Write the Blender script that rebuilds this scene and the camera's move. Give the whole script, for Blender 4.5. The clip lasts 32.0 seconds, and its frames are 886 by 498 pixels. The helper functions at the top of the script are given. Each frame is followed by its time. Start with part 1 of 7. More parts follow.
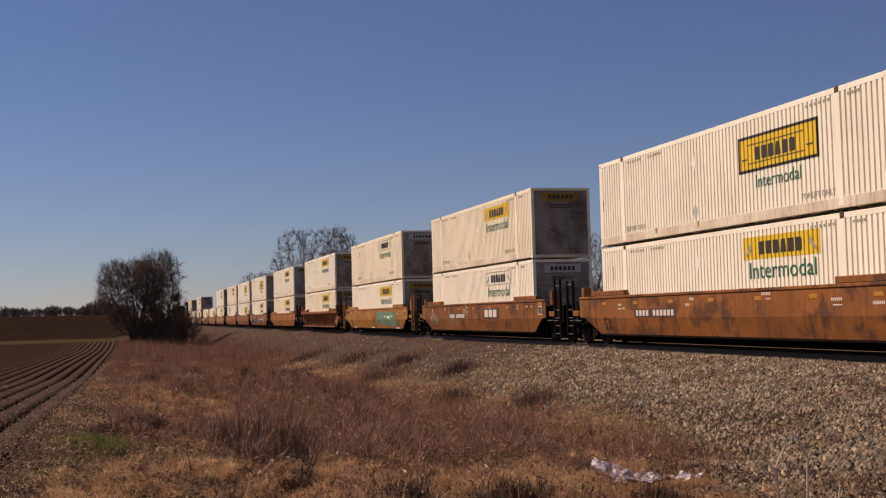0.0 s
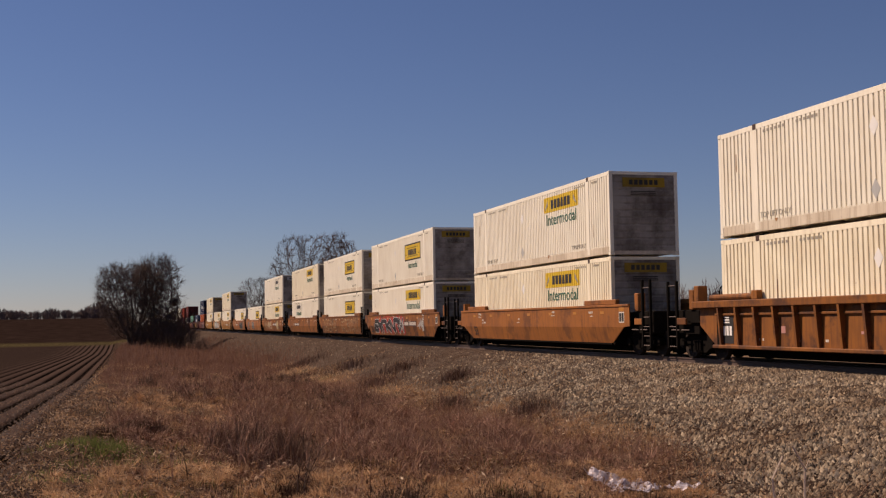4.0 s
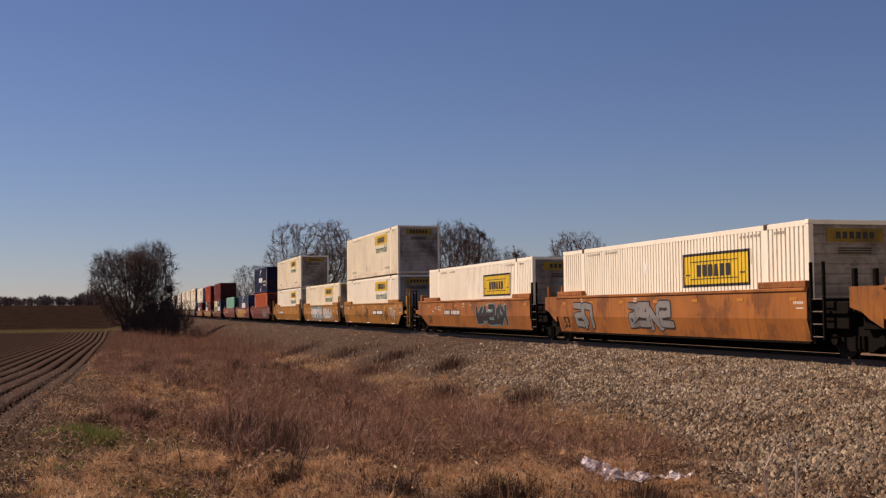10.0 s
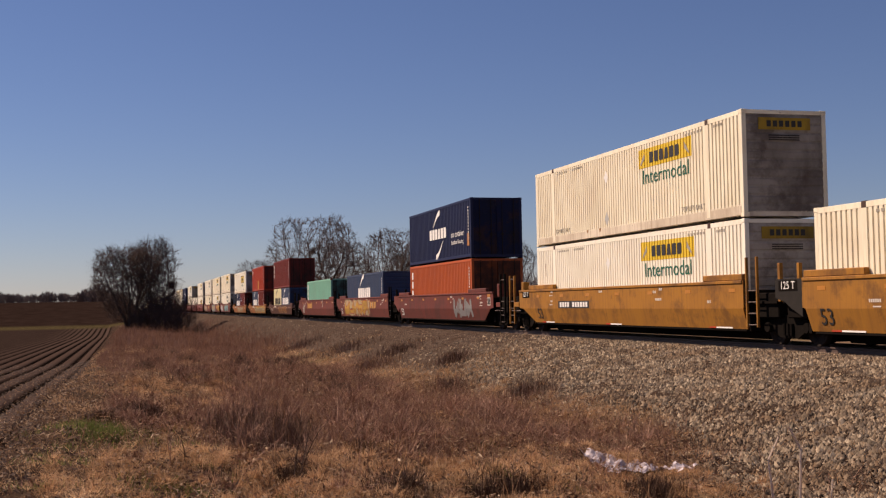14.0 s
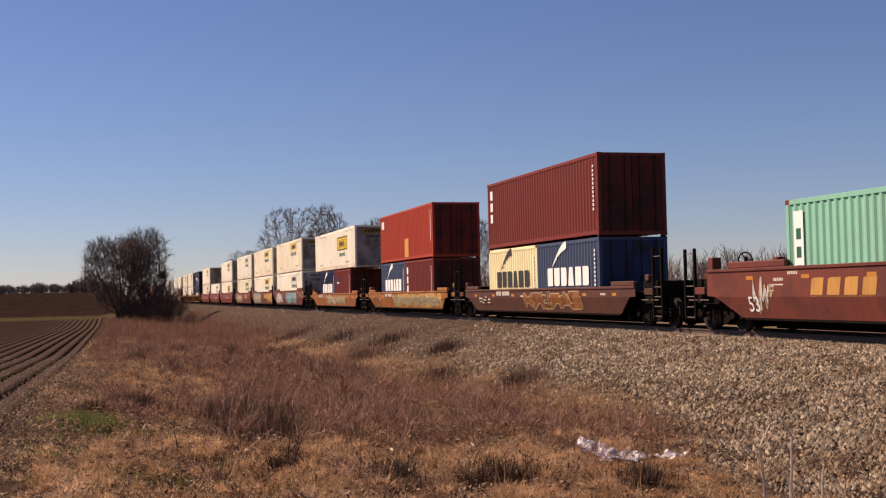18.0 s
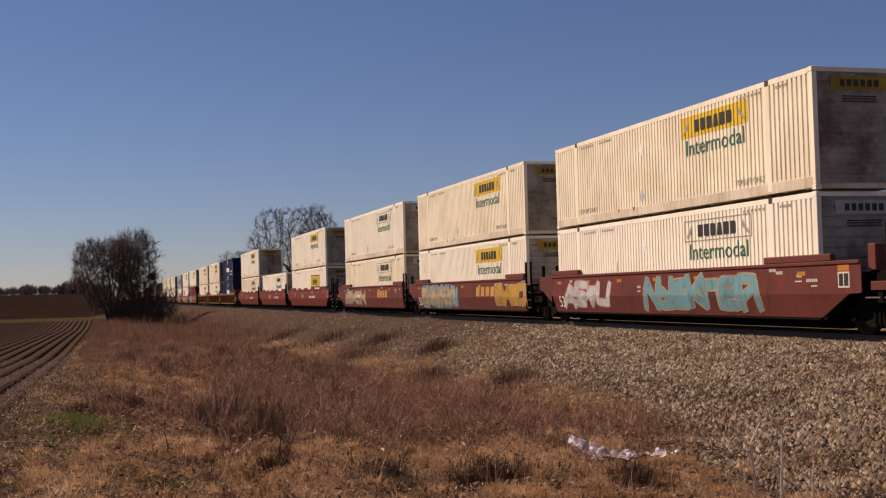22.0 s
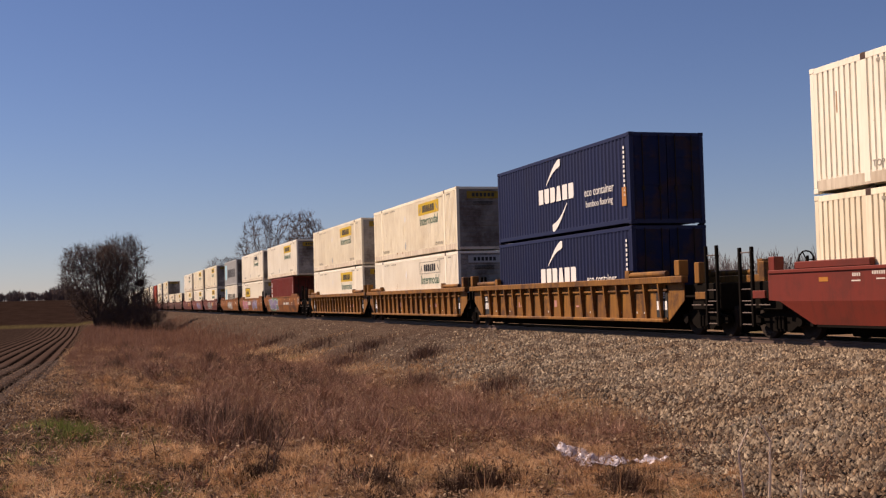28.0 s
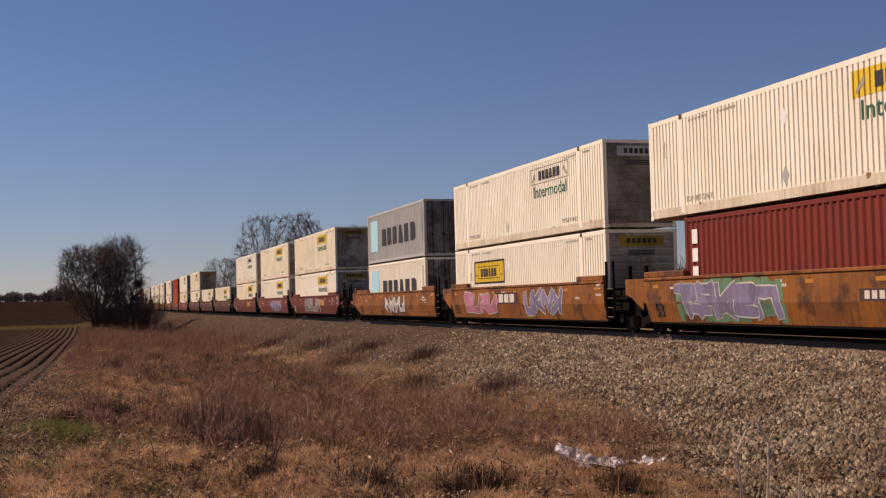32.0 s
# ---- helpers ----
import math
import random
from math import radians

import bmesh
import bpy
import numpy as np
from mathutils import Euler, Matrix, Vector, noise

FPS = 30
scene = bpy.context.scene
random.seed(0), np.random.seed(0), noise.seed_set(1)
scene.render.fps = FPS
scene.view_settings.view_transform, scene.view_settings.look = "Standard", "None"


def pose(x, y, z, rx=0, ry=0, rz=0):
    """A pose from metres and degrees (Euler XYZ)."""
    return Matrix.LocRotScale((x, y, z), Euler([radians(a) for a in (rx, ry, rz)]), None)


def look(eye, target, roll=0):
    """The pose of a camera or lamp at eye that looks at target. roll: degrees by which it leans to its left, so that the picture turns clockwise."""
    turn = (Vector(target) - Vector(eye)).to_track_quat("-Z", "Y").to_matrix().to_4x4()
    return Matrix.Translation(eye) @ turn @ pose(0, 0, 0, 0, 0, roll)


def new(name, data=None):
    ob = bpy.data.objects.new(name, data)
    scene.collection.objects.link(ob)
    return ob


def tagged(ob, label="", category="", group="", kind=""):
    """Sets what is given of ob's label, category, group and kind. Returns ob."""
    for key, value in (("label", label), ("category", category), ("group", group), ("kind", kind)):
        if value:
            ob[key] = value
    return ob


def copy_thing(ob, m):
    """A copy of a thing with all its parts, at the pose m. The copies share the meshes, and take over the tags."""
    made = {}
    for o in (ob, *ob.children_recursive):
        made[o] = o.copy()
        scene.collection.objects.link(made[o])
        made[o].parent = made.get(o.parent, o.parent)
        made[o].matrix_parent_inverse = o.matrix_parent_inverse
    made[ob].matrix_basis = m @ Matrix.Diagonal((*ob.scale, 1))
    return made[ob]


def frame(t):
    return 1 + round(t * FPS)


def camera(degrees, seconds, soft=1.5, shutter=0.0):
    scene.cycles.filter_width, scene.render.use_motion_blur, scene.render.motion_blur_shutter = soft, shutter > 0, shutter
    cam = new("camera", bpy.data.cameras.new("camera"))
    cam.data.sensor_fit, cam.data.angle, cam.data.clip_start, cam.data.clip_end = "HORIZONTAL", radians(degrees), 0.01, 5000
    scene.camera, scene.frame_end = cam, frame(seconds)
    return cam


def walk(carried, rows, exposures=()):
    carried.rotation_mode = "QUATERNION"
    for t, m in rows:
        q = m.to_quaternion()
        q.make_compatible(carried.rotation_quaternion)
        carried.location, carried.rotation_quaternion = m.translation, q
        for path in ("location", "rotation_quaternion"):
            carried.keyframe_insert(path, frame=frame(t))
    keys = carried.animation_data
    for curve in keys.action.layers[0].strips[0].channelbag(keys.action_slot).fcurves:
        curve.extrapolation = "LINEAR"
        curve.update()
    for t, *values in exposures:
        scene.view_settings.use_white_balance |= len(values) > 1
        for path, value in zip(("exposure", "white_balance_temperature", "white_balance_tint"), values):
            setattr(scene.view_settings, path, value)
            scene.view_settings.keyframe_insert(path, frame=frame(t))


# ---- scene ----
EYE = (0.0, 0.0, 2.0)
cam = camera(41.88, 32.0, soft=1.25)
PATH = [
    (0.0, look(EYE, (26.458, 96.276, 7.553), -1.483)),
    (0.5, look(EYE, (26.198, 96.328, 7.874), -1.103)),
    (1.0, look(EYE, (25.938, 96.386, 8.076), -1.277)),
    (1.5, look(EYE, (26.174, 96.312, 8.248), -1.994)),
    (2.0, look(EYE, (26.376, 96.259, 8.197), -1.045)),
    (2.5, look(EYE, (26.527, 96.226, 8.075), -0.855)),
    (3.0, look(EYE, (26.517, 96.229, 8.068), -0.733)),
    (3.5, look(EYE, (26.509, 96.229, 8.100), -0.867)),
    (5.5, look(EYE, (26.810, 96.132, 8.317), -0.700)),
    (6.0, look(EYE, (26.928, 96.096, 8.357), -0.594)),
    (6.5, look(EYE, (27.014, 96.075, 8.310), -0.642)),
    (7.0, look(EYE, (27.021, 96.084, 8.143), -0.620)),
    (7.5, look(EYE, (27.038, 96.094, 7.905), -0.592)),
    (8.0, look(EYE, (26.993, 96.117, 7.739), -0.431)),
    (8.5, look(EYE, (27.094, 96.096, 7.611), -0.503)),
    (9.0, look(EYE, (27.102, 96.097, 7.554), -0.499)),
    (9.5, look(EYE, (26.986, 96.136, 7.447), -0.805)),
    (10.0, look(EYE, (26.961, 96.155, 7.222), -0.503)),
    (10.5, look(EYE, (27.002, 96.152, 7.065), -0.672)),
    (11.0, look(EYE, (27.061, 96.140, 6.980), -0.873)),
    (11.5, look(EYE, (27.065, 96.141, 6.944), -0.925)),
    (12.0, look(EYE, (26.952, 96.173, 6.938), -0.894)),
    (12.5, look(EYE, (26.901, 96.188, 6.913), -0.873)),
    (13.0, look(EYE, (26.830, 96.211, 6.861), -1.093)),
    (13.5, look(EYE, (26.743, 96.240, 6.752), -1.039)),
    (14.0, look(EYE, (26.797, 96.231, 6.636), -1.032)),
    (14.5, look(EYE, (26.866, 96.221, 6.435), -0.903)),
    (16.5, look(EYE, (26.897, 96.228, 6.083), -1.205)),
    (17.0, look(EYE, (27.044, 96.192, 5.969), -1.268)),
    (17.5, look(EYE, (27.247, 96.141, 5.809), -1.256)),
    (18.0, look(EYE, (27.490, 96.076, 5.710), -1.244)),
    (18.5, look(EYE, (27.627, 96.037, 5.684), -1.318)),
    (19.0, look(EYE, (27.564, 96.055, 5.685), -1.785)),
    (19.5, look(EYE, (27.627, 96.031, 5.846), -1.880)),
    (20.0, look(EYE, (27.614, 96.028, 6.009), -1.590)),
    (20.5, look(EYE, (27.670, 96.011, 6.038), -1.916)),
    (21.0, look(EYE, (27.875, 95.954, 5.974), -1.898)),
    (21.5, look(EYE, (28.122, 95.888, 5.815), -1.884)),
    (22.0, look(EYE, (28.300, 95.842, 5.656), -1.549)),
    (22.5, look(EYE, (28.449, 95.802, 5.557), -1.448)),
    (23.0, look(EYE, (28.524, 95.776, 5.660), -1.427)),
    (23.5, look(EYE, (28.538, 95.766, 5.812), -1.032)),
    (24.0, look(EYE, (28.521, 95.764, 5.963), -1.153)),
    (24.5, look(EYE, (28.532, 95.759, 6.023), -1.389)),
    (25.0, look(EYE, (28.448, 95.778, 6.150), -1.202)),
    (25.5, look(EYE, (28.402, 95.785, 6.318), -1.228)),
    (27.5, look(EYE, (29.125, 95.573, 6.181), -1.567)),
    (28.0, look(EYE, (29.224, 95.542, 6.194), -1.501)),
    (28.5, look(EYE, (29.309, 95.517, 6.186), -1.449)),
    (29.0, look(EYE, (29.322, 95.512, 6.206), -1.191)),
    (29.5, look(EYE, (29.352, 95.503, 6.203), -0.983)),
    (30.0, look(EYE, (29.373, 95.496, 6.218), -0.964)),
    (30.5, look(EYE, (29.409, 95.485, 6.208), -1.278)),
    (31.0, look(EYE, (29.407, 95.486, 6.196), -1.303)),
    (31.5, look(EYE, (29.361, 95.500, 6.210), -1.246)),
    (32.0, look(EYE, (29.356, 95.498, 6.276), -1.481)),
]
walk(cam, PATH, exposures=[(0.0, 0.25, 6200, 32), (3.0, 0.22, 6200, 32), (7.0, 0.13, 6200, 32), (9.0, 0.23, 6200, 32), (10.0, 0.37, 6200, 32), (12.0, 0.42, 6200, 32), (14.0, 0.45, 6200, 32), (17.0, 0.73, 6200, 32), (19.0, 0.73, 6200, 32), (20.0, 0.64, 6200, 32), (22.0, 0.30, 6200, 32), (24.0, 0.28, 6200, 32), (25.0, 0.36, 6200, 32), (28.0, 0.54, 6200, 32), (29.0, 0.48, 6200, 32), (30.0, 0.20, 6200, 32), (32.0, 0.32, 6200, 32)])

# ---- world and sun: clear early-spring light from ahead, over the field ----
SUN_DIR = Vector((-0.54, 0.47, 0.70)).normalized()
world = bpy.data.worlds.new("world")
scene.world = world
world.use_nodes = True
sky = world.node_tree.nodes.new("ShaderNodeTexSky")
sky.sky_type, sky.sun_disc = "NISHITA", False
sky.sun_elevation = math.asin(SUN_DIR.z)
sky.sun_rotation = math.atan2(SUN_DIR.x, SUN_DIR.y)
sky.air_density, sky.dust_density, sky.ozone_density = 1.0, 0.0, 5.0
background = world.node_tree.nodes["Background"]
background.inputs[1].default_value = 0.0425
world.node_tree.links.new(sky.outputs[0], background.inputs[0])
sun = new("sun", bpy.data.lights.new("sun", "SUN"))
sun.data.energy, sun.data.angle, sun.data.color = 5.0, radians(0.53), (1.0, 0.84, 0.56)
sun.matrix_world = look(SUN_DIR * 50, (0, 0, 0))

# ---- sizes ----
TRACK_X = 17.455        # centre line of the track
RAIL = 0.75             # top of rail
SPEED = 19.628          # metres a second, towards the camera
BASE = RAIL + 0.45      # floor of the wells
HIGH, LOW, TALL = 2.896, 2.591, 2.925
STACK_GAP = 0.045       # room of the locks between stacked containers


# ---- materials ----
def nodes_of(name):
    m = bpy.data.materials.new(name)
    m.use_nodes = True
    t = m.node_tree
    return m, t, t.nodes["Principled BSDF"]


def add(t, kind, **values):
    n = t.nodes.new("ShaderNode" + kind)
    for key, value in values.items():
        if key in n.inputs:
            n.inputs[key].default_value = value
    return n


def mix(t, fac, a, b, how="MIX"):
    n = t.nodes.new("ShaderNodeMix")
    n.data_type, n.blend_type = "RGBA", how
    for socket, value in ((n.inputs[0], fac), (n.inputs[6], a), (n.inputs[7], b)):
        if hasattr(value, "links") or hasattr(value, "is_linked"):
            t.links.new(value, socket)
        elif isinstance(value, (int, float)):
            socket.default_value = value
        else:
            socket.default_value = (*value[:3], 1)
    return n.outputs[2]


def ramp(t, value, low, high):
    n = t.nodes.new("ShaderNodeMapRange")
    n.inputs[1].default_value, n.inputs[2].default_value = low, high
    t.links.new(value, n.inputs[0])
    return n.outputs[0]


def local_coords(t, scale=(1, 1, 1)):
    """Object coordinates, shifted for each object, stretched by scale."""
    co, info = t.nodes.new("ShaderNodeTexCoord"), t.nodes.new("ShaderNodeObjectInfo")
    shift = t.nodes.new("ShaderNodeVectorMath")
    shift.operation = "MULTIPLY_ADD"
    t.links.new(info.outputs["Random"], shift.inputs[0])
    shift.inputs[1].default_value = (40, 70, 30)
    t.links.new(co.outputs["Object"], shift.inputs[2])
    size = t.nodes.new("ShaderNodeVectorMath")
    size.operation = "MULTIPLY"
    t.links.new(shift.outputs[0], size.inputs[0])
    size.inputs[1].default_value = scale
    return size.outputs[0], info.outputs["Random"]


def noise_of(t, co, scale, detail=4.0, rough=0.6):
    n = add(t, "TexNoise", Scale=scale, Detail=detail, Roughness=rough)
    t.links.new(co, n.inputs["Vector"])
    return n.outputs["Fac"]


def bump(t, b, height, strength, distance):
    n = add(t, "Bump", Strength=strength, Distance=distance)
    t.links.new(height, n.inputs["Height"])
    t.links.new(n.outputs[0], b.inputs["Normal"])


def painted(name, colour, dirt, rough=0.5, amount=0.5, vary=0.12, rust=0.0, rust_colour=(0.16, 0.06, 0.025), soot=0.0):
    """Painted steel: run-down streaks, blotches of grime, and rust where asked."""
    m, t, b = nodes_of(name)
    co, rnd = local_coords(t)
    streaks, _ = local_coords(t, (1, 7, 0.45))
    s = ramp(t, noise_of(t, streaks, 1.3, 5, 0.65), 0.46, 0.78)
    blot = ramp(t, noise_of(t, co, 0.55, 5, 0.62), 0.42, 0.75)
    base = mix(t, ramp(t, rnd, 0, 1), [c * (1 - vary) for c in colour], [min(c * (1 + vary), 0.9) for c in colour])
    k = t.nodes.new("ShaderNodeMath")
    k.operation, k.inputs[1].default_value = "MULTIPLY", amount
    t.links.new(s, k.inputs[0])
    col = mix(t, k.outputs[0], base, dirt)
    k = t.nodes.new("ShaderNodeMath")
    k.operation, k.inputs[1].default_value = "MULTIPLY", amount * 0.8
    t.links.new(blot, k.inputs[0])
    col = mix(t, k.outputs[0], col, dirt)
    fine = noise_of(t, co, 9, 6, 0.7)
    if soot:
        patch = ramp(t, noise_of(t, co, 0.9, 7, 0.68), 0.50, 0.60)
        k = t.nodes.new("ShaderNodeMath")
        k.operation, k.inputs[1].default_value = "MULTIPLY", soot
        t.links.new(patch, k.inputs[0])
        col = mix(t, k.outputs[0], col, (0.045, 0.022, 0.016))
    if rust:
        col = mix(t, ramp(t, fine, 0.70 - 0.14 * rust, 0.80 - 0.1 * rust), col, rust_colour)
    t.links.new(col, b.inputs["Base Color"])
    b.inputs["Roughness"].default_value = rough
    b.inputs["Specular IOR Level"].default_value = 0.2
    bump(t, b, fine, 0.12, 0.01)
    return m


def plain(name, colour, rough=0.6, metal=0.0, grain=0.15, scale=6.0):
    m, t, b = nodes_of(name)
    co, _ = local_coords(t)
    n = noise_of(t, co, scale, 5, 0.65)
    t.links.new(mix(t, n, [c * (1 - grain) for c in colour], [min(1, c * (1 + grain)) for c in colour]), b.inputs["Base Color"])
    b.inputs["Roughness"].default_value, b.inputs["Metallic"].default_value = rough, metal
    b.inputs["Specular IOR Level"].default_value = 0.03 if rough > 0.9 else 0.12 if rough > 0.75 else 0.4
    bump(t, b, n, 0.15, 0.01)
    return m


def islands(name, stops, rough=0.85, translucent=0.0):
    """Colour picked for each blade, stone or twig of a joined mesh."""
    m, t, b = nodes_of(name)
    geo = t.nodes.new("ShaderNodeNewGeometry")
    r = t.nodes.new("ShaderNodeValToRGB")
    while len(r.color_ramp.elements) < len(stops):
        r.color_ramp.elements.new(0.5)
    for i, c in enumerate(stops):
        r.color_ramp.elements[i].position = i / (len(stops) - 1)
        r.color_ramp.elements[i].color = (*c, 1)
    t.links.new(geo.outputs["Random Per Island"], r.inputs[0])
    co = t.nodes.new("ShaderNodeTexCoord")
    n = noise_of(t, co.outputs["Object"], 0.7, 4, 0.65)
    t.links.new(mix(t, ramp(t, n, 0.42, 0.62), r.outputs[0], (0.66, 0.57, 0.50), "MULTIPLY"), b.inputs["Base Color"])
    b.inputs["Roughness"].default_value = rough
    b.inputs["Specular IOR Level"].default_value = 0.2
    if translucent:
        thin = t.nodes.new("ShaderNodeBsdfTranslucent")
        t.links.new(b.inputs["Base Color"].links[0].from_socket, thin.inputs["Color"])
        both = t.nodes.new("ShaderNodeMixShader")
        both.inputs[0].default_value = translucent
        t.links.new(b.outputs[0], both.inputs[1])
        t.links.new(thin.outputs[0], both.inputs[2])
        t.links.new(both.outputs[0], t.nodes["Material Output"].inputs["Surface"])
    return m


WHITE = painted("white_container_paint", (0.87, 0.82, 0.67), (0.50, 0.40, 0.26), 0.45, 0.32, 0.03, 0.22)
CREAM = painted("cream_container_paint", (0.85, 0.78, 0.585), (0.45, 0.33, 0.19), 0.5, 0.44, 0.03, 0.30)
DIRTY_RAIL = painted("dirty_bottom_rail_paint", (0.68, 0.60, 0.46), (0.26, 0.17, 0.09), 0.6, 0.75, 0.05, 0.5)
PALE_YELLOW = painted("pale_yellow_container_paint", (0.84, 0.74, 0.42), (0.46, 0.33, 0.15), 0.5, 0.4, 0.05, 0.25)
# white darkened to put the end walls' shade into the colour, plus grime
END_WHITE = painted("shaded_grimy_white_end_wall", (0.36, 0.325, 0.275), (0.07, 0.05, 0.036), 0.75, 0.95, 0.15, 0.35, soot=0.45)
NAVY = painted("navy_container_paint", (0.011, 0.016, 0.056), (0.022, 0.022, 0.04), 0.5, 0.4, 0.15)
FADED_BLUE = painted("faded_blue_container_paint", (0.042, 0.064, 0.118), (0.075, 0.078, 0.10), 0.55, 0.5, 0.1, 0.2)
RED = painted("red_container_paint", (0.39, 0.046, 0.014), (0.25, 0.045, 0.022), 0.5, 0.4, 0.06, 0.1)
BRICK = painted("brick_red_container_paint", (0.175, 0.026, 0.015), (0.105, 0.027, 0.019), 0.55, 0.5, 0.1, 0.2)
ORANGE = painted("orange_container_paint", (0.46, 0.095, 0.02), (0.26, 0.07, 0.03), 0.5, 0.4, 0.05, 0.2)
MINT = painted("mint_green_container_paint", (0.20, 0.46, 0.33), (0.22, 0.28, 0.20), 0.5, 0.4, 0.05, 0.2)
GREY = painted("grey_container_paint", (0.44, 0.44, 0.42), (0.25, 0.23, 0.2), 0.5, 0.45, 0.06, 0.1)
WELL = {
    "brown": painted("brown_orange_car_paint", (0.25, 0.090, 0.015), (0.075, 0.030, 0.015), 0.65, 0.8, 0.12, 0.4, soot=0.75),
    "orange": painted("orange_car_paint", (0.33, 0.12, 0.022), (0.12, 0.046, 0.02), 0.6, 0.65, 0.1, 0.3, soot=0.5),
    "yellow": painted("yellow_car_paint", (0.34, 0.150, 0.017), (0.14, 0.062, 0.02), 0.6, 0.55, 0.06, 0.25, soot=0.48),
    "maroon": painted("maroon_car_paint", (0.145, 0.034, 0.022), (0.07, 0.028, 0.022), 0.65, 0.6, 0.1, 0.3, soot=0.4),
    "red": painted("red_car_paint", (0.165, 0.028, 0.016), (0.09, 0.024, 0.016), 0.5, 0.5, 0.08, 0.15, soot=0.3),
    "ochre": painted("dirty_ochre_car_paint", (0.25, 0.112, 0.018), (0.075, 0.032, 0.016), 0.65, 0.8, 0.08, 0.4, soot=0.7),
    "dark": painted("dark_brown_car_paint", (0.10, 0.036, 0.021), (0.045, 0.022, 0.017), 0.65, 0.6, 0.1, 0.4, soot=0.5),
}
BRAND_AMBER = painted("faded_amber_lettering", (0.50, 0.26, 0.06), (0.2, 0.08, 0.03), 0.6, 0.5, 0.05, 0.2)
STEEL_WORN = plain("worn_dark_panel", (0.055, 0.024, 0.014), 0.7, 0, 0.4, 3)
# yellow dulled to put the end's shade into the sign, under grime
END_SIGN = painted("shaded_grimy_yellow_end_sign", (0.38, 0.24, 0.02), (0.06, 0.045, 0.02), 0.7, 0.8, 0.1, 0.2)
# darker copies of the container colours, holding the shade of the door ends
END_SHADE_PAINT = {NAVY.name: (0.008, 0.013, 0.049), FADED_BLUE.name: (0.035, 0.052, 0.112), RED.name: (0.182, 0.025, 0.014), BRICK.name: (0.126, 0.024, 0.017), ORANGE.name: (0.210, 0.052, 0.014), MINT.name: (0.070, 0.168, 0.126), GREY.name: (0.189, 0.189, 0.182), WHITE.name: (0.280, 0.259, 0.231), PALE_YELLOW.name: (0.25, 0.21, 0.11), CREAM.name: (0.252, 0.224, 0.175)}
WORN_RUNG = plain("worn_rung_steel", (0.11, 0.08, 0.065), 0.7, 0.1, 0.3)
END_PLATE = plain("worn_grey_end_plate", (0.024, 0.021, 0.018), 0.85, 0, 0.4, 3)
STENCIL = plain("worn_white_stencil", (0.56, 0.50, 0.43), 0.7, 0, 0.4, 14)
SIGN_YELLOW = plain("sign_yellow", (0.70, 0.48, 0.012), 0.5, 0, 0.12)
SIGN_GREEN = plain("sign_green", (0.01, 0.10, 0.055), 0.5, 0, 0.2)
INK = plain("black_ink", (0.02, 0.018, 0.016), 0.6, 0, 0.2)
FADED_INK = plain("faded_ink", (0.30, 0.27, 0.21), 0.7, 0, 0.3)
LETTER_WHITE = plain("white_lettering", (0.75, 0.73, 0.68), 0.6, 0, 0.08)
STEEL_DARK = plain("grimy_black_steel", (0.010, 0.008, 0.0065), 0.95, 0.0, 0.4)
WHEEL_STEEL = plain("worn_wheel_steel", (0.03, 0.022, 0.017), 0.8, 0.0, 0.5)
RAIL_STEEL = plain("rail_steel", (0.10, 0.065, 0.05), 0.6, 0.3, 0.3)
REFLECTOR = plain("amber_reflector", (0.42, 0.17, 0.02), 0.35, 0, 0.1)
SLEEPER = plain("old_sleeper_wood", (0.10, 0.075, 0.055), 0.9, 0, 0.4, 12)
BARK = plain("grey_brown_bark", (0.085, 0.064, 0.052), 0.9, 0, 0.35, 3)
TWIG = plain("brown_twigs", (0.10, 0.070, 0.058), 0.9, 0, 0.3, 1.5)
FAR_TWIG = plain("far_bare_wood", (0.13, 0.095, 0.088), 0.9, 0, 0.25, 0.3)
FOIL = plain("crumpled_silver_film", (0.36, 0.32, 0.345), 0.5, 0.1, 0.3, 25)


# ---- mesh helpers ----
def mesh_from(name, verts, faces, material=None, smooth=False):
    me = bpy.data.meshes.new(name)
    me.from_pydata(verts, [], faces)
    if smooth:
        me.polygons.foreach_set("use_smooth", [True] * len(me.polygons))
    if material:
        me.materials.append(material)
    me.update()
    return me


def soup(name, verts, corners, loops, material):
    """A mesh from arrays: vertices, corner indices, and the number of corners of each face."""
    me = bpy.data.meshes.new(name)
    me.vertices.add(len(verts))
    me.vertices.foreach_set("co", np.asarray(verts, np.float32).ravel())
    me.loops.add(len(corners))
    me.loops.foreach_set("vertex_index", np.asarray(corners, np.int32))
    loops = np.asarray(loops, np.int32)
    me.polygons.add(len(loops))
    me.polygons.foreach_set("loop_start", np.concatenate([[0], np.cumsum(loops)[:-1]]).astype(np.int32))
    me.materials.append(material)
    me.update(calc_edges=True)
    me.validate()
    return me


def link(name, me, parent=None, label="", at=None):
    ob = new(name, me)
    if parent:
        ob.parent = parent
    if at is not None:
        ob.matrix_basis = at
    if label:
        ob["label"] = label
    return ob


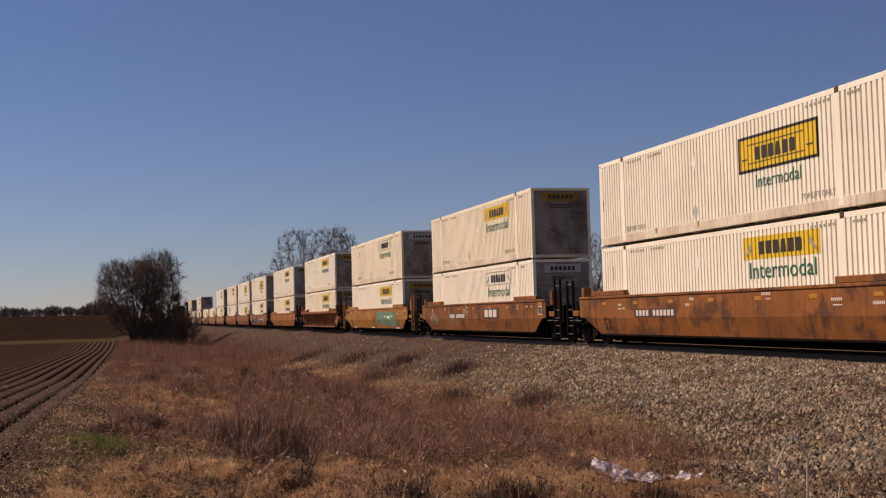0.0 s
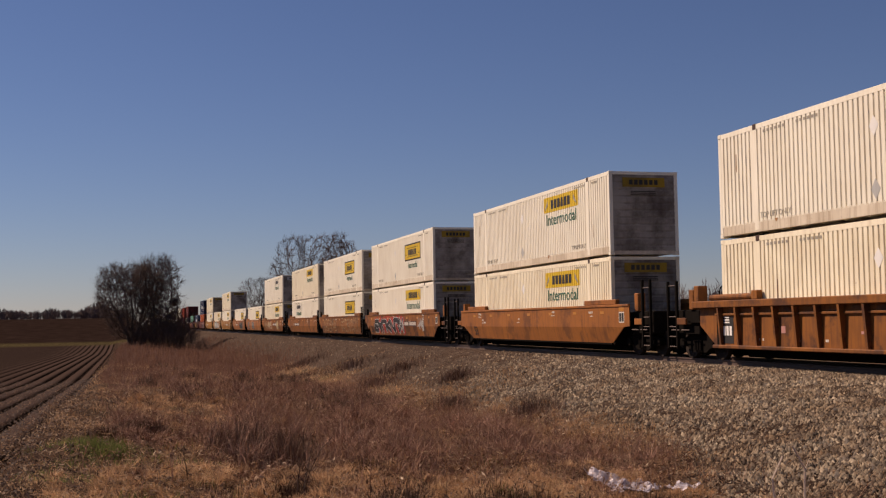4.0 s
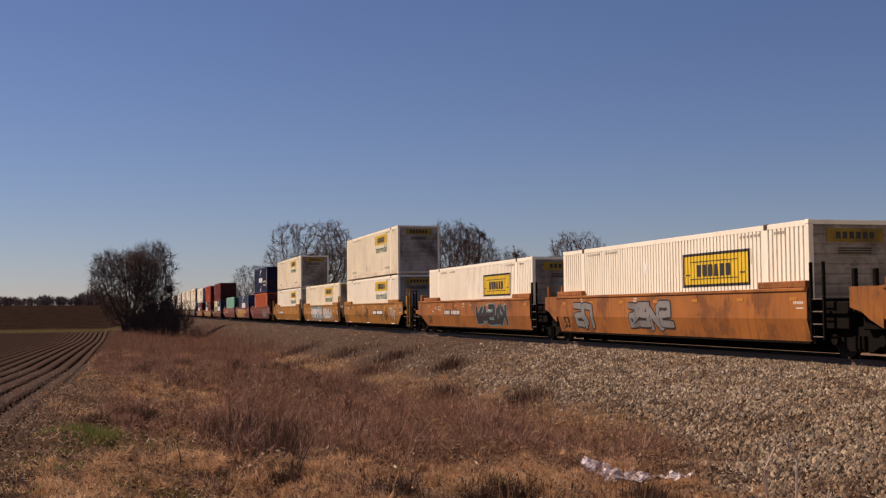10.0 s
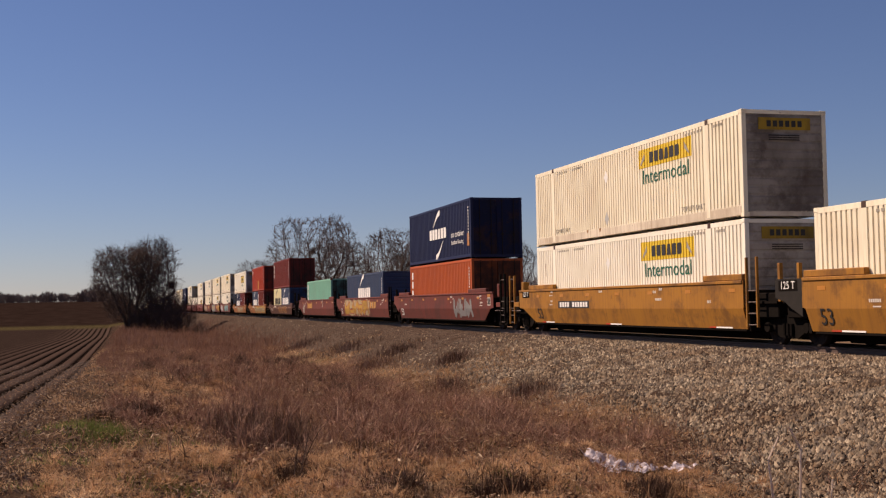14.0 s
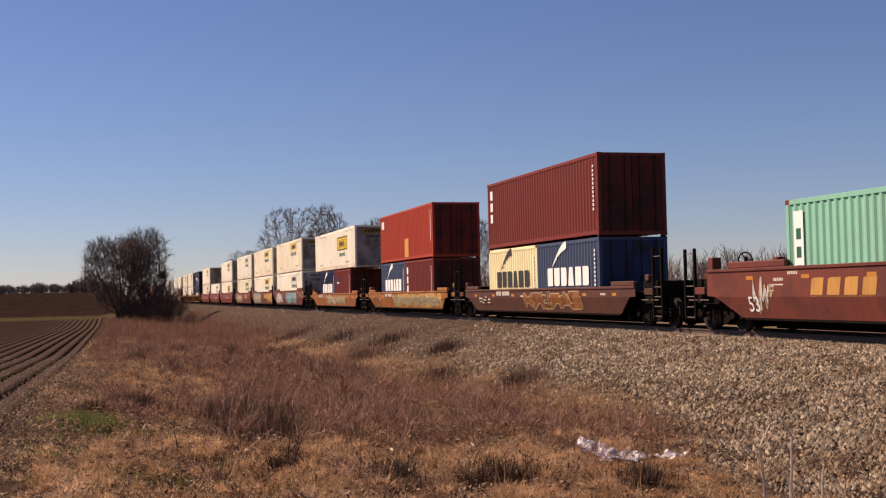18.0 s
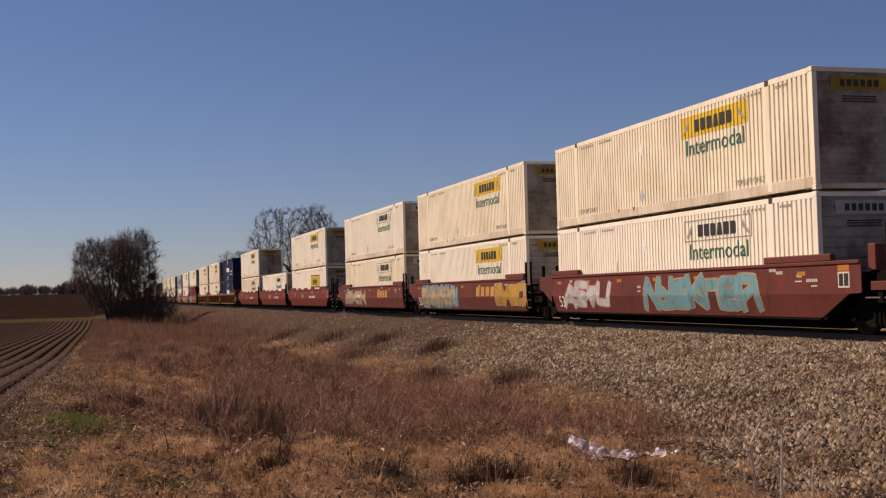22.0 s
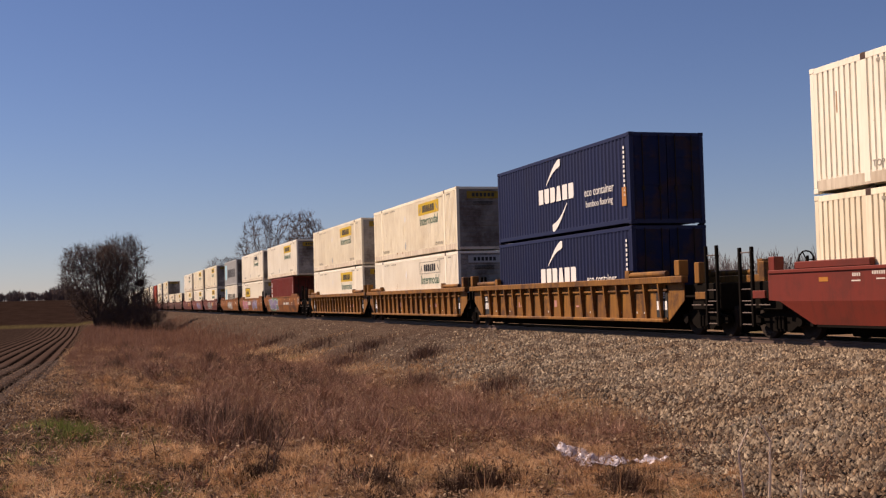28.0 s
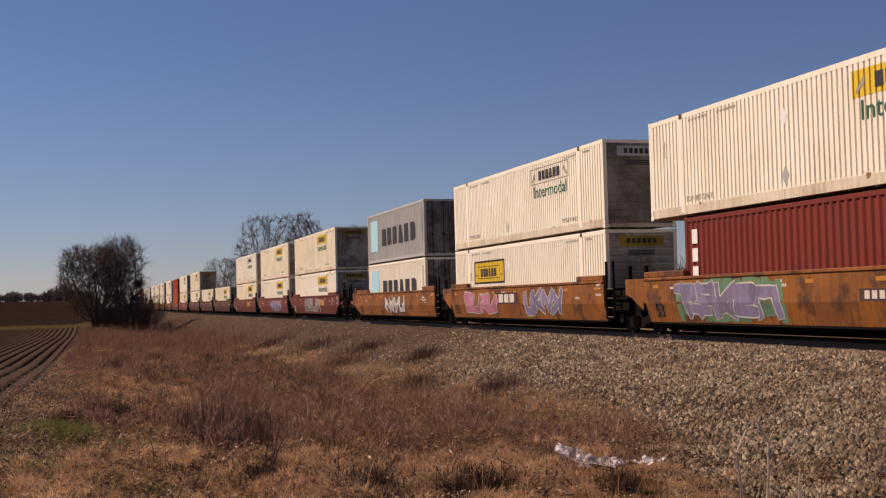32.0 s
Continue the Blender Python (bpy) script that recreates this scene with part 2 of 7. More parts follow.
class Pieces:
    """Gathers boxes, prisms and plates into one mesh."""

    def __init__(self):
        self.v, self.f = [], []

    def box(self, x0, x1, y0, y1, z0, z1, e=0.0):
        n = len(self.v)
        if e <= 0:
            self.v += [(x, y, z) for z in (z0, z1) for y in (y0, y1) for x in (x0, x1)]
            self.f += [tuple(n + i for i in q) for q in ((0, 2, 3, 1), (4, 5, 7, 6), (0, 1, 5, 4), (2, 6, 7, 3), (0, 4, 6, 2), (1, 3, 7, 5))]
            return self
        b = bmesh.new()
        bmesh.ops.create_cube(b, size=1, matrix=Matrix.LocRotScale(((x0 + x1) / 2, (y0 + y1) / 2, (z0 + z1) / 2), None, (x1 - x0, y1 - y0, z1 - z0)))
        bmesh.ops.bevel(b, geom=b.edges[:], offset=e, segments=1, affect="EDGES")
        b.verts.index_update()
        self.v += [tuple(v.co) for v in b.verts]
        self.f += [tuple(n + v.index for v in f.verts) for f in b.faces]
        b.free()
        return self

    def prism(self, outline, x0, x1):
        """An outline of (y, z) points drawn out from x0 to x1."""
        n, k = len(self.v), len(outline)
        self.v += [(x0, y, z) for y, z in outline] + [(x1, y, z) for y, z in outline]
        self.f += [tuple(range(n, n + k)), tuple(range(n + 2 * k - 1, n + k - 1, -1))]
        self.f += [(n + i, n + k + i, n + k + (i + 1) % k, n + (i + 1) % k) for i in range(k)]
        return self

    def tube(self, p0, p1, r, sides=6, r1=None):
        n = len(self.v)
        p0, p1 = Vector(p0), Vector(p1)
        d = (p1 - p0).normalized()
        a = d.orthogonal().normalized()
        b = d.cross(a)
        for p, q in ((p0, r), (p1, r if r1 is None else r1)):
            for i in range(sides):
                w = 2 * math.pi * i / sides
                self.v.append(tuple(p + q * (math.cos(w) * a + math.sin(w) * b)))
        self.f += [(n + i, n + (i + 1) % sides, n + sides + (i + 1) % sides, n + sides + i) for i in range(sides)]
        self.f += [tuple(range(n + sides - 1, n - 1, -1)), tuple(range(n + sides, n + 2 * sides))]
        return self

    def lathe(self, centre, axis, profile, sides=20):
        """Profile of (along the axis x, radius)."""
        n = len(self.v)
        for a, r in profile:
            for i in range(sides):
                w = 2 * math.pi * i / sides
                self.v.append((centre[0] + a, centre[1] + r * math.cos(w), centre[2] + r * math.sin(w)))
        for j in range(len(profile) - 1):
            for i in range(sides):
                k = (i + 1) % sides
                self.f.append((n + j * sides + i, n + j * sides + k, n + (j + 1) * sides + k, n + (j + 1) * sides + i))
        self.f += [tuple(range(n + sides - 1, n - 1, -1)), tuple(range(n + (len(profile) - 1) * sides, n + len(profile) * sides))]
        return self

    def plate(self, pts):
        n = len(self.v)
        self.v += [tuple(p) for p in pts]
        self.f.append(tuple(range(n, n + len(pts))))
        return self

    def mesh(self, name, material):
        me = mesh_from(name, self.v, self.f, material)
        b = bmesh.new()
        b.from_mesh(me)
        bmesh.ops.recalc_face_normals(b, faces=b.faces)
        b.to_mesh(me)
        b.free()
        return me


def lettering(words, height, material, name="lettering"):
    """Flat lettering, centred, reading along -y on a wall that faces -x."""
    data = bpy.data.curves.new(name, "FONT")
    data.body, data.size, data.align_x, data.align_y = words, height * 1.38, "CENTER", "CENTER"
    data.extrude, data.resolution_u = 0.002, 3
    ob = new(name, data)
    bpy.context.view_layer.update()
    me = bpy.data.meshes.new_from_object(ob.evaluated_get(bpy.context.evaluated_depsgraph_get()))
    bpy.data.objects.remove(ob)
    bpy.data.curves.remove(data)
    me.transform(Matrix(((0, 0, -1, 0), (-1, 0, 0, 0), (0, 1, 0, 0), (0, 0, 0, 1))))
    me.materials.clear()
    me.materials.append(material)
    me.name = name
    return me


def stem(points, radii, material, name="stalk", sides=5):
    """One bent tube through points."""
    v, f = [], []
    for i, (p, q) in enumerate(zip(points, radii)):
        d = (points[min(i + 1, len(points) - 1)] - points[max(i - 1, 0)]).normalized()
        a = d.orthogonal().normalized()
        b = d.cross(a)
        v += [tuple(p + q * (math.cos(2 * math.pi * k / sides) * a + math.sin(2 * math.pi * k / sides) * b)) for k in range(sides)]
        if i:
            n = (i - 1) * sides
            f += [(n + k, n + (k + 1) % sides, n + sides + (k + 1) % sides, n + sides + k) for k in range(sides)]
    return mesh_from(name, v, f, material)


# ---- ground ----
def smooth_step(a, b, x):
    k = np.clip((x - a) / (b - a), 0, 1)
    return k * k * (3 - 2 * k)


HOLLOWS = [(3.05, 12.4, 0.45), (4.3, 12.9, 0.4), (3.85, 15.0, 0.4), (2.05, 14.4, 0.3), (0.3, 17.1, 0.35), (1.3, 13.0, 0.4), (5.5, 13.6, 0.4)]   # x, y, width of sunken gaps in the verge
ROW = 0.90              # spacing of the drilled rows in the field
PROFILE_X = [-4000, -300, -1.9, -1.2, 1.5, 5.0, 8.2, 9.4, 14.9, 15.4, 16.3, 16.6, 18.3, 18.7, 19.5, 20.0, 25.0, 29.0, 4000]
PROFILE_Z = [0.0, 0.0, 0.0, 0.04, 0.0, -0.25, -0.42, -0.30, 0.58, 0.63, 0.60, 0.53, 0.53, 0.60, 0.63, 0.58, -0.4, -0.2, 0.0]


def height(x, y):
    x, y = np.asarray(x, float), np.asarray(y, float)
    z = np.interp(x, PROFILE_X, PROFILE_Z)
    off = 1 - smooth_step(8.5, 13.0, x) * (1 - smooth_step(21.5, 26.0, x))
    fall = -0.009 * np.clip(y, 0, 180) * off
    rise = 7.5 * smooth_step(190, 640, y) * (1 - smooth_step(4, 12, x))
    rise = rise + 2.5 * smooth_step(200, 700, y) * smooth_step(40, 140, x)
    field = (1 - smooth_step(-1.7, -1.3, x)) * smooth_step(-12, -7, x) * (1 - smooth_step(172, 184, y))
    rows = 0.105 * (np.clip(np.sin((x + 1.95) * 2 * math.pi / ROW - math.pi / 2), -1, 0.1) + 0.35) * field
    dip = -0.012 * np.clip(y - 12, 0, 60) * (1 - smooth_step(-3.0, -0.4, x)) * (1 - smooth_step(190, 330, y))
    verge = smooth_step(-1.9, -1.0, x) * (1 - smooth_step(8.0, 10.5, x))
    lumps = 0.12 * (np.sin(1.7 * x + 0.6 * y) * np.sin(1.1 * y - 0.8 * x) + 0.6 * np.sin(2.9 * y + 1.3 * x)) * verge
    for hx, hy, wide in HOLLOWS:
        lumps = lumps - 0.22 * np.exp(-((x - hx) ** 2 + (0.7 * (y - hy)) ** 2) / wide ** 2)
        lumps = lumps + 0.16 * np.exp(-((x - hx) ** 2 + (0.7 * (y - hy - 1.0)) ** 2) / wide ** 2)
    return z + fall + rise + rows + dip + lumps


def axis(*spans):
    out = []
    for a, b, step in spans:
        out += list(np.arange(a, b - step * 0.4, step))
    return np.array(out + [spans[-1][1]])


def ground_material():
    m, t, b = nodes_of("ground_soil_and_thatch")
    geo = t.nodes.new("ShaderNodeNewGeometry")
    pos = geo.outputs["Position"]
    sep = t.nodes.new("ShaderNodeSeparateXYZ")
    t.links.new(pos, sep.inputs[0])
    big, mid, fine = noise_of(t, pos, 0.25, 4), noise_of(t, pos, 1.6, 5, 0.65), noise_of(t, pos, 14, 6, 0.75)

    def shifted(amount):
        n = t.nodes.new("ShaderNodeMath")
        n.operation, n.inputs[1].default_value = "MULTIPLY_ADD", amount
        t.links.new(mid, n.inputs[0])
        t.links.new(sep.outputs[0], n.inputs[2])
        return n.outputs[0]
    # ploughed soil: furrow shade painted in near-black, paler crop residue on the ridges
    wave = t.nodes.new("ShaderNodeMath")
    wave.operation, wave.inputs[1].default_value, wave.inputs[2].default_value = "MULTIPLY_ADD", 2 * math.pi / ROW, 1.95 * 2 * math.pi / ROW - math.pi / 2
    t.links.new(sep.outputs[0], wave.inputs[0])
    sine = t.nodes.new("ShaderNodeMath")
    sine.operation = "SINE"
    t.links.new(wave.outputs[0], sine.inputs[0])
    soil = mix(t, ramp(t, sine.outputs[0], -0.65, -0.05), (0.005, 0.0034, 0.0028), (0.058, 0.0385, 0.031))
    soil = mix(t, ramp(t, big, 0.5, 0.95), soil, (0.055, 0.036, 0.029))
    far_soil = mix(t, ramp(t, mid, 0.3, 0.7), (0.020, 0.013, 0.011), (0.034, 0.023, 0.018))
    soil = mix(t, ramp(t, sep.outputs[0], -12.0, -6.0), far_soil, soil)
    soil = mix(t, ramp(t, fine, 0.56, 0.8), soil, (0.15, 0.105, 0.078))
    # thatch of dead grass with earth and a little green showing
    thatch = mix(t, ramp(t, mid, 0.35, 0.65), (0.18, 0.115, 0.07), (0.31, 0.21, 0.125))
    thatch = mix(t, ramp(t, big, 0.52, 0.66), thatch, (0.13, 0.125, 0.05))
    thatch = mix(t, ramp(t, fine, 0.35, 0.7), (0.11, 0.07, 0.046), thatch)
    verge_soil = mix(t, ramp(t, fine, 0.4, 0.7), (0.024, 0.0155, 0.012), (0.070, 0.046, 0.034))
    col = mix(t, ramp(t, shifted(1.6), -0.6, 2.4), verge_soil, thatch)
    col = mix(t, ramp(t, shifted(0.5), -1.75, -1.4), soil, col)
    # ballast bed
    stones = t.nodes.new("ShaderNodeTexVoronoi")
    stones.inputs["Scale"].default_value = 24
    t.links.new(pos, stones.inputs["Vector"])
    sv = t.nodes.new("ShaderNodeSeparateColor")
    t.links.new(stones.outputs["Color"], sv.inputs[0])
    rock = mix(t, sv.outputs[0], (0.050, 0.037, 0.029), (0.19, 0.142, 0.108))
    # gaps between the stones drawn dark, as the shade in them
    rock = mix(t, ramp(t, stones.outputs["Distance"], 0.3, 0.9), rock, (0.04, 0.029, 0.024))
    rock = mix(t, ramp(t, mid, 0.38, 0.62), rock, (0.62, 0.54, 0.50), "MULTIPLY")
    # bed under the near stones darkened further, shade put into its colour
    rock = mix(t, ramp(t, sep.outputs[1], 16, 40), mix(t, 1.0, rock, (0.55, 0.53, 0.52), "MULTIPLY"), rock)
    bed = t.nodes.new("ShaderNodeMath")
    bed.operation = "MULTIPLY"
    nearer = t.nodes.new("ShaderNodeMath")
    nearer.operation, nearer.inputs[1].default_value = "MULTIPLY_ADD", 3.0
    t.links.new(ramp(t, sep.outputs[1], 22, 11.5), nearer.inputs[0])
    t.links.new(shifted(2.4), nearer.inputs[2])
    t.links.new(ramp(t, nearer.outputs[0], 10.6, 11.6), bed.inputs[0])
    gone = t.nodes.new("ShaderNodeMath")
    gone.operation, gone.inputs[0].default_value = "SUBTRACT", 1.0
    t.links.new(ramp(t, sep.outputs[0], 23.5, 24.5), gone.inputs[1])
    t.links.new(gone.outputs[0], bed.inputs[1])
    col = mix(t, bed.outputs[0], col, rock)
    # the pasture beyond the ploughland, with a pale strip at its edge
    pasture = mix(t, ramp(t, big, 0.35, 0.65), (0.0145, 0.0088, 0.0068), (0.028, 0.0178, 0.0142))
    strip = mix(t, ramp(t, mid, 0.4, 0.6), (0.085, 0.066, 0.03), (0.03, 0.024, 0.013))
    side = t.nodes.new("ShaderNodeMath")
    side.operation, side.inputs[1].default_value = "LESS_THAN", 8.0
    t.links.new(sep.outputs[0], side.inputs[0])

    def past(a, bb):
        n = t.nodes.new("ShaderNodeMath")
        n.operation = "MULTIPLY"
        t.links.new(ramp(t, sep.outputs[1], a, bb), n.inputs[0])
        t.links.new(side.outputs[0], n.inputs[1])
        return n.outputs[0]
    col = mix(t, past(236, 246), col, strip)
    col = mix(t, past(254, 266), col, pasture)
    t.links.new(col, b.inputs["Base Color"])
    b.inputs["Roughness"].default_value = 0.95
    b.inputs["Specular IOR Level"].default_value = 0.0
    bump(t, b, mix(t, bed.outputs[0], fine, stones.outputs["Distance"]), 0.6, 0.04)
    return m


def build_ground():
    xs = axis((-3000, -200, 400), (-200, -40, 16), (-40, -12, 1.0), (-12, -1.5, 0.095), (-1.5, 10.5, 0.25), (10.5, 21, 0.25), (21, 30, 0.5), (30, 200, 10), (200, 3000, 400))
    ys = axis((-800, -20, 60), (-20, 6, 2), (6, 60, 0.4), (60, 240, 2.0), (240, 800, 20), (800, 4000, 400))
    gx, gy = np.meshgrid(xs, ys)
    gz = height(gx, gy)
    near = (gx > -1.5) & (gx < 30) & (gy < 120)
    gz = gz + np.where(near, np.random.default_rng(3).normal(0, 0.018, gx.shape), 0)
    verts = np.stack([gx, gy, gz], -1).reshape(-1, 3)
    nx, ny = len(xs), len(ys)
    i = (np.arange(ny - 1)[:, None] * nx + np.arange(nx - 1)[None, :]).ravel()
    quads = np.stack([i, i + 1, i + nx + 1, i + nx], 1)
    me = soup("ground", verts, quads.ravel(), np.full(len(quads), 4), ground_material())
    me.polygons.foreach_set("use_smooth", [True] * len(me.polygons))
    tagged(link("ground", me), "ploughed field, dead grass verge and ballast slope", "ground", kind="structure")


build_ground()


def build_track():
    for side, name in ((-1, "rail"), (1, "rail")):
        x = TRACK_X + side * 0.755
        p = Pieces()
        prof = [(-0.07, -0.17), (0.07, -0.17), (0.07, -0.155), (0.01, -0.13), (0.01, -0.05), (0.036, -0.035), (0.036, 0), (-0.036, 0), (-0.036, -0.035), (-0.01, -0.05), (-0.01, -0.13), (-0.07, -0.155)]
        n = len(prof)
        v = [(x + a, y, RAIL + b) for y in (-700, 1250) for a, b in prof]
        f = [(i, (i + 1) % n, n + (i + 1) % n, n + i) for i in range(n)]
        tagged(link(name, mesh_from(name, v, f, RAIL_STEEL)), "worn steel rail with a shiny head on wooden sleepers", "rail", "rails of the track", "structure")
    p = Pieces()
    for k in range(-60, 500):
        y = k * 0.5 + 0.02 * math.sin(k * 7.3)
        p.box(TRACK_X - 1.3, TRACK_X + 1.3, y - 0.115, y + 0.115, RAIL - 0.34, RAIL - 0.168)
    tagged(link("sleepers", p.mesh("sleepers", SLEEPER)), "grey weathered wooden sleepers bedded in ballast", "sleepers", kind="stuff")


build_track()


# ---- containers ----
# A container's space: y runs along the train (+y is its rear), the seen wall is at -x, z is up from its floor.
HALF_W = 1.297


def wall_line(y0, y1, style):
    """Points (y, depth) of a corrugated wall from y0 to y1: a row of flutes."""
    pts = []
    if style == "grooved":
        n = max(1, round((y1 - y0) / 0.19))
        pitch = (y1 - y0) / n
        for i in range(n):
            a = y0 + i * pitch
            pts += [(a, 0.0), (a + 0.128, 0.0), (a + 0.142, 0.028), (a + pitch - 0.014, 0.028)]
        pts.append((y1, 0.0))
    else:
        n = max(1, round((y1 - y0) / 0.278))
        pitch = (y1 - y0) / n
        for i in range(n):
            a = y0 + i * pitch
            pts += [(a, 0.0), (a + 0.26 * pitch, 0.0), (a + 0.5 * pitch, 0.036), (a + 0.76 * pitch, 0.036)]
        pts.append((y1, 0.0))
    return pts


def wall_mesh(name, spans, z0, z1, style, material, proud=0.0, x=-HALF_W, turn=1):
    v, f = [], []
    for y0, y1 in spans:
        pts = wall_line(y0, y1, style)
        n = len(v)
        for y, d in pts:
            v += [(turn * (x + d - proud), y, z0), (turn * (x + d - proud), y, z1)]
        f += [(n + 2 * i, n + 2 * i + 1, n + 2 * i + 3, n + 2 * i + 2)[::turn] for i in range(len(pts) - 1)]
    return mesh_from(name, v, f, material)


def sign_sheet(name, line, y0, y1, z0, z1, material, proud):
    """A painted or stuck sheet that follows the flutes of a wall."""
    pts = sorted(line)
    ys = [y for y, _ in pts]
    ds = [d for _, d in pts]
    keep = [(y, d) for y, d in pts if y0 < y < y1]
    keep = [(y0, float(np.interp(y0, ys, ds)))] + keep + [(y1, float(np.interp(y1, ys, ds)))]
    v, f = [], []
    for y, d in keep:
        v += [(-HALF_W + d - proud, y, z0), (-HALF_W + d - proud, y, z1)]
    f = [(2 * i, 2 * i + 1, 2 * i + 3, 2 * i + 2) for i in range(len(keep) - 1)]
    return mesh_from(name, v, f, material)


def brand(parent, y0, y1, z0, z1, count, material, proud=0.006, gap=0.22, slots=True, name="brand_block"):
    """A brand's lettering as a row of plain upright blocks, each a part."""
    step = (y1 - y0) / count
    x = -HALF_W - proud
    for i in range(count):
        w = step * (1 - gap)
        key = (round(w, 3), round(z1 - z0, 3), material.name, (1, 2, 3, 1, 4, 2)[i % 6] if slots else 0)
        if key not in BLOCKS:
            p, h = Pieces(), z1 - z0
            if key[3]:
                # solid blocks with cut corners
                outline = [[(-0.5, 0.12), (-0.36, 0), (0.5, 0), (0.5, 1), (-0.36, 1), (-0.5, 0.88)],
                           [(-0.5, 0), (0.5, 0), (0.5, 1), (-0.5, 1)],
                           [(-0.5, 0), (0.5, 0), (0.3, 1), (-0.3, 1)],
                           [(-0.5, 0.12), (-0.34, 0), (0.34, 0), (0.5, 0.12), (0.5, 1), (-0.5, 1)]][key[3] - 1]
                p.prism([(a * w, b * h) for a, b in outline], -0.004, 0)
            else:
                p.prism([(-w / 2, 0), (w / 2, 0), (w / 2, h), (-w / 2, h)], -0.004, 0)
            BLOCKS[key] = p.mesh(name, material)
        link(name, BLOCKS[key], parent, at=pose(x, y0 + step * (i + 0.5), z0))


BLOCKS = {}


INTERMODAL = lettering("Intermodal", 0.46, SIGN_GREEN)
INTERMODAL.transform(Matrix.Diagonal((1, 1.14, 1, 1)))
ECO_WORDS = lettering("eco container", 0.30, LETTER_WHITE)
BAMBOO_WORDS = lettering("bamboo flooring", 0.23, LETTER_WHITE)
LIFT_NOTE = lettering("TOP LIFT ONLY", 0.15, FADED_INK, "notice")


SHADED_GRIMY = {}


def shaded_grimy(material):
    """A darkened copy of the paint, with the end's shade in it, under soot."""
    if material.name not in SHADED_GRIMY:
        base = END_SHADE_PAINT[material.name]
        SHADED_GRIMY[material.name] = painted(material.name + "_shaded_sooty_end", base, (0.02, 0.016, 0.014), 0.8, 0.85, 0.1, 0.2, soot=0.7)
    return SHADED_GRIMY[material.name]


def end_parts(thing, length, h, material, doors, detail=True):
    """End wall towards -y (seen) and the one behind."""
    y = -length / 2
    if doors:
        for s, name in ((-1, "door"), (1, "door")):
            p = Pieces()
            p.box(s * 0.012 if s > 0 else -1.19, 1.19 if s > 0 else -0.012, y + 0.01, y + 0.055, 0.16, h - 0.12, 0.008)
            for k in range(5):
                z = 0.35 + k * (h - 0.7) / 5
                p.box(min(s * 0.10, s * 1.10), max(s * 0.10, s * 1.10), y - 0.008, y + 0.012, z, z + (h - 0.7) / 7)
            d = link(name, p.mesh(name, shaded_grimy(material)), thing, "soot-stained door with its shade in the paint")
            for k in (0.28, 0.86):
                q = Pieces().tube((s * k, y - 0.03, 0.12), (s * k, y - 0.03, h - 0.08), 0.018, 6)
                q.box(s * k - 0.05, s * k + 0.05, y - 0.055, y - 0.005, 1.05, 1.18)
                link("locking_rod", q.mesh("locking_rod", WHEEL_STEEL), d)
    else:
        v, zs = [], []
        n = 11
        for i in range(n):
            z = 0.14 + (h - 0.24) * i / n
            k = (h - 0.24) / n
            zs += [(z, 0.012), (z + 0.62 * k, 0.012), (z + 0.72 * k, 0.03), (z + 0.9 * k, 0.03)]
        zs.append((h - 0.10, 0.012))
        for z, d in zs:
            v += [(-1.19, y + d, z), (1.19, y + d, z)]
        f = [(2 * i, 2 * i + 1, 2 * i + 3, 2 * i + 2) for i in range(len(zs) - 1)]
        link("front_wall", mesh_from("front_wall", v, f, END_WHITE if material in (WHITE, CREAM) else material), thing, "dirty end wall, shade painted in where it is white")
    q = Pieces().box(-1.19, 1.19, -y - 0.05, -y - 0.012, 0.14, h - 0.1)
    link("rear_wall", q.mesh("rear_wall", material), thing)


CASTINGS = {}


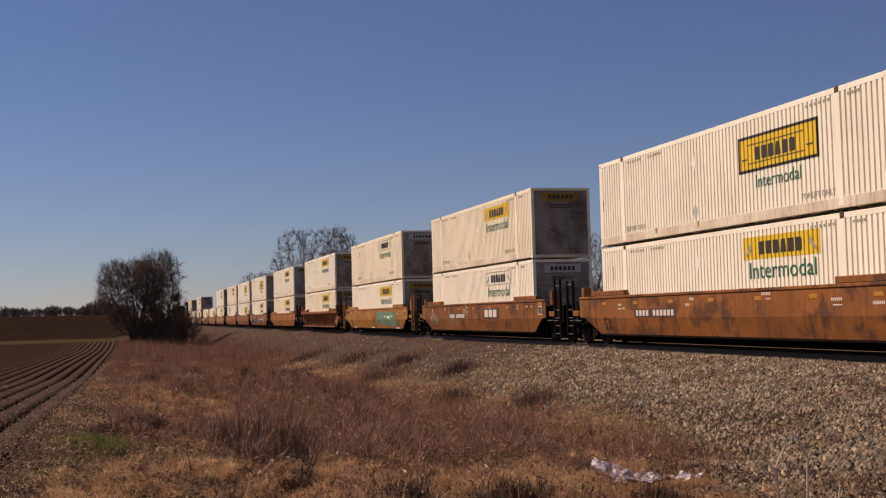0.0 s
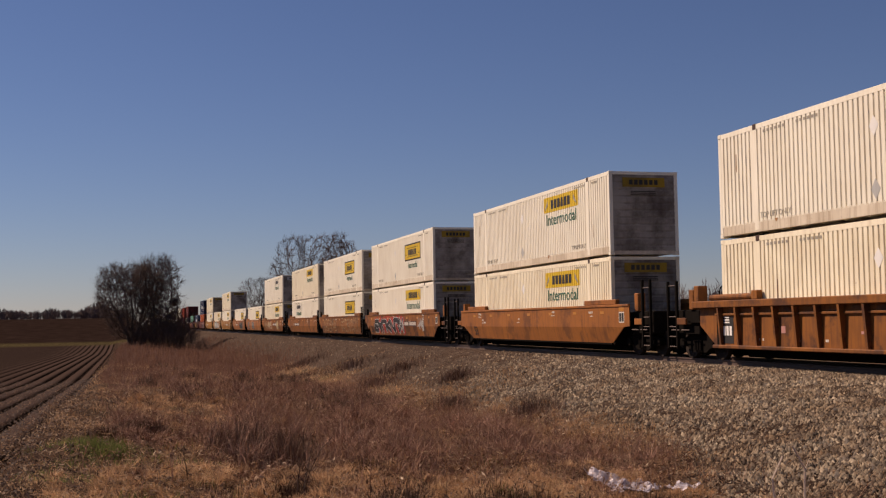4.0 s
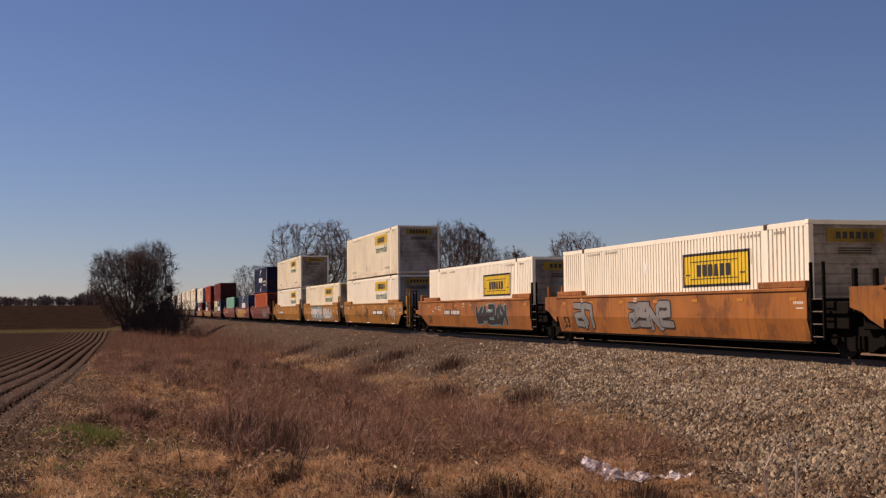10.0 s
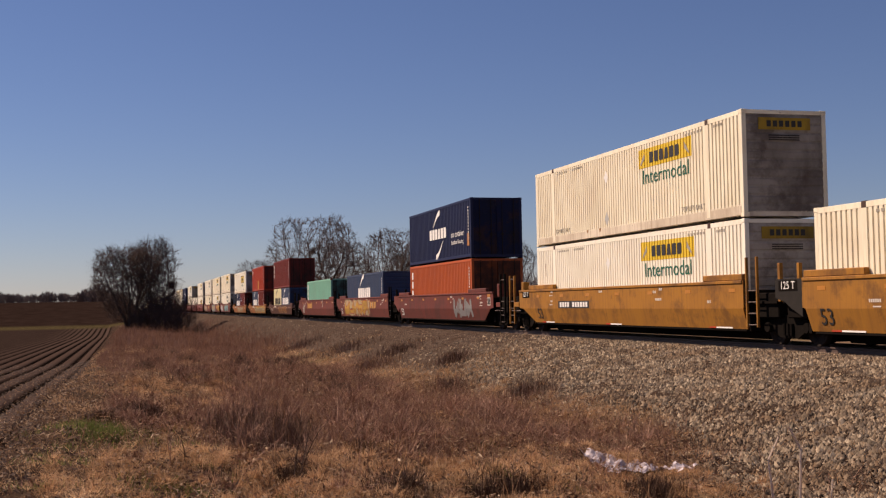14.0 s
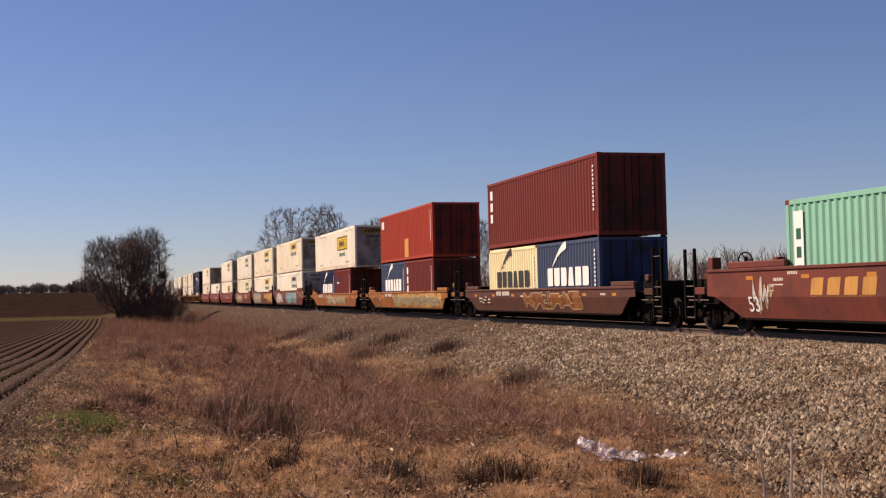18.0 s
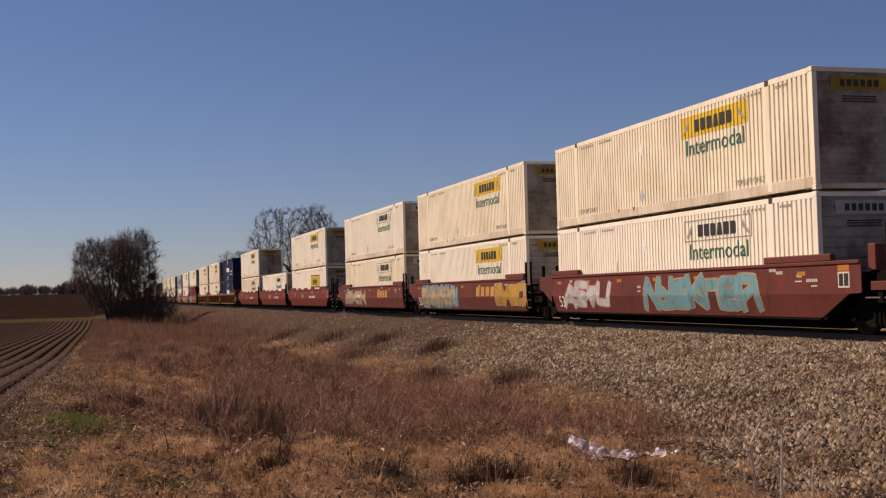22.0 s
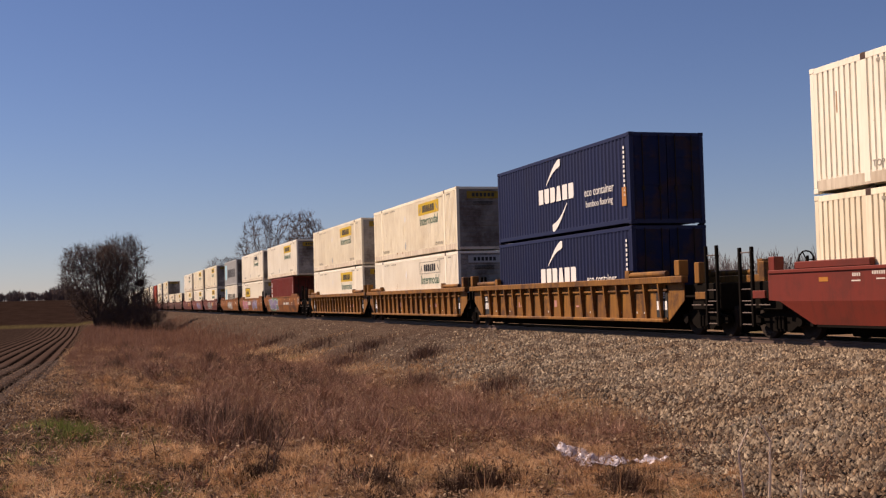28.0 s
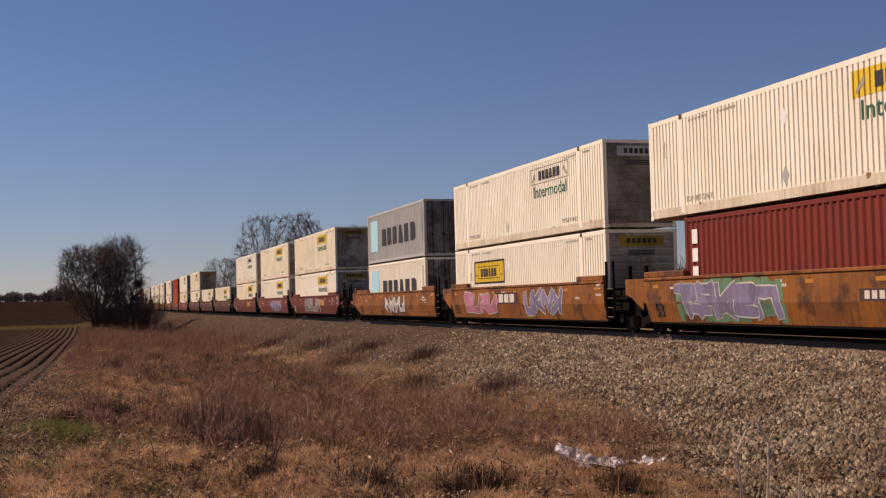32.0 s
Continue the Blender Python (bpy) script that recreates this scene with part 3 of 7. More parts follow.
def frame_parts(thing, length, h, material, cast=None, rail=0.19):
    y = length / 2
    p = Pieces()
    for s in (-1, 1):
        p.box(s * HALF_W - 0.0 if s < 0 else HALF_W - 0.09, -HALF_W + 0.09 if s < 0 else HALF_W, -y + 0.16, y - 0.16, 0.05, rail, 0.006)
    for yy in (-y, y - 0.12):
        p.box(-1.14, 1.14, yy + 0.012, yy + 0.108, 0.02, 0.16)
    for k in range(int(length / 0.9)):
        p.box(-1.2, 1.2, -y + 0.5 + k * 0.9, -y + 0.58 + k * 0.9, 0.03, 0.15)
    p.box(-1.2, 1.2, -y + 0.13, y - 0.13, 0.15, 0.17)
    link("bottom_frame", p.mesh("bottom_frame", DIRTY_RAIL if rail > 0.3 else material), thing)
    p = Pieces()
    for s in (-1, 1):
        a, b = (-HALF_W - 0.004, -HALF_W + 0.07) if s < 0 else (HALF_W - 0.07, HALF_W + 0.004)
        p.box(a, b, -y + 0.14, y - 0.14, h - 0.13 if rail < 0.3 else h - 0.15, h - 0.012, 0.006)
    for yy in (-y, y - 0.1):
        p.box(-1.14, 1.14, yy + 0.005, yy + 0.09, h - 0.12, h - 0.012)
    link("top_rail", p.mesh("top_rail", material), thing)
    roof = Pieces().box(-1.23, 1.23, -y + 0.1, y - 0.1, h - 0.05, h - 0.02)
    link("roof", roof.mesh("roof", material), thing)
    for sx in (-1, 1):
        for sy in (-1, 1):
            p = Pieces()
            a, b = sorted((sx * (HALF_W + 0.002), sx * (HALF_W - 0.13)))
            c, d = sorted((sy * y, sy * (y - 0.15)))
            p.box(a, b, c, d, 0.12, h - 0.12, 0.012)
            post = link("corner_post", p.mesh("corner_post", material), thing)
            q = Pieces()
            a, b = sorted((sx * (HALF_W + 0.008), sx * (HALF_W - 0.16)))
            c, d = sorted((sy * (y + 0.005), sy * (y - 0.178)))
            key = (sx, sy, length, (cast or material).name)
            if key not in CASTINGS:
                CASTINGS[key] = q.box(a, b, c, d, 0, 0.118, 0.01).mesh("corner_casting", cast or material)
            link("corner_casting", CASTINGS[key], post)
            link("corner_casting", CASTINGS[key], post, at=pose(0, 0, h - 0.118))


RUST_AT = random.Random(91)
RUST_RUN = painted("rust_run", (0.34, 0.19, 0.08), (0.16, 0.07, 0.03), 0.8, 0.7, 0.1, 0.4)


def domestic(sign, words=True, paint=None, note=True, doors=False, flip=0.0):
    """A 53-foot domestic container, 16.15 m long; sign: bordered, strip, outline or none."""
    L, h, paint = 16.15, TALL, paint or WHITE
    thing = new("container")
    frame_parts(thing, L, h, paint, None, 0.34)
    spans = [(-8.0, -6.22), (-6.02, 6.02), (6.22, 8.0)]
    line = sum((wall_line(a, b, "grooved") for a, b in spans), [])
    link("side_wall", wall_mesh("side_wall", spans, 0.30, h - 0.1, "grooved", paint), thing)
    link("side_wall", wall_mesh("side_wall", spans, 0.30, h - 0.1, "grooved", paint, turn=-1), thing)
    for yy in (-6.12, 6.12):
        for s in (-1, 1):
            a, b = sorted((s * (HALF_W + 0.003), s * (HALF_W - 0.1)))
            post = link("lifting_post", Pieces().box(a, b, yy - 0.105, yy + 0.105, 0.1, h - 0.09, 0.008).mesh("lifting_post", paint), thing)
            a, b = sorted((s * (HALF_W + 0.012), s * (HALF_W - 0.17)))
            link("lifting_socket", Pieces().box(a, b, yy - 0.09, yy + 0.09, h - 0.15, h + 0.003, 0.01).mesh("lifting_socket", STEEL_WORN), post, "dark steel lifting socket")
    end_parts(thing, L, h, paint, doors)
    # placard diamonds
    for z in (0.62, 2.05):
        d = Pieces().plate([(-HALF_W - 0.006, 1.05 + 0.17 * a, z + 0.24 * b) for a, b in ((0, -1), (1, 0), (0, 1), (-1, 0))])
        link("placard_holder", d.mesh("placard_holder", GREY if z < 1 else LETTER_WHITE), thing)
    top = 2.62
    if sign == "bordered":
        link("sign_border", sign_sheet("sign_border", line, flip - 5.33, flip - 1.52, 1.38, 2.36, INK, 0.004), thing, "black border of the sign")
        s = link("sign_panel", sign_sheet("sign_panel", line, flip - 5.23, flip - 1.62, 1.46, 2.28, SIGN_YELLOW, 0.008), thing, "yellow sign panel with dark brand blocks")
        brand(s, flip - 4.35, flip - 2.35, 1.68, 2.02, 6, INK, 0.010)
        q = Pieces()
        for z in (1.60, 2.10):
            q.box(-HALF_W - 0.013, -HALF_W - 0.009, flip - 4.7, flip - 2.0, z, z + 0.025)
        for yy in (flip - 4.95, flip - 1.85):
            q.box(-HALF_W - 0.013, -HALF_W - 0.009, yy - 0.13, yy + 0.13, 1.72, 1.76)
        link("emblem_outline", q.mesh("emblem_outline", INK), s)
        if words:
            link("lettering", lettering("Intermodal", 0.36, SIGN_GREEN), thing, "green lettering", pose(-HALF_W - 0.009, flip - 3.45, 1.09))
    elif sign in ("strip", "outline"):
        if sign == "strip":
            s = link("sign_panel", sign_sheet("sign_panel", line, flip - 5.20, flip - 1.60, 2.02, 2.62, SIGN_YELLOW, 0.006), thing, "yellow sign strip with dark brand blocks")
        else:
            q = Pieces()
            x = -HALF_W - 0.010
            for a, b, c, d in ((-5.20, -1.60, 2.02, 2.05), (-5.20, -1.60, 2.59, 2.62), (-5.20, -5.17, 2.05, 2.59), (-1.63, -1.60, 2.05, 2.59)):
                q.box(x, x + 0.004, flip + a, flip + b, c, d)
            s = link("sign_outline", q.mesh("sign_outline", FADED_INK), thing, "faded outline of a removed sign")
        brand(s, flip - 4.45, flip - 2.35, 2.14, 2.48, 6, INK, 0.010)
        for a, b in ((flip - 4.75, flip - 5.05), (flip - 2.05, flip - 1.75)):
            q = Pieces().plate([(-HALF_W - 0.013, a, 2.50), (-HALF_W - 0.013, a, 2.30), (-HALF_W - 0.013, b, 2.10), (-HALF_W - 0.013, b, 2.18)])
            link("emblem_stroke", q.mesh("emblem_stroke", FADED_INK), s)
        if words:
            link("lettering", INTERMODAL, thing, "green lettering", pose(-HALF_W - 0.009, flip - 3.45, 1.70))
    if note:
        for yy in (-5.2, 5.2):
            tagged(link("notice", LIFT_NOTE, thing, "small faded lettering", pose(-HALF_W - 0.008, yy, 0.47)), kind="stuff")
    q = Pieces()
    for yy, w in ((-5.3, 1.1), (5.2, 1.1), (3.7, 1.0), (-6.75, 0.5)):
        for k in range(6):
            q.box(-HALF_W - 0.009, -HALF_W - 0.006, yy - w / 2 + k * w / 6, yy - w / 2 + (k + 0.6) * w / 6, top + 0.02, top + 0.09)
    tagged(link("side_marking", q.mesh("side_marking", FADED_INK), thing, "unreadable stencilled marks"), kind="stuff")
    # rust runs below the posts and along the bottom rail
    for k in range(4):
        yy = RUST_AT.uniform(-7.9, 7.9)
        top_z, tall = (RUST_AT.uniform(0.9, 2.5), RUST_AT.uniform(0.15, 0.6)) if k < 2 else (0.34, RUST_AT.uniform(0.05, 0.22))
        w = RUST_AT.uniform(0.012, 0.03) if k < 2 else RUST_AT.uniform(0.03, 0.10)
        me = sign_sheet("rust_run", line, yy - w, yy + w, top_z - tall, top_z, RUST_RUN, 0.003) if k < 2 else Pieces().prism([(yy - w, 0.34), (yy + w, 0.34), (yy + w * 0.5, 0.34 - tall), (yy - w * 0.4, 0.34 - tall * 0.8)], -HALF_W - 0.004, -HALF_W - 0.001).mesh("rust_run", RUST_RUN)
        link("rust_run", me, thing, "thin run of rust")
    # end sign
    q = Pieces().box(-0.8, 0.8, -L / 2 - 0.012, -L / 2 - 0.002, h - 0.55, h - 0.22)
    e = link("end_sign", q.mesh("end_sign", END_SIGN if sign in ("bordered", "strip") else GREY), thing, "sign on the end wall")
    q = Pieces()
    for k in range(6):
        q.box(-0.55 + k * 0.19, -0.42 + k * 0.19, -L / 2 - 0.017, -L / 2 - 0.013, h - 0.47, h - 0.30)
    for k in range(3):
        q.box(-0.5, 0.45, -L / 2 - 0.017, -L / 2 - 0.013, h - 0.72 - 0.06 * k, h - 0.69 - 0.06 * k)
    tagged(link("end_marking", q.mesh("end_marking", INK), e), kind="stuff")
    return thing


def crescent(name, y, z, size, material, flip=1):
    """A swept brush-stroke emblem, thick at one end."""
    p = Pieces()
    x = -HALF_W - 0.009
    n = 8
    pts_a, pts_b = [], []
    for i in range(n + 1):
        k = i / n
        cy, cz = y + size * (0.55 - 1.1 * k) * flip, z + size * 0.62 * math.sin(k * 1.5) * flip - size * 0.3 * flip
        w = size * 0.16 * (0.12 + k) * (1.0 if k < 0.9 else 0.7)
        pts_a.append((x, cy, cz + w * 0.5))
        pts_b.append((x, cy, cz - w))
    for i in range(n):
        p.plate([pts_a[i], pts_a[i + 1], pts_b[i + 1], pts_b[i]])
    return p.mesh(name, material)


def box_iso(feet, h, paint, mark, doors=True, cast=None):
    """A 20- or 40-foot corrugated shipping container with its line's plain marks."""
    L = 12.19 if feet == 40 else 6.06
    y = L / 2
    thing = new("container")
    frame_parts(thing, L, h, paint, cast)
    spans = [(-y + 0.16, y - 0.16)]
    link("side_wall", wall_mesh("side_wall", spans, 0.15, h - 0.1, "waved", paint), thing)
    link("side_wall", wall_mesh("side_wall", spans, 0.15, h - 0.1, "waved", paint, turn=-1), thing)
    end_parts(thing, L, h, paint, doors)
    x = -HALF_W - 0.009
    bars = Pieces()
    for k in range(11):
        bars.box(x, x + 0.004, -y + 0.36, -y + 0.46, h - 0.5 - k * 0.15, h - 0.41 - k * 0.15)
    if mark == "swoosh40":
        brand(thing, -1.75, 1.62, h - 1.68, h - 1.14, 6, LETTER_WHITE)
        link("emblem", crescent("emblem", 0.15, h - 0.66, 1.25, LETTER_WHITE), thing, "white brush-stroke emblem")
        link("emblem", crescent("emblem", -0.4, h - 2.18, 1.25, LETTER_WHITE, -1), thing, "white brush-stroke emblem")
        link("lettering", ECO_WORDS, thing, "white lettering", pose(-HALF_W - 0.009, -3.75, h - 1.62))
        link("lettering", BAMBOO_WORDS, thing, "thin white lettering", pose(-HALF_W - 0.009, -3.75, h - 2.02))
        link("reflective_patch", Pieces().box(x, x + 0.004, -y + 0.3, -y + 0.6, h - 2.3, h - 1.7).mesh("reflective_patch", REFLECTOR), thing)
    elif mark in ("swoosh20", "swoosh20dark"):
        ink = LETTER_WHITE if mark == "swoosh20" else INK
        brand(thing, -2.15, 2.0, h - 1.66, h - 0.98, 6, ink)
        link("emblem", crescent("emblem", 0.7, h - 0.52, 1.3, ink), thing, "brush-stroke emblem")
    elif mark == "side_word":
        link("brand_blocks", Pieces().box(x, x + 0.004, y - 0.72, y - 0.42, h - 0.75, h - 0.35).box(x, x + 0.004, y - 0.72, y - 0.42, h - 1.25, h - 0.88).box(x, x + 0.004, y - 0.72, y - 0.42, h - 1.75, h - 1.38).mesh("brand_blocks", LETTER_WHITE), thing, "white upright brand blocks")
    elif mark == "corner_square":
        link("brand_blocks", Pieces().box(x, x + 0.004, y - 1.0, y - 0.72, h - 0.8, h - 0.35).box(x, x + 0.004, y - 0.62, y - 0.38, h - 0.8, h - 0.35).mesh("brand_blocks", LETTER_WHITE), thing, "white brand blocks")
        link("rust_patch", Pieces().box(x, x + 0.003, -0.9, -0.05, 0.2, 1.25).mesh("rust_patch", BRAND_AMBER), thing, "patch of faded amber paint")
    elif mark == "plate":
        link("brand_plate", Pieces().box(x, x + 0.004, 1.1, 2.1, h - 1.2, h - 0.6).mesh("brand_plate", NAVY), thing, "navy and yellow brand plate")
        link("brand_blocks", Pieces().box(x - 0.004, x, 1.2, 1.9, h - 1.0, h - 0.9).mesh("brand_blocks", LETTER_WHITE), thing)
    elif mark == "star_word":
        brand(thing, -4.5, 2.8, h - 1.95, h - 1.0, 6, INK, gap=0.3)
        link("emblem", Pieces().box(x, x + 0.004, 3.6, 5.3, h - 2.2, h - 0.4).mesh("emblem", SKY_SQUARE), thing, "pale blue emblem square")
    elif mark == "pale_strip":
        link("brand_plate", Pieces().box(x, x + 0.004, y - 0.75, y - 0.35, 0.3, h - 0.3).mesh("brand_plate", LETTER_WHITE), thing, "white strip with green marks")
        q = Pieces()
        for k in range(4):
            q.box(x - 0.004, x, y - 0.65, y - 0.45, 0.55 + k * 0.45, 0.82 + k * 0.45)
        link("brand_blocks", q.mesh("brand_blocks", SIGN_GREEN), thing)
    if mark != "pale_strip":
        link("side_marking", bars.mesh("side_marking", FADED_INK if paint in (WHITE, GREY, CREAM, MINT) else LETTER_WHITE), thing, "stencilled code bars")["kind"] = "stuff"
    return thing


SKY_SQUARE = plain("pale_blue_emblem", (0.35, 0.62, 0.72), 0.5)

# ---- well cars ----
# A well unit's space: y along the train, z up from the rail head, seen side at -x.
SIDE = -1.47


def side_x(z, style):
    if style == "ribbed":
        return SIDE
    return SIDE + (0.0 if z > 0.95 else (0.95 - z) * 0.22)


def stroke(pts, w, lift):
    """A connected ribbon along (y, z) points, laid on the car's side."""
    rows, across = [], 5
    for i, (y, z) in enumerate(pts):
        a, b = pts[max(i - 1, 0)], pts[min(i + 1, len(pts) - 1)]
        d = Vector((b[0] - a[0], b[1] - a[1]))
        d = d.normalized() if d.length > 1e-6 else Vector((0, 1))
        k = w * (0.8 if i in (0, len(pts) - 1) else 1.0)
        e = 0.5 * w if i == len(pts) - 1 else -0.5 * w if i == 0 else 0
        for j in range(across):
            q = 1 - 2 * j / (across - 1)
            yy, zz = y - d.y * k * q + d.x * e, z + d.x * k * q + d.y * e
            zz = min(max(zz, 0.43), TOP_SPRAY[0])
            rows.append((side_x(zz, "") - lift - 0.00001 * i, yy, zz))
    return rows, [(i * across + j, (i + 1) * across + j, (i + 1) * across + j + 1, i * across + j + 1) for i in range(len(pts) - 1) for j in range(across - 1)]


TOP_SPRAY = [1.66]


def curve_through(pts, n=4):
    """A smooth line through points."""
    out = []
    for i in range(len(pts) - 1):
        p0, p1, p2, p3 = pts[max(i - 1, 0)], pts[i], pts[i + 1], pts[min(i + 2, len(pts) - 1)]
        for k in range(n):
            t = k / n
            out.append(tuple(0.5 * (2 * b + (c - a) * t + (2 * a - 5 * b + 4 * c - d) * t * t + (3 * b - a - 3 * c + d) * t ** 3) for a, b, c, d in zip(p0, p1, p2, p3)))
    return out + [pts[-1]]


# bars of letter-like shapes in a unit square
SHAPES = [
    [(0.16, 0, 0.16, 1), (0.12, 0.9, 0.8, 0.9), (0.8, 0.95, 0.76, 0.5), (0.2, 0.5, 0.8, 0.5), (0.45, 0.5, 0.95, 0.02)],
    [(0.16, 0, 0.16, 1), (0.1, 0.9, 0.92, 0.92), (0.16, 0.52, 0.75, 0.5), (0.1, 0.1, 0.95, 0.08)],
    [(0.14, 0, 0.14, 1), (0.14, 0.95, 0.84, 0.06), (0.86, 0, 0.86, 1)],
    [(0.9, 0.9, 0.15, 0.92), (0.16, 0.95, 0.2, 0.5), (0.18, 0.54, 0.82, 0.48), (0.84, 0.52, 0.82, 0.05), (0.85, 0.1, 0.06, 0.08)],
    [(0.14, 1, 0.16, 0.05), (0.12, 0.1, 0.86, 0.1), (0.86, 0.05, 0.86, 1)],
    [(0.16, 0, 0.16, 1), (0.2, 0.45, 0.88, 1), (0.34, 0.55, 0.95, 0)],
    [(0.06, 0, 0.46, 1), (0.44, 1, 0.92, 0), (0.25, 0.36, 0.75, 0.34)],
]


def laid_bar(verts, faces, p, q, w, lift):
    """One bar from p to q on the car's side, added to a mesh under way."""
    n = 7
    rows, cells = stroke([(p[0] + (q[0] - p[0]) * k / n, p[1] + (q[1] - p[1]) * k / n) for k in range(n + 1)], w, lift)
    o = len(verts)
    verts += rows
    faces += [tuple(o + k for k in c) for c in cells]


def graffiti(car, y0, y1, z0, z1, fill, line, seed, count, cloud=None):
    """Sprayed block shapes, each a part with its own outline, following the car's side."""
    r = random.Random(seed)
    if fill is None:
        for i in range(count):
            a, b = y1 - (y1 - y0) * (i + 0.08) / count, y1 - (y1 - y0) * (i + 0.92) / count
            turns = [(a + (b - a) * k / 8 + r.gauss(0, 0.06), z0 + (z1 - z0) * ((0.25 if k % 2 else 0.72) + r.uniform(-0.2, 0.2))) for k in range(9)]
            v, f = stroke(curve_through(turns, 6), 0.024, 0.01)
            link("sprayed_scribble", mesh_from("sprayed_scribble", v, f, line), car, "thin sprayed scribble")
        return
    step = (y1 - y0) / count
    if cloud:
        v, f = [], []
        for k in range(int((y1 - y0) / 0.28) + 2):
            y = y0 - 0.25 + 0.28 * k
            laid_bar(v, f, (y, z0 + r.uniform(0, 0.3)), (y + r.uniform(-0.2, 0.2), z1 - r.uniform(0, 0.25)), r.uniform(0.13, 0.24), 0.004 + 0.0001 * (k % 4))
        link("sprayed_cloud", mesh_from("sprayed_cloud", v, f, cloud), car, "sprayed cloud of colour")
    last = -1
    for i in range(count):
        a = y1 - (i - 0.06) * step
        wide = step * 1.2
        pick = r.randrange(len(SHAPES))
        pick = (pick + 1) % len(SHAPES) if pick == last else pick
        last = pick
        lean, sag, tall, mirror, upside = r.uniform(-0.22, 0.22), r.uniform(0, 0.14), r.uniform(0.82, 1.0), r.random() < 0.6, r.random() < 0.5
        w = min(wide, 1.0 * (z1 - z0)) * r.uniform(0.10, 0.135)
        bars = []
        for x0, h0, x1, h1 in SHAPES[pick] + [(r.uniform(0.2, 0.9), r.uniform(0.1, 0.9), r.uniform(0.6, 1.35), r.uniform(0.0, 1.0))]:
            x0, x1 = (1 - x0, 1 - x1) if mirror else (x0, x1)
            h0, h1 = (1 - h0, 1 - h1) if upside else (h0, h1)
            ends = [(a - wide * (x + lean * (h - 0.5) + r.gauss(0, 0.02)), z0 + w + (z1 - z0 - 2 * w) * (sag + (tall - sag) * h + r.gauss(0, 0.02))) for x, h in ((x0, h0), (x1, h1))]
            bars.append(ends)
        layer = 0.0028 * (i % 2)
        v, f = [], []
        for k, (p, q) in enumerate(bars):
            laid_bar(v, f, p, q, w + 0.045, 0.007 + layer + 0.0001 * k)
        g = link("sprayed_letter", mesh_from("sprayed_letter", v, f, line), car, "outlined sprayed letter shape")
        v, f = [], []
        for k, (p, q) in enumerate(bars):
            laid_bar(v, f, p, q, w, 0.0098 + layer + 0.0001 * k)
        link("letter_fill", mesh_from("letter_fill", v, f, fill), g)


def truck_meshes():
    frame_, wheel = Pieces(), Pieces()
    for s in (-1, 1):
        x0, x1 = sorted((s * 0.92, s * 1.06))
        out = [(-1.22, 0.36), (-1.22, 0.58), (-0.75, 0.66), (-0.35, 0.78), (0.35, 0.78), (0.75, 0.66), (1.22, 0.58), (1.22, 0.36), (0.72, 0.36), (0.42, 0.20), (-0.42, 0.20), (-0.72, 0.36)]
        frame_.prism(out, x0, x1)
        for yy in (-0.89, 0.89):
            c0, c1 = sorted((s * 1.06, s * 1.16))
            frame_.tube((c0, yy, 0.457), (c1, yy, 0.457), 0.13, 10)
        for yy in (-0.16, 0, 0.16):
            frame_.tube((s * 1.08, yy, 0.26), (s * 1.08, yy, 0.56), 0.06, 8)
    frame_.box(-1.0, 1.0, -0.2, 0.2, 0.3, 0.78)
    frame_.box(-0.62, 0.62, -1.5, 1.5, 0.56, 0.79)
    frame_.box(-0.60, 0.60, -1.3, -1.2, 0.12, 0.56)
    frame_.box(-0.60, 0.60, 1.2, 1.3, 0.12, 0.56)
    frame_.box(-0.60, 0.60, -0.35, 0.35, 0.14, 0.3)
    for s in (-1, 1):
        c = s * 0.755
        wheel.lathe((c, 0, 0.457), 0, [(-0.06 * s - 0.005, 0.10), (-0.06, 0.30), (-0.075, 0.36), (-0.07, 0.457 + (0.025 if s > 0 else 0)), (0.06, 0.457 + (0.025 if s < 0 else 0)), (0.065, 0.36), (0.05, 0.30), (0.06, 0.10)], 22)
    wheel.tube((-1.05, 0, 0.457), (1.05, 0, 0.457), 0.085, 10)
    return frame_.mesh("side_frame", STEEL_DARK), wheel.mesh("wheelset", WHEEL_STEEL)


TRUCK_FRAME, WHEELSET = truck_meshes()
TEXT_53 = lettering("53", 0.42, INK, "number")
TEXT_53_WHITE = lettering("53", 0.42, LETTER_WHITE, "number")
TEXT_125 = lettering("125 T", 0.2, LETTER_WHITE, "tonnage")


LOCK = Pieces().box(-0.08, 0.08, -0.1, 0.1, 0, STACK_GAP - 0.004, 0.006).mesh("container_lock", STEEL_DARK)
RUNG = Pieces().tube((0, -0.285, 0), (0, 0.285, 0), 0.016, 6).mesh("ladder_rung", WORN_RUNG)


def add_truck(thing, y):
    t = link("truck", TRUCK_FRAME, thing, "grimy black truck with coil springs", pose(0, y, 0))
    for d in (-0.89, 0.89):
        link("wheelset", WHEELSET, t, at=pose(0, d, 0))


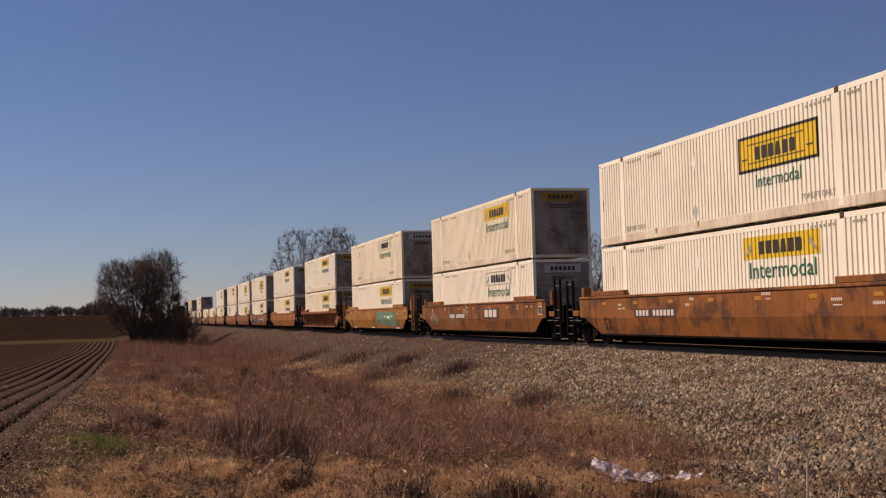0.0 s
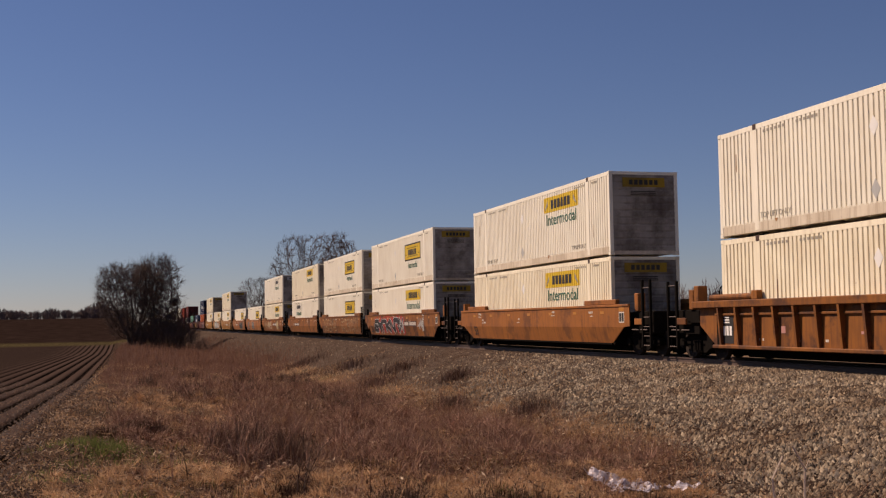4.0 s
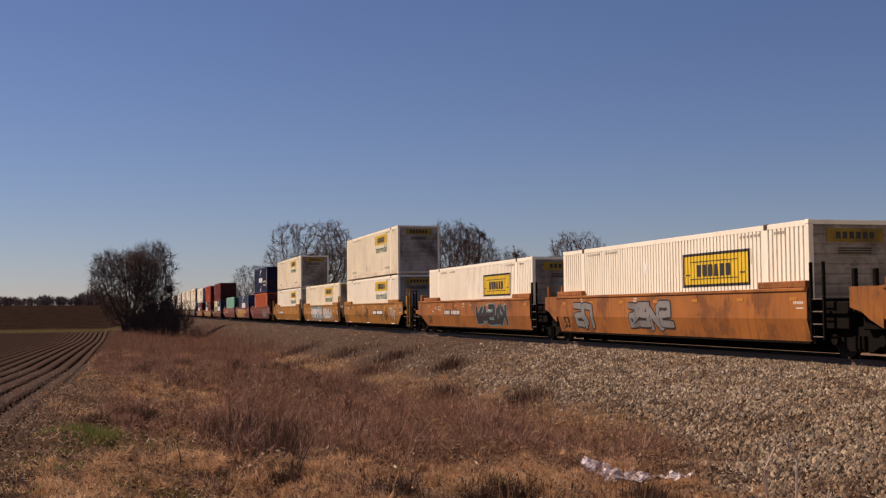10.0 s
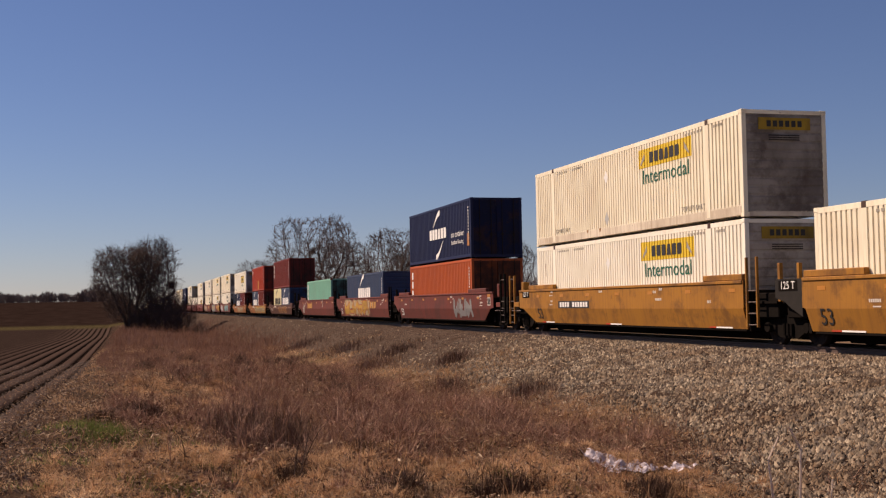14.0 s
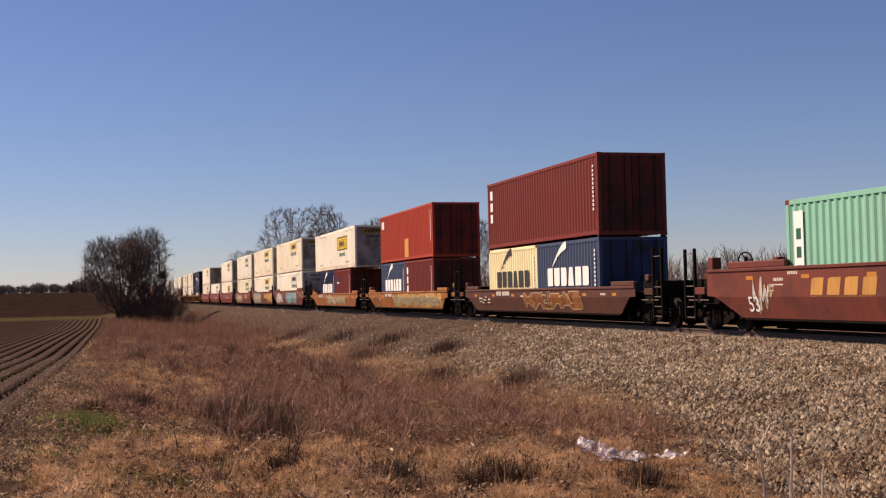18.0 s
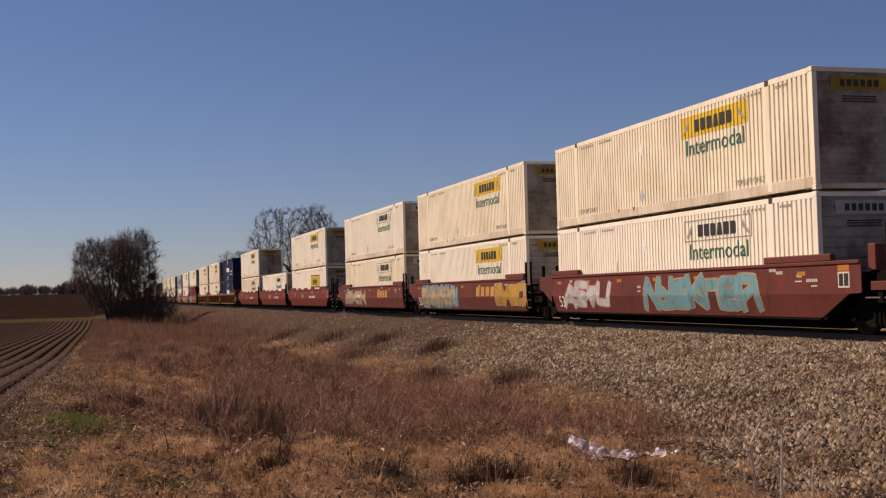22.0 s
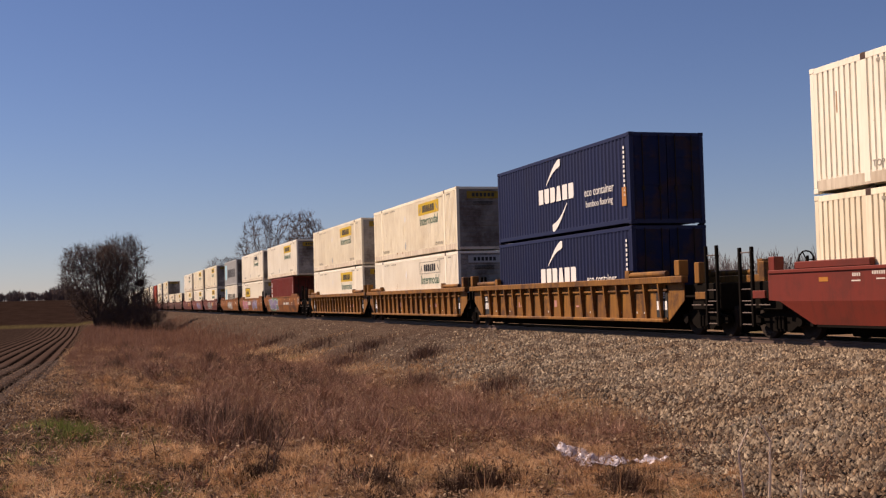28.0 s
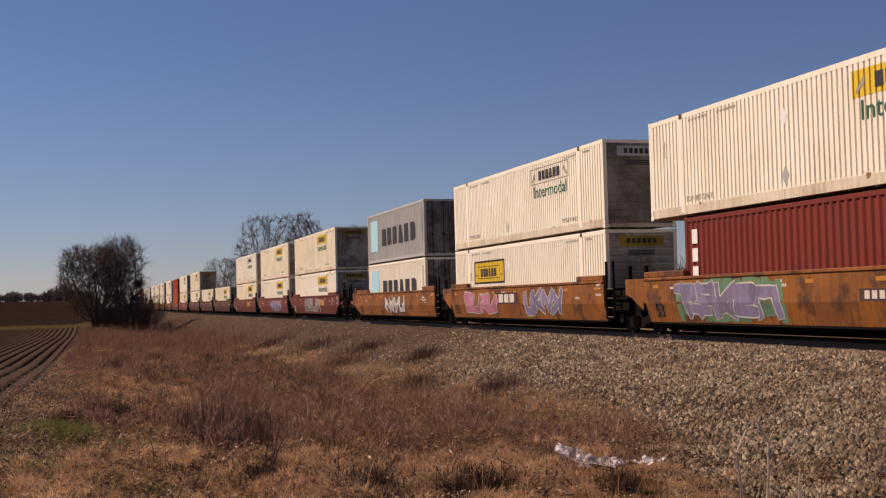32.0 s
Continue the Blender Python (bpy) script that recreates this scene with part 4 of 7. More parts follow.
def well_unit(kind, paint, front="shared", rear="joint", digits=None, seed=0, brand_name=False, plaque=None):
    """One well. front: at -y; ends are 'shared' (carries the truck of a joint), 'joint' (rests on the next one's) or 'coupler'."""
    r = random.Random(seed)
    m = WELL[paint]
    thing = new("well_car")
    top = 1.69 if kind != "short" else 1.30
    half = 9.55 if kind != "short" else 9.2
    low = {"smooth": 8.2, "ribbed": 8.4, "short": 7.85}[kind]
    for s in (-1, 1):
        if kind == "ribbed":
            p = Pieces()
            x0, x1 = sorted((s * 1.31, s * 1.335))
            p.prism([(-low, 0.40), (low, 0.40), (half - 0.2, 1.0), (half - 0.2, top - 0.05), (-half + 0.2, top - 0.05), (-half + 0.2, 1.0)], x0, x1)
            wall = link("side_sill", p.mesh("side_sill", m), thing)
            x0, x1 = sorted((s * 1.305, s * 1.515))
            link("ledge", Pieces().box(*sorted((s * 1.33, s * 1.39)), -low, low, top - 0.42, top - 0.36, 0.01).mesh("ledge", m), thing)
            link("top_chord", Pieces().box(x0, x1, -half, half, top - 0.2, top, 0.02).mesh("top_chord", m), thing)
            link("bottom_chord", Pieces().box(x0, x1, -low + 0.05, low - 0.05, 0.36, 0.46, 0.02).mesh("bottom_chord", m), thing)
            n = 18
            rib = Pieces()
            a, b, c = s * 1.335, s * 1.42, s * 1.50
            rib.v += [(a, -0.045, 0.46), (a, 0.045, 0.46), (b, 0.045, 0.46), (b, -0.045, 0.46), (a, -0.045, top - 0.2), (a, 0.045, top - 0.2), (c, 0.045, top - 0.2), (c, -0.045, top - 0.2)]
            rib.f += [(0, 1, 2, 3), (4, 7, 6, 5), (0, 4, 5, 1), (1, 5, 6, 2), (2, 6, 7, 3), (3, 7, 4, 0)]
            me = rib.mesh("rib", m)
            if s < 0:
                # black marking panels in two bays, and the rolled guides on top
                for yy, wide in ((7.85, 0.8), (-8.0, 0.7)):
                    pl = link("number_plate", Pieces().box(-1.341, -1.336, yy - wide / 2, yy + wide / 2, 0.50, top - 0.45).mesh("number_plate", INK), thing, "black marking panel with plain bars")
                    q = Pieces()
                    for k in range(4):
                        q.box(-1.347, -1.342, yy - 0.32 + k * 0.17, yy - 0.2 + k * 0.17, 0.72, 0.98)
                    for k in range(3):
                        q.box(-1.347, -1.342, yy - 0.2, yy + 0.1, 1.06 + 0.07 * k, 1.10 + 0.07 * k)
                    tagged(link("number_marking", q.mesh("number_marking", LETTER_WHITE), pl), kind="stuff")
                q = Pieces()
                for k in range(9):
                    yy = r.uniform(-7.2, 7.2)
                    q.box(-1.342, -1.336, yy, yy + r.uniform(0.1, 0.3), 0.8, 0.8 + r.uniform(0.05, 0.25))
                tagged(link("sprayed_patch", q.mesh("sprayed_patch", plain("faded_pink_spray", (0.42, 0.20, 0.17), 0.7)), thing, "faded pink sprayed patches"), kind="stuff")
            for e in (-1, 1):
                link("rolled_guide", Pieces().tube((s * 1.41, e * 6.2, top + 0.09), (s * 1.41, e * 8.5, top + 0.09), 0.085, 10).mesh("rolled_guide", m), thing)
                g = Pieces().box(*sorted((s * 1.33, s * 1.5)), *sorted((e * 5.9, e * 6.2)), top, top + 0.24, 0.015)
                link("guide_bracket", g.mesh("guide_bracket", m), thing)
                g = Pieces().box(*sorted((s * 1.2, s * 1.5)), *sorted((e * 9.1, e * 9.4)), top, top + 0.45, 0.02)
                link("end_bracket", g.mesh("end_bracket", m), thing)
            for k in range(n):
                link("rib", me, wall, at=pose(0, -low + 0.35 + k * (2 * low - 0.7) / (n - 1), 0))
        else:
            p = Pieces()
            v = []
            zs = [top, 0.975, 0.95, 0.40]
            a0, a1 = {"shared": 8.18, "coupler": half + 0.3, "joint": 8.42}[front], {"shared": 8.18, "coupler": half + 0.3, "joint": 8.42}[rear]
            if kind == "short":
                a0 = a1 = half
            ends = [(a0, a1), (a0, a1), (max(a0 - 0.45, 8.16), max(a1 - 0.45, 8.3)), (min(low, a0), min(low, a1))]
            if rear == "joint" and kind == "smooth":
                x0, x1 = sorted((s * (-SIDE - 0.05), s * -SIDE))
                plate = Pieces().prism([(a1 + 0.003, 0.75), (a1 + 0.003, top), (9.62, top), (9.62, 1.22), (9.2, 1.12), (8.9, 0.95)], x0, x1)
                link("end_plate", plate.mesh("end_plate", END_PLATE if paint == "yellow" else m), thing)
            n = 12
            for inner in (0, 1):
                for z, e in zip(zs, ends):
                    for k in range(n + 1):
                        v.append((-s * (side_x(z, "") + 0.03 * inner), -e[0] + (e[0] + e[1]) * k / n, z))
            row = n + 1
            f = []
            for inner in (0, 1):
                o = inner * 4 * row
                for j in range(3):
                    for k in range(n):
                        f.append((o + j * row + k, o + j * row + k + 1, o + (j + 1) * row + k + 1, o + (j + 1) * row + k))
            o = 4 * row
            rim = [j * row for j in range(4)] + [3 * row + k for k in range(1, n + 1)] + [2 * row + n, row + n, n] + [k for k in range(n - 1, 0, -1)]
            for a, b in zip(rim, rim[1:] + rim[:1]):
                f.append((a, b, o + b, o + a))
            p.v, p.f = v, f
            link("side_sill", p.mesh("side_sill", m), thing)
            a, b = sorted((s * 1.41, s * 1.50))
            link("top_chord", Pieces().box(a, b, -a0 + 0.03, a1 - 0.03, top - 0.07, top + 0.015, 0.012).mesh("top_chord", m), thing)
            a, b = sorted((s * 1.25, s * 1.345))
            link("bottom_chord", Pieces().box(a, b, -low + 0.1, low - 0.1, 0.335, 0.398, 0.01).mesh("bottom_chord", STEEL_DARK), thing)
        # guide plates along the top at both ends
        if kind == "smooth":
            for e in (-1, 1):
                a, b = sorted((s * 1.31, s * 1.46))
                c, d = sorted((e * 5.95, e * min(8.75, (a0 if e < 0 else a1) - 0.05)))
                link("guide_plate", Pieces().box(a, b, c, d, top + 0.016, top + 0.19, 0.02).mesh("guide_plate", m), thing)
        if kind == "short":
            for e in (-1, 1):
                a, b = sorted((s * 1.31, s * 1.46))
                c, d = sorted((e * 7.3, e * 9.1))
                link("guide_plate", Pieces().box(a, b, c, d, top + 0.016, top + 0.17, 0.02).mesh("guide_plate", m), thing)
        if paint == "red":
            for yy in (3.5, 0.36, -2.8):
                a, b = sorted((s * 1.35, s * 1.48))
                hump = Pieces().prism([(yy - 0.62, top), (yy + 0.62, top), (yy + 0.5, top + 0.1), (yy + 0.3, top + 0.15), (yy - 0.45, top + 0.13)], a, b)
                link("guide_hump", hump.mesh("guide_hump", m), thing)
        if s < 0:
            n = 7 if kind != "ribbed" else 0
            for k in range(n):
                yy = -7.6 + k * 15.2 / max(n - 1, 1)
                z = top - 0.30
                link("reflector", Pieces().box(SIDE - 0.007, SIDE - 0.001, yy - 0.17, yy + 0.17, z, z + 0.10).mesh("reflector", REFLECTOR), thing, "amber reflector")
    # floor, cross members and end bulkheads
    p = Pieces().box(-1.15, 1.15, -8.1, 8.1, 0.36, 0.40)
    for k in range(5):
        p.box(-1.15, 1.15, -7.9 + k * 3.9, -7.6 + k * 3.9, 0.30, 0.447)
    if kind == "short":
        p = Pieces().box(-1.15, 1.15, -6.6, 6.6, 0.36, 0.40)
        for k in range(4):
            p.box(-1.15, 1.15, -6.3 + k * 4.1, -6.0 + k * 4.1, 0.30, 0.447)
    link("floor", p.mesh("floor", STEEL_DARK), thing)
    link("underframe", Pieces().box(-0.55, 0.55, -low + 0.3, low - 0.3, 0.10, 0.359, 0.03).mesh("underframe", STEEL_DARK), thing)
    for e in (-1, 1):
        inner = 8.25 if kind != "short" else 6.7
        p = Pieces()
        out = {"shared": 9.55, "joint": 9.55, "coupler": 11.25 if kind != "short" else 10.4}[front if e < 0 else rear]
        c, d = sorted((e * inner, e * (inner + 0.12)))
        p.box(-1.34, 1.34, c, d, 0.35, top - 0.25)
        c, d = sorted((e * inner, e * out))
        p.box(-0.42, 0.42, c, d, 0.80, 1.12)
        p.box(-1.3, 1.3, *sorted((e * inner, e * min(out, half + 0.6))), 1.08, 1.14)
        link("end_platform", p.mesh("end_platform", STEEL_DARK), thing)
        how = front if e < 0 else rear
        # hand rails, or the ladder, posts and brake gear of a coupled end
        yy = e * (half + 0.12)
        if how == "shared" and kind == "smooth":
            tint = m if paint == "yellow" else STEEL_DARK
            for yy in (-8.28, -8.80):
                link("ladder_post", Pieces().box(-1.44, -1.37, yy - 0.035, yy + 0.035, 0.45, top + 0.62, 0.01).mesh("ladder_post", tint), thing)
            for z in (0.52, 0.82, 1.12, 1.42):
                link("ladder_rung", RUNG, thing, at=pose(-1.40, -8.54, z))
            # solid block added to give the end gap its black shade
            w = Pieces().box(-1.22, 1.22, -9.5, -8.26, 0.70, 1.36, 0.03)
            link("end_housing", w.mesh("end_housing", STEEL_DARK), thing, "black block standing in for the shaded end gap")
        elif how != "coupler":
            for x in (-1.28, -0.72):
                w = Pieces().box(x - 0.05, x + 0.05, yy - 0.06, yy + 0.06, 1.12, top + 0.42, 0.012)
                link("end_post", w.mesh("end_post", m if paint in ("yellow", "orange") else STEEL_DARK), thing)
            # the same block of painted-in shade at the jointed end
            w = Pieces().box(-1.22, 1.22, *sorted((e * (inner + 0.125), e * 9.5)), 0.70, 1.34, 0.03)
            link("end_housing", w.mesh("end_housing", STEEL_DARK), thing, "black block standing in for the shaded end gap")
        else:
            tint = m if paint == "yellow" else STEEL_DARK
            y0, y1 = e * (half + 1.15), e * (half + 1.72)
            for yy in (y0, y1):
                link("ladder_post", Pieces().box(-1.42, -1.34, yy - 0.045, yy + 0.045, 0.30, 2.46 - (e > 0) * 0.12, 0.01).mesh("ladder_post", tint), thing)
            for z in (0.36, 0.66, 0.96, 1.26, 2.2):
                link("ladder_rung", RUNG, thing, at=pose(-1.38, (y0 + y1) / 2, z))
            # dark block added for the shaded space behind the ladder
            w = Pieces().box(-1.22, 1.22, *sorted((e * (half + 0.05), e * (out - 0.1))), 0.72, 1.46, 0.03)
            link("end_housing", w.mesh("end_housing", STEEL_DARK), thing, "black block standing in for the shaded end gap")
            for x in (-1.16, 0.9):
                w = Pieces().box(x - 0.12, x + 0.16, *sorted((e * (half + 0.30), e * (half + 0.58))), 1.46, top + 0.36, 0.02)
                link("end_post", w.mesh("end_post", m), thing)
            w = Pieces().box(-1.42, -1.36, *sorted((e * (half + 0.55), e * (half + 1.12))), 1.02, 1.22, 0.012)
            link("step_plate", w.mesh("step_plate", m), thing)
            for yy in (half + 0.35, half + 1.0):
                link("grab_iron", Pieces().tube((-1.40, e * yy, 0.86), (-1.40, e * (yy + 0.5), 0.86), 0.018, 6).mesh("grab_iron", WORN_RUNG), thing)
            c = Pieces().tube((0, e * (out - 0.15), 0.88), (0, e * (out + 0.30), 0.88), 0.09, 8)
            c.box(-0.16, 0.16, *sorted((e * (out + 0.2), e * (out + 0.5))), 0.72, 1.04)
            link("coupler", c.mesh("coupler", STEEL_DARK), thing)
            if e > 0:
                w = Pieces().tube((0.5, e * (out - 0.2), 1.3), (0.5, e * (out - 0.2), 2.1), 0.04, 6)
                ring = [(0.5 + 0.23 * math.cos(k * math.pi / 6), e * (out - 0.15), 2.0 + 0.23 * math.sin(k * math.pi / 6)) for k in range(12)]
                for k in range(12):
                    w.tube(ring[k], ring[(k + 1) % 12], 0.022, 5)
                for k in (0, 4, 8):
                    w.tube((0.5, e * (out - 0.15), 2.0), ring[k], 0.016, 5)
                link("brake_wheel", w.mesh("brake_wheel", STEEL_DARK), thing)
            add_truck(thing, e * (half + 0.42))
        if how != "coupler":
            if how == "shared":
                add_truck(thing, e * 9.70)
    # marks
    if kind == "smooth":
        link("number", TEXT_53_WHITE if paint in ("red", "maroon") else TEXT_53, thing, "stencilled number", pose(SIDE - 0.006, 1.7, 1.18) if paint == "red" else pose(SIDE + 0.034, 7.45, 0.735, 0, -12.4, 0))
        b = Pieces().box(SIDE - 0.009, SIDE - 0.001, 8.62, 9.45, top - 0.30, top - 0.04)
        if paint == "yellow":
            pl = link("tonnage_plate", b.mesh("tonnage_plate", STEEL_DARK), thing, "black plate with white lettering")
            link("tonnage", TEXT_125, pl, at=pose(SIDE - 0.014, 9.04, top - 0.17))
    if paint == "yellow" and kind == "smooth":
        for yy in (6.6, 0.4, -6.9):
            for name, y0, y1, ink in (("reflective_tape", yy - 0.5, yy + 0.4, LETTER_WHITE), ("reflective_tape", yy + 0.405, yy + 0.8, RED)):
                link(name, Pieces().box(side_x(0.42, "") - 0.012, side_x(0.42, "") - 0.006, y0, y1, 0.405, 0.445).mesh(name, ink), thing)
    if digits:
        z0, wide = (0.965, 1.0) if kind != "short" else (1.0, 0.62)
        q = Pieces().box(SIDE - 0.006, SIDE - 0.001, digits - 1.5 * wide, digits + 1.5 * wide, z0, z0 + 0.27)
        pl = link("number_plate", q.mesh("number_plate", INK if paint == "yellow" else m if paint in ("red", "maroon") else STEEL_WORN), thing, "number panel with plain bars")
        q = Pieces()
        for k in range(11):
            if k != 6:
                y0 = digits + (-1.35 + k * 0.25) * wide
                q.box(SIDE - 0.011, SIDE - 0.007, y0, y0 + 0.17 * wide, z0 + 0.045, z0 + 0.225)
        tagged(link("number_marking", q.mesh("number_marking", LETTER_WHITE if paint == "yellow" else STENCIL), pl), kind="stuff")
    q = Pieces()
    for k in range(7 if kind != "ribbed" else 0):
        yy, z = r.choice((-7.9, -6.6, -3.2, 1.1, 5.6, 6.3)) + r.uniform(-0.4, 0.4), r.uniform(top - 0.6, top - 0.14)
        for j in range(r.randint(2, 6)):
            q.box(SIDE - 0.004, SIDE - 0.001, yy + j * 0.075, yy + j * 0.075 + 0.05, z, z + 0.075)
        if r.random() < 0.5:
            q.box(SIDE - 0.004, SIDE - 0.001, yy, yy + r.uniform(0.2, 0.4), z - 0.11, z - 0.08)
    if kind == "ribbed":
        for k in range(10):
            yy = r.uniform(-7, 7)
            q.box(-1.340, -1.336, yy, yy + 0.06, 0.6, 0.66)
    if front == "coupler" and kind == "smooth":
        q.box(SIDE - 0.004, SIDE - 0.001, -9.44, -9.02, top - 0.60, top - 0.24)
        link("reflector", Pieces().box(SIDE - 0.005, SIDE - 0.001, -9.44, -9.02, top - 0.22, top - 0.08).mesh("reflector", REFLECTOR), thing, "amber reflector")
        b = Pieces().box(SIDE - 0.008, SIDE - 0.005, -9.40, -9.25, top - 0.56, top - 0.28).box(SIDE - 0.008, SIDE - 0.005, -9.21, -9.06, top - 0.56, top - 0.28)
        link("stencil_table", b.mesh("stencil_table", INK), thing, "square stencil table")
    if kind == "smooth" and paint == "maroon" and brand_name:
        for k in range(4):
            y1 = brand_name + 1.2 - k * 0.66
            w = Pieces().prism([(y1 - 0.5, 0.99), (y1 - 0.02, 0.99), (y1 - 0.09, 1.37), (y1 - 0.2, 1.40), (y1 - 0.58, 1.40)], SIDE - 0.004, SIDE - 0.001)
            link("brand_block", w.mesh("brand_block", BRAND_AMBER), thing, "faded orange brand block")
        link("brand_stroke", Pieces().box(SIDE - 0.004, SIDE - 0.001, brand_name - 1.2, brand_name + 1.2, 0.955, 0.962).mesh("brand_stroke", BRAND_AMBER), thing)
    tagged(link("stencil_marking", q.mesh("stencil_marking", STENCIL), thing, "small worn white stencils"), kind="stuff")
    if plaque is not None:
        pl = link("brand_panel", Pieces().box(SIDE - 0.008, SIDE - 0.001, plaque - 1.2, plaque + 1.2, 0.97, 1.42).mesh("brand_panel", STEEL_WORN), thing, "dark panel with pale brand blocks")
        for k in range(3):
            y1 = plaque + 0.92 - 0.64 * k
            w = Pieces().prism([(y1 - 0.5, 1.03), (y1 - 0.5, 1.36), (y1, 1.36), (y1, 1.03)], SIDE - 0.013, SIDE - 0.009)
            link("brand_block", w.mesh("brand_block", STENCIL), pl)
    return thing


# ---- the train ----
MOVERS = []     # (thing, place along the train, height)
KITS = {}
DOMESTIC = {
    "B": (("bordered", True), "white 53-foot container with black-bordered yellow sign"),
    "Bn": (("bordered", False), "white 53-foot container with large yellow sign panel"),
    "Bf": (("bordered", False, None, True, False, 6.9), "white 53-foot container with yellow sign near its rear"),
    "S": (("strip", True), "white 53-foot container with yellow strip above green lettering"),
    "Sd": (("strip", True, CREAM), "dirty cream 53-foot container with yellow sign strip"),
    "O": (("outline", True), "white 53-foot container with outlined sign and green lettering"),
    "Od": (("outline", True, CREAM), "dirty cream rust-streaked 53-foot container with outlined sign"),
    "Of": (("outline", True, None, True, False, 6.9), "white 53-foot container with outlined sign near its rear"),
}
BOXES = {
    "navy": ((40, HIGH, NAVY, "swoosh40"), "dark navy 40-foot container with white emblems"),
    "navy20": ((20, LOW, NAVY, "swoosh20"), "navy blue 20-foot container with white brand blocks"),
    "blue20": ((20, LOW, FADED_BLUE, "swoosh20"), "faded blue 20-foot container with white brand blocks"),
    "cream20": ((20, LOW, PALE_YELLOW, "swoosh20dark", True, BRICK), "cream 20-foot container with dark brand blocks"),
    "brick20": ((20, LOW, BRICK, "side_word"), "brick red 20-foot container with white side marks"),
    "plate20": ((20, LOW, BRICK, "plate"), "brick red 20-foot container with a small navy plate"),
    "blue": ((40, HIGH, FADED_BLUE, "swoosh20", False), "faded blue 40-foot container with white brand blocks"),
    "orange": ((40, HIGH, ORANGE, "side_word"), "orange 40-foot container with white side marks"),
    "mint": ((40, HIGH, MINT, "pale_strip", True, BRICK), "mint green 40-foot container with rusty corner posts"),
    "brick": ((40, HIGH, BRICK, "side_word"), "brick red 40-foot container with white upright marks"),
    "red": ((40, HIGH, RED, "corner_square"), "bright red 40-foot container with white corner mark"),
    "grey": ((40, HIGH, GREY, "star_word"), "grey 40-foot container with dark brand blocks"),
    "pale": ((40, HIGH, WHITE, "star_word"), "white 40-foot container with dark brand blocks"),
}


def container(key, place, z):
    if key in ("S", "O") and (len(MOVERS) * 7) % 5 < 2:
        key += "d"
    if key not in KITS:
        kit, label = DOMESTIC.get(key) or BOXES[key]
        KITS[key] = thing = domestic(*kit) if key in DOMESTIC else box_iso(*kit)
        tagged(thing, label, "container", "containers of the train")
    else:
        thing = copy_thing(KITS[key], Matrix())
    MOVERS.append((thing, place, z))


def spray(name, colour):
    """Weathered sprayed paint: chalky, worn through in spots."""
    return painted(name, colour, [c * 0.45 + 0.02 for c in colour], 0.75, 0.6, 0.05, 0.35, (0.07, 0.032, 0.02), 0.35)


SPRAY = {
    "white": spray("white_spray_paint", (0.490, 0.475, 0.446)), "black": spray("black_spray_paint", (0.022, 0.020, 0.022)),
    "red": spray("red_spray_paint", (0.324, 0.036, 0.022)), "tan": spray("tan_spray_paint", (0.396, 0.302, 0.173)),
    "green": spray("green_spray_paint", (0.115, 0.216, 0.122)), "pink": spray("pink_spray_paint", (0.432, 0.173, 0.230)),
    "teal": spray("teal_spray_paint", (0.144, 0.302, 0.331)), "amber": spray("amber_spray_paint", (0.446, 0.245, 0.036)),
    "khaki": spray("khaki_spray_paint", (0.27, 0.215, 0.12)), "grey": spray("grey_spray_paint", (0.202, 0.194, 0.187)), "violet": spray("violet_spray_paint", (0.216, 0.187, 0.302)),
}
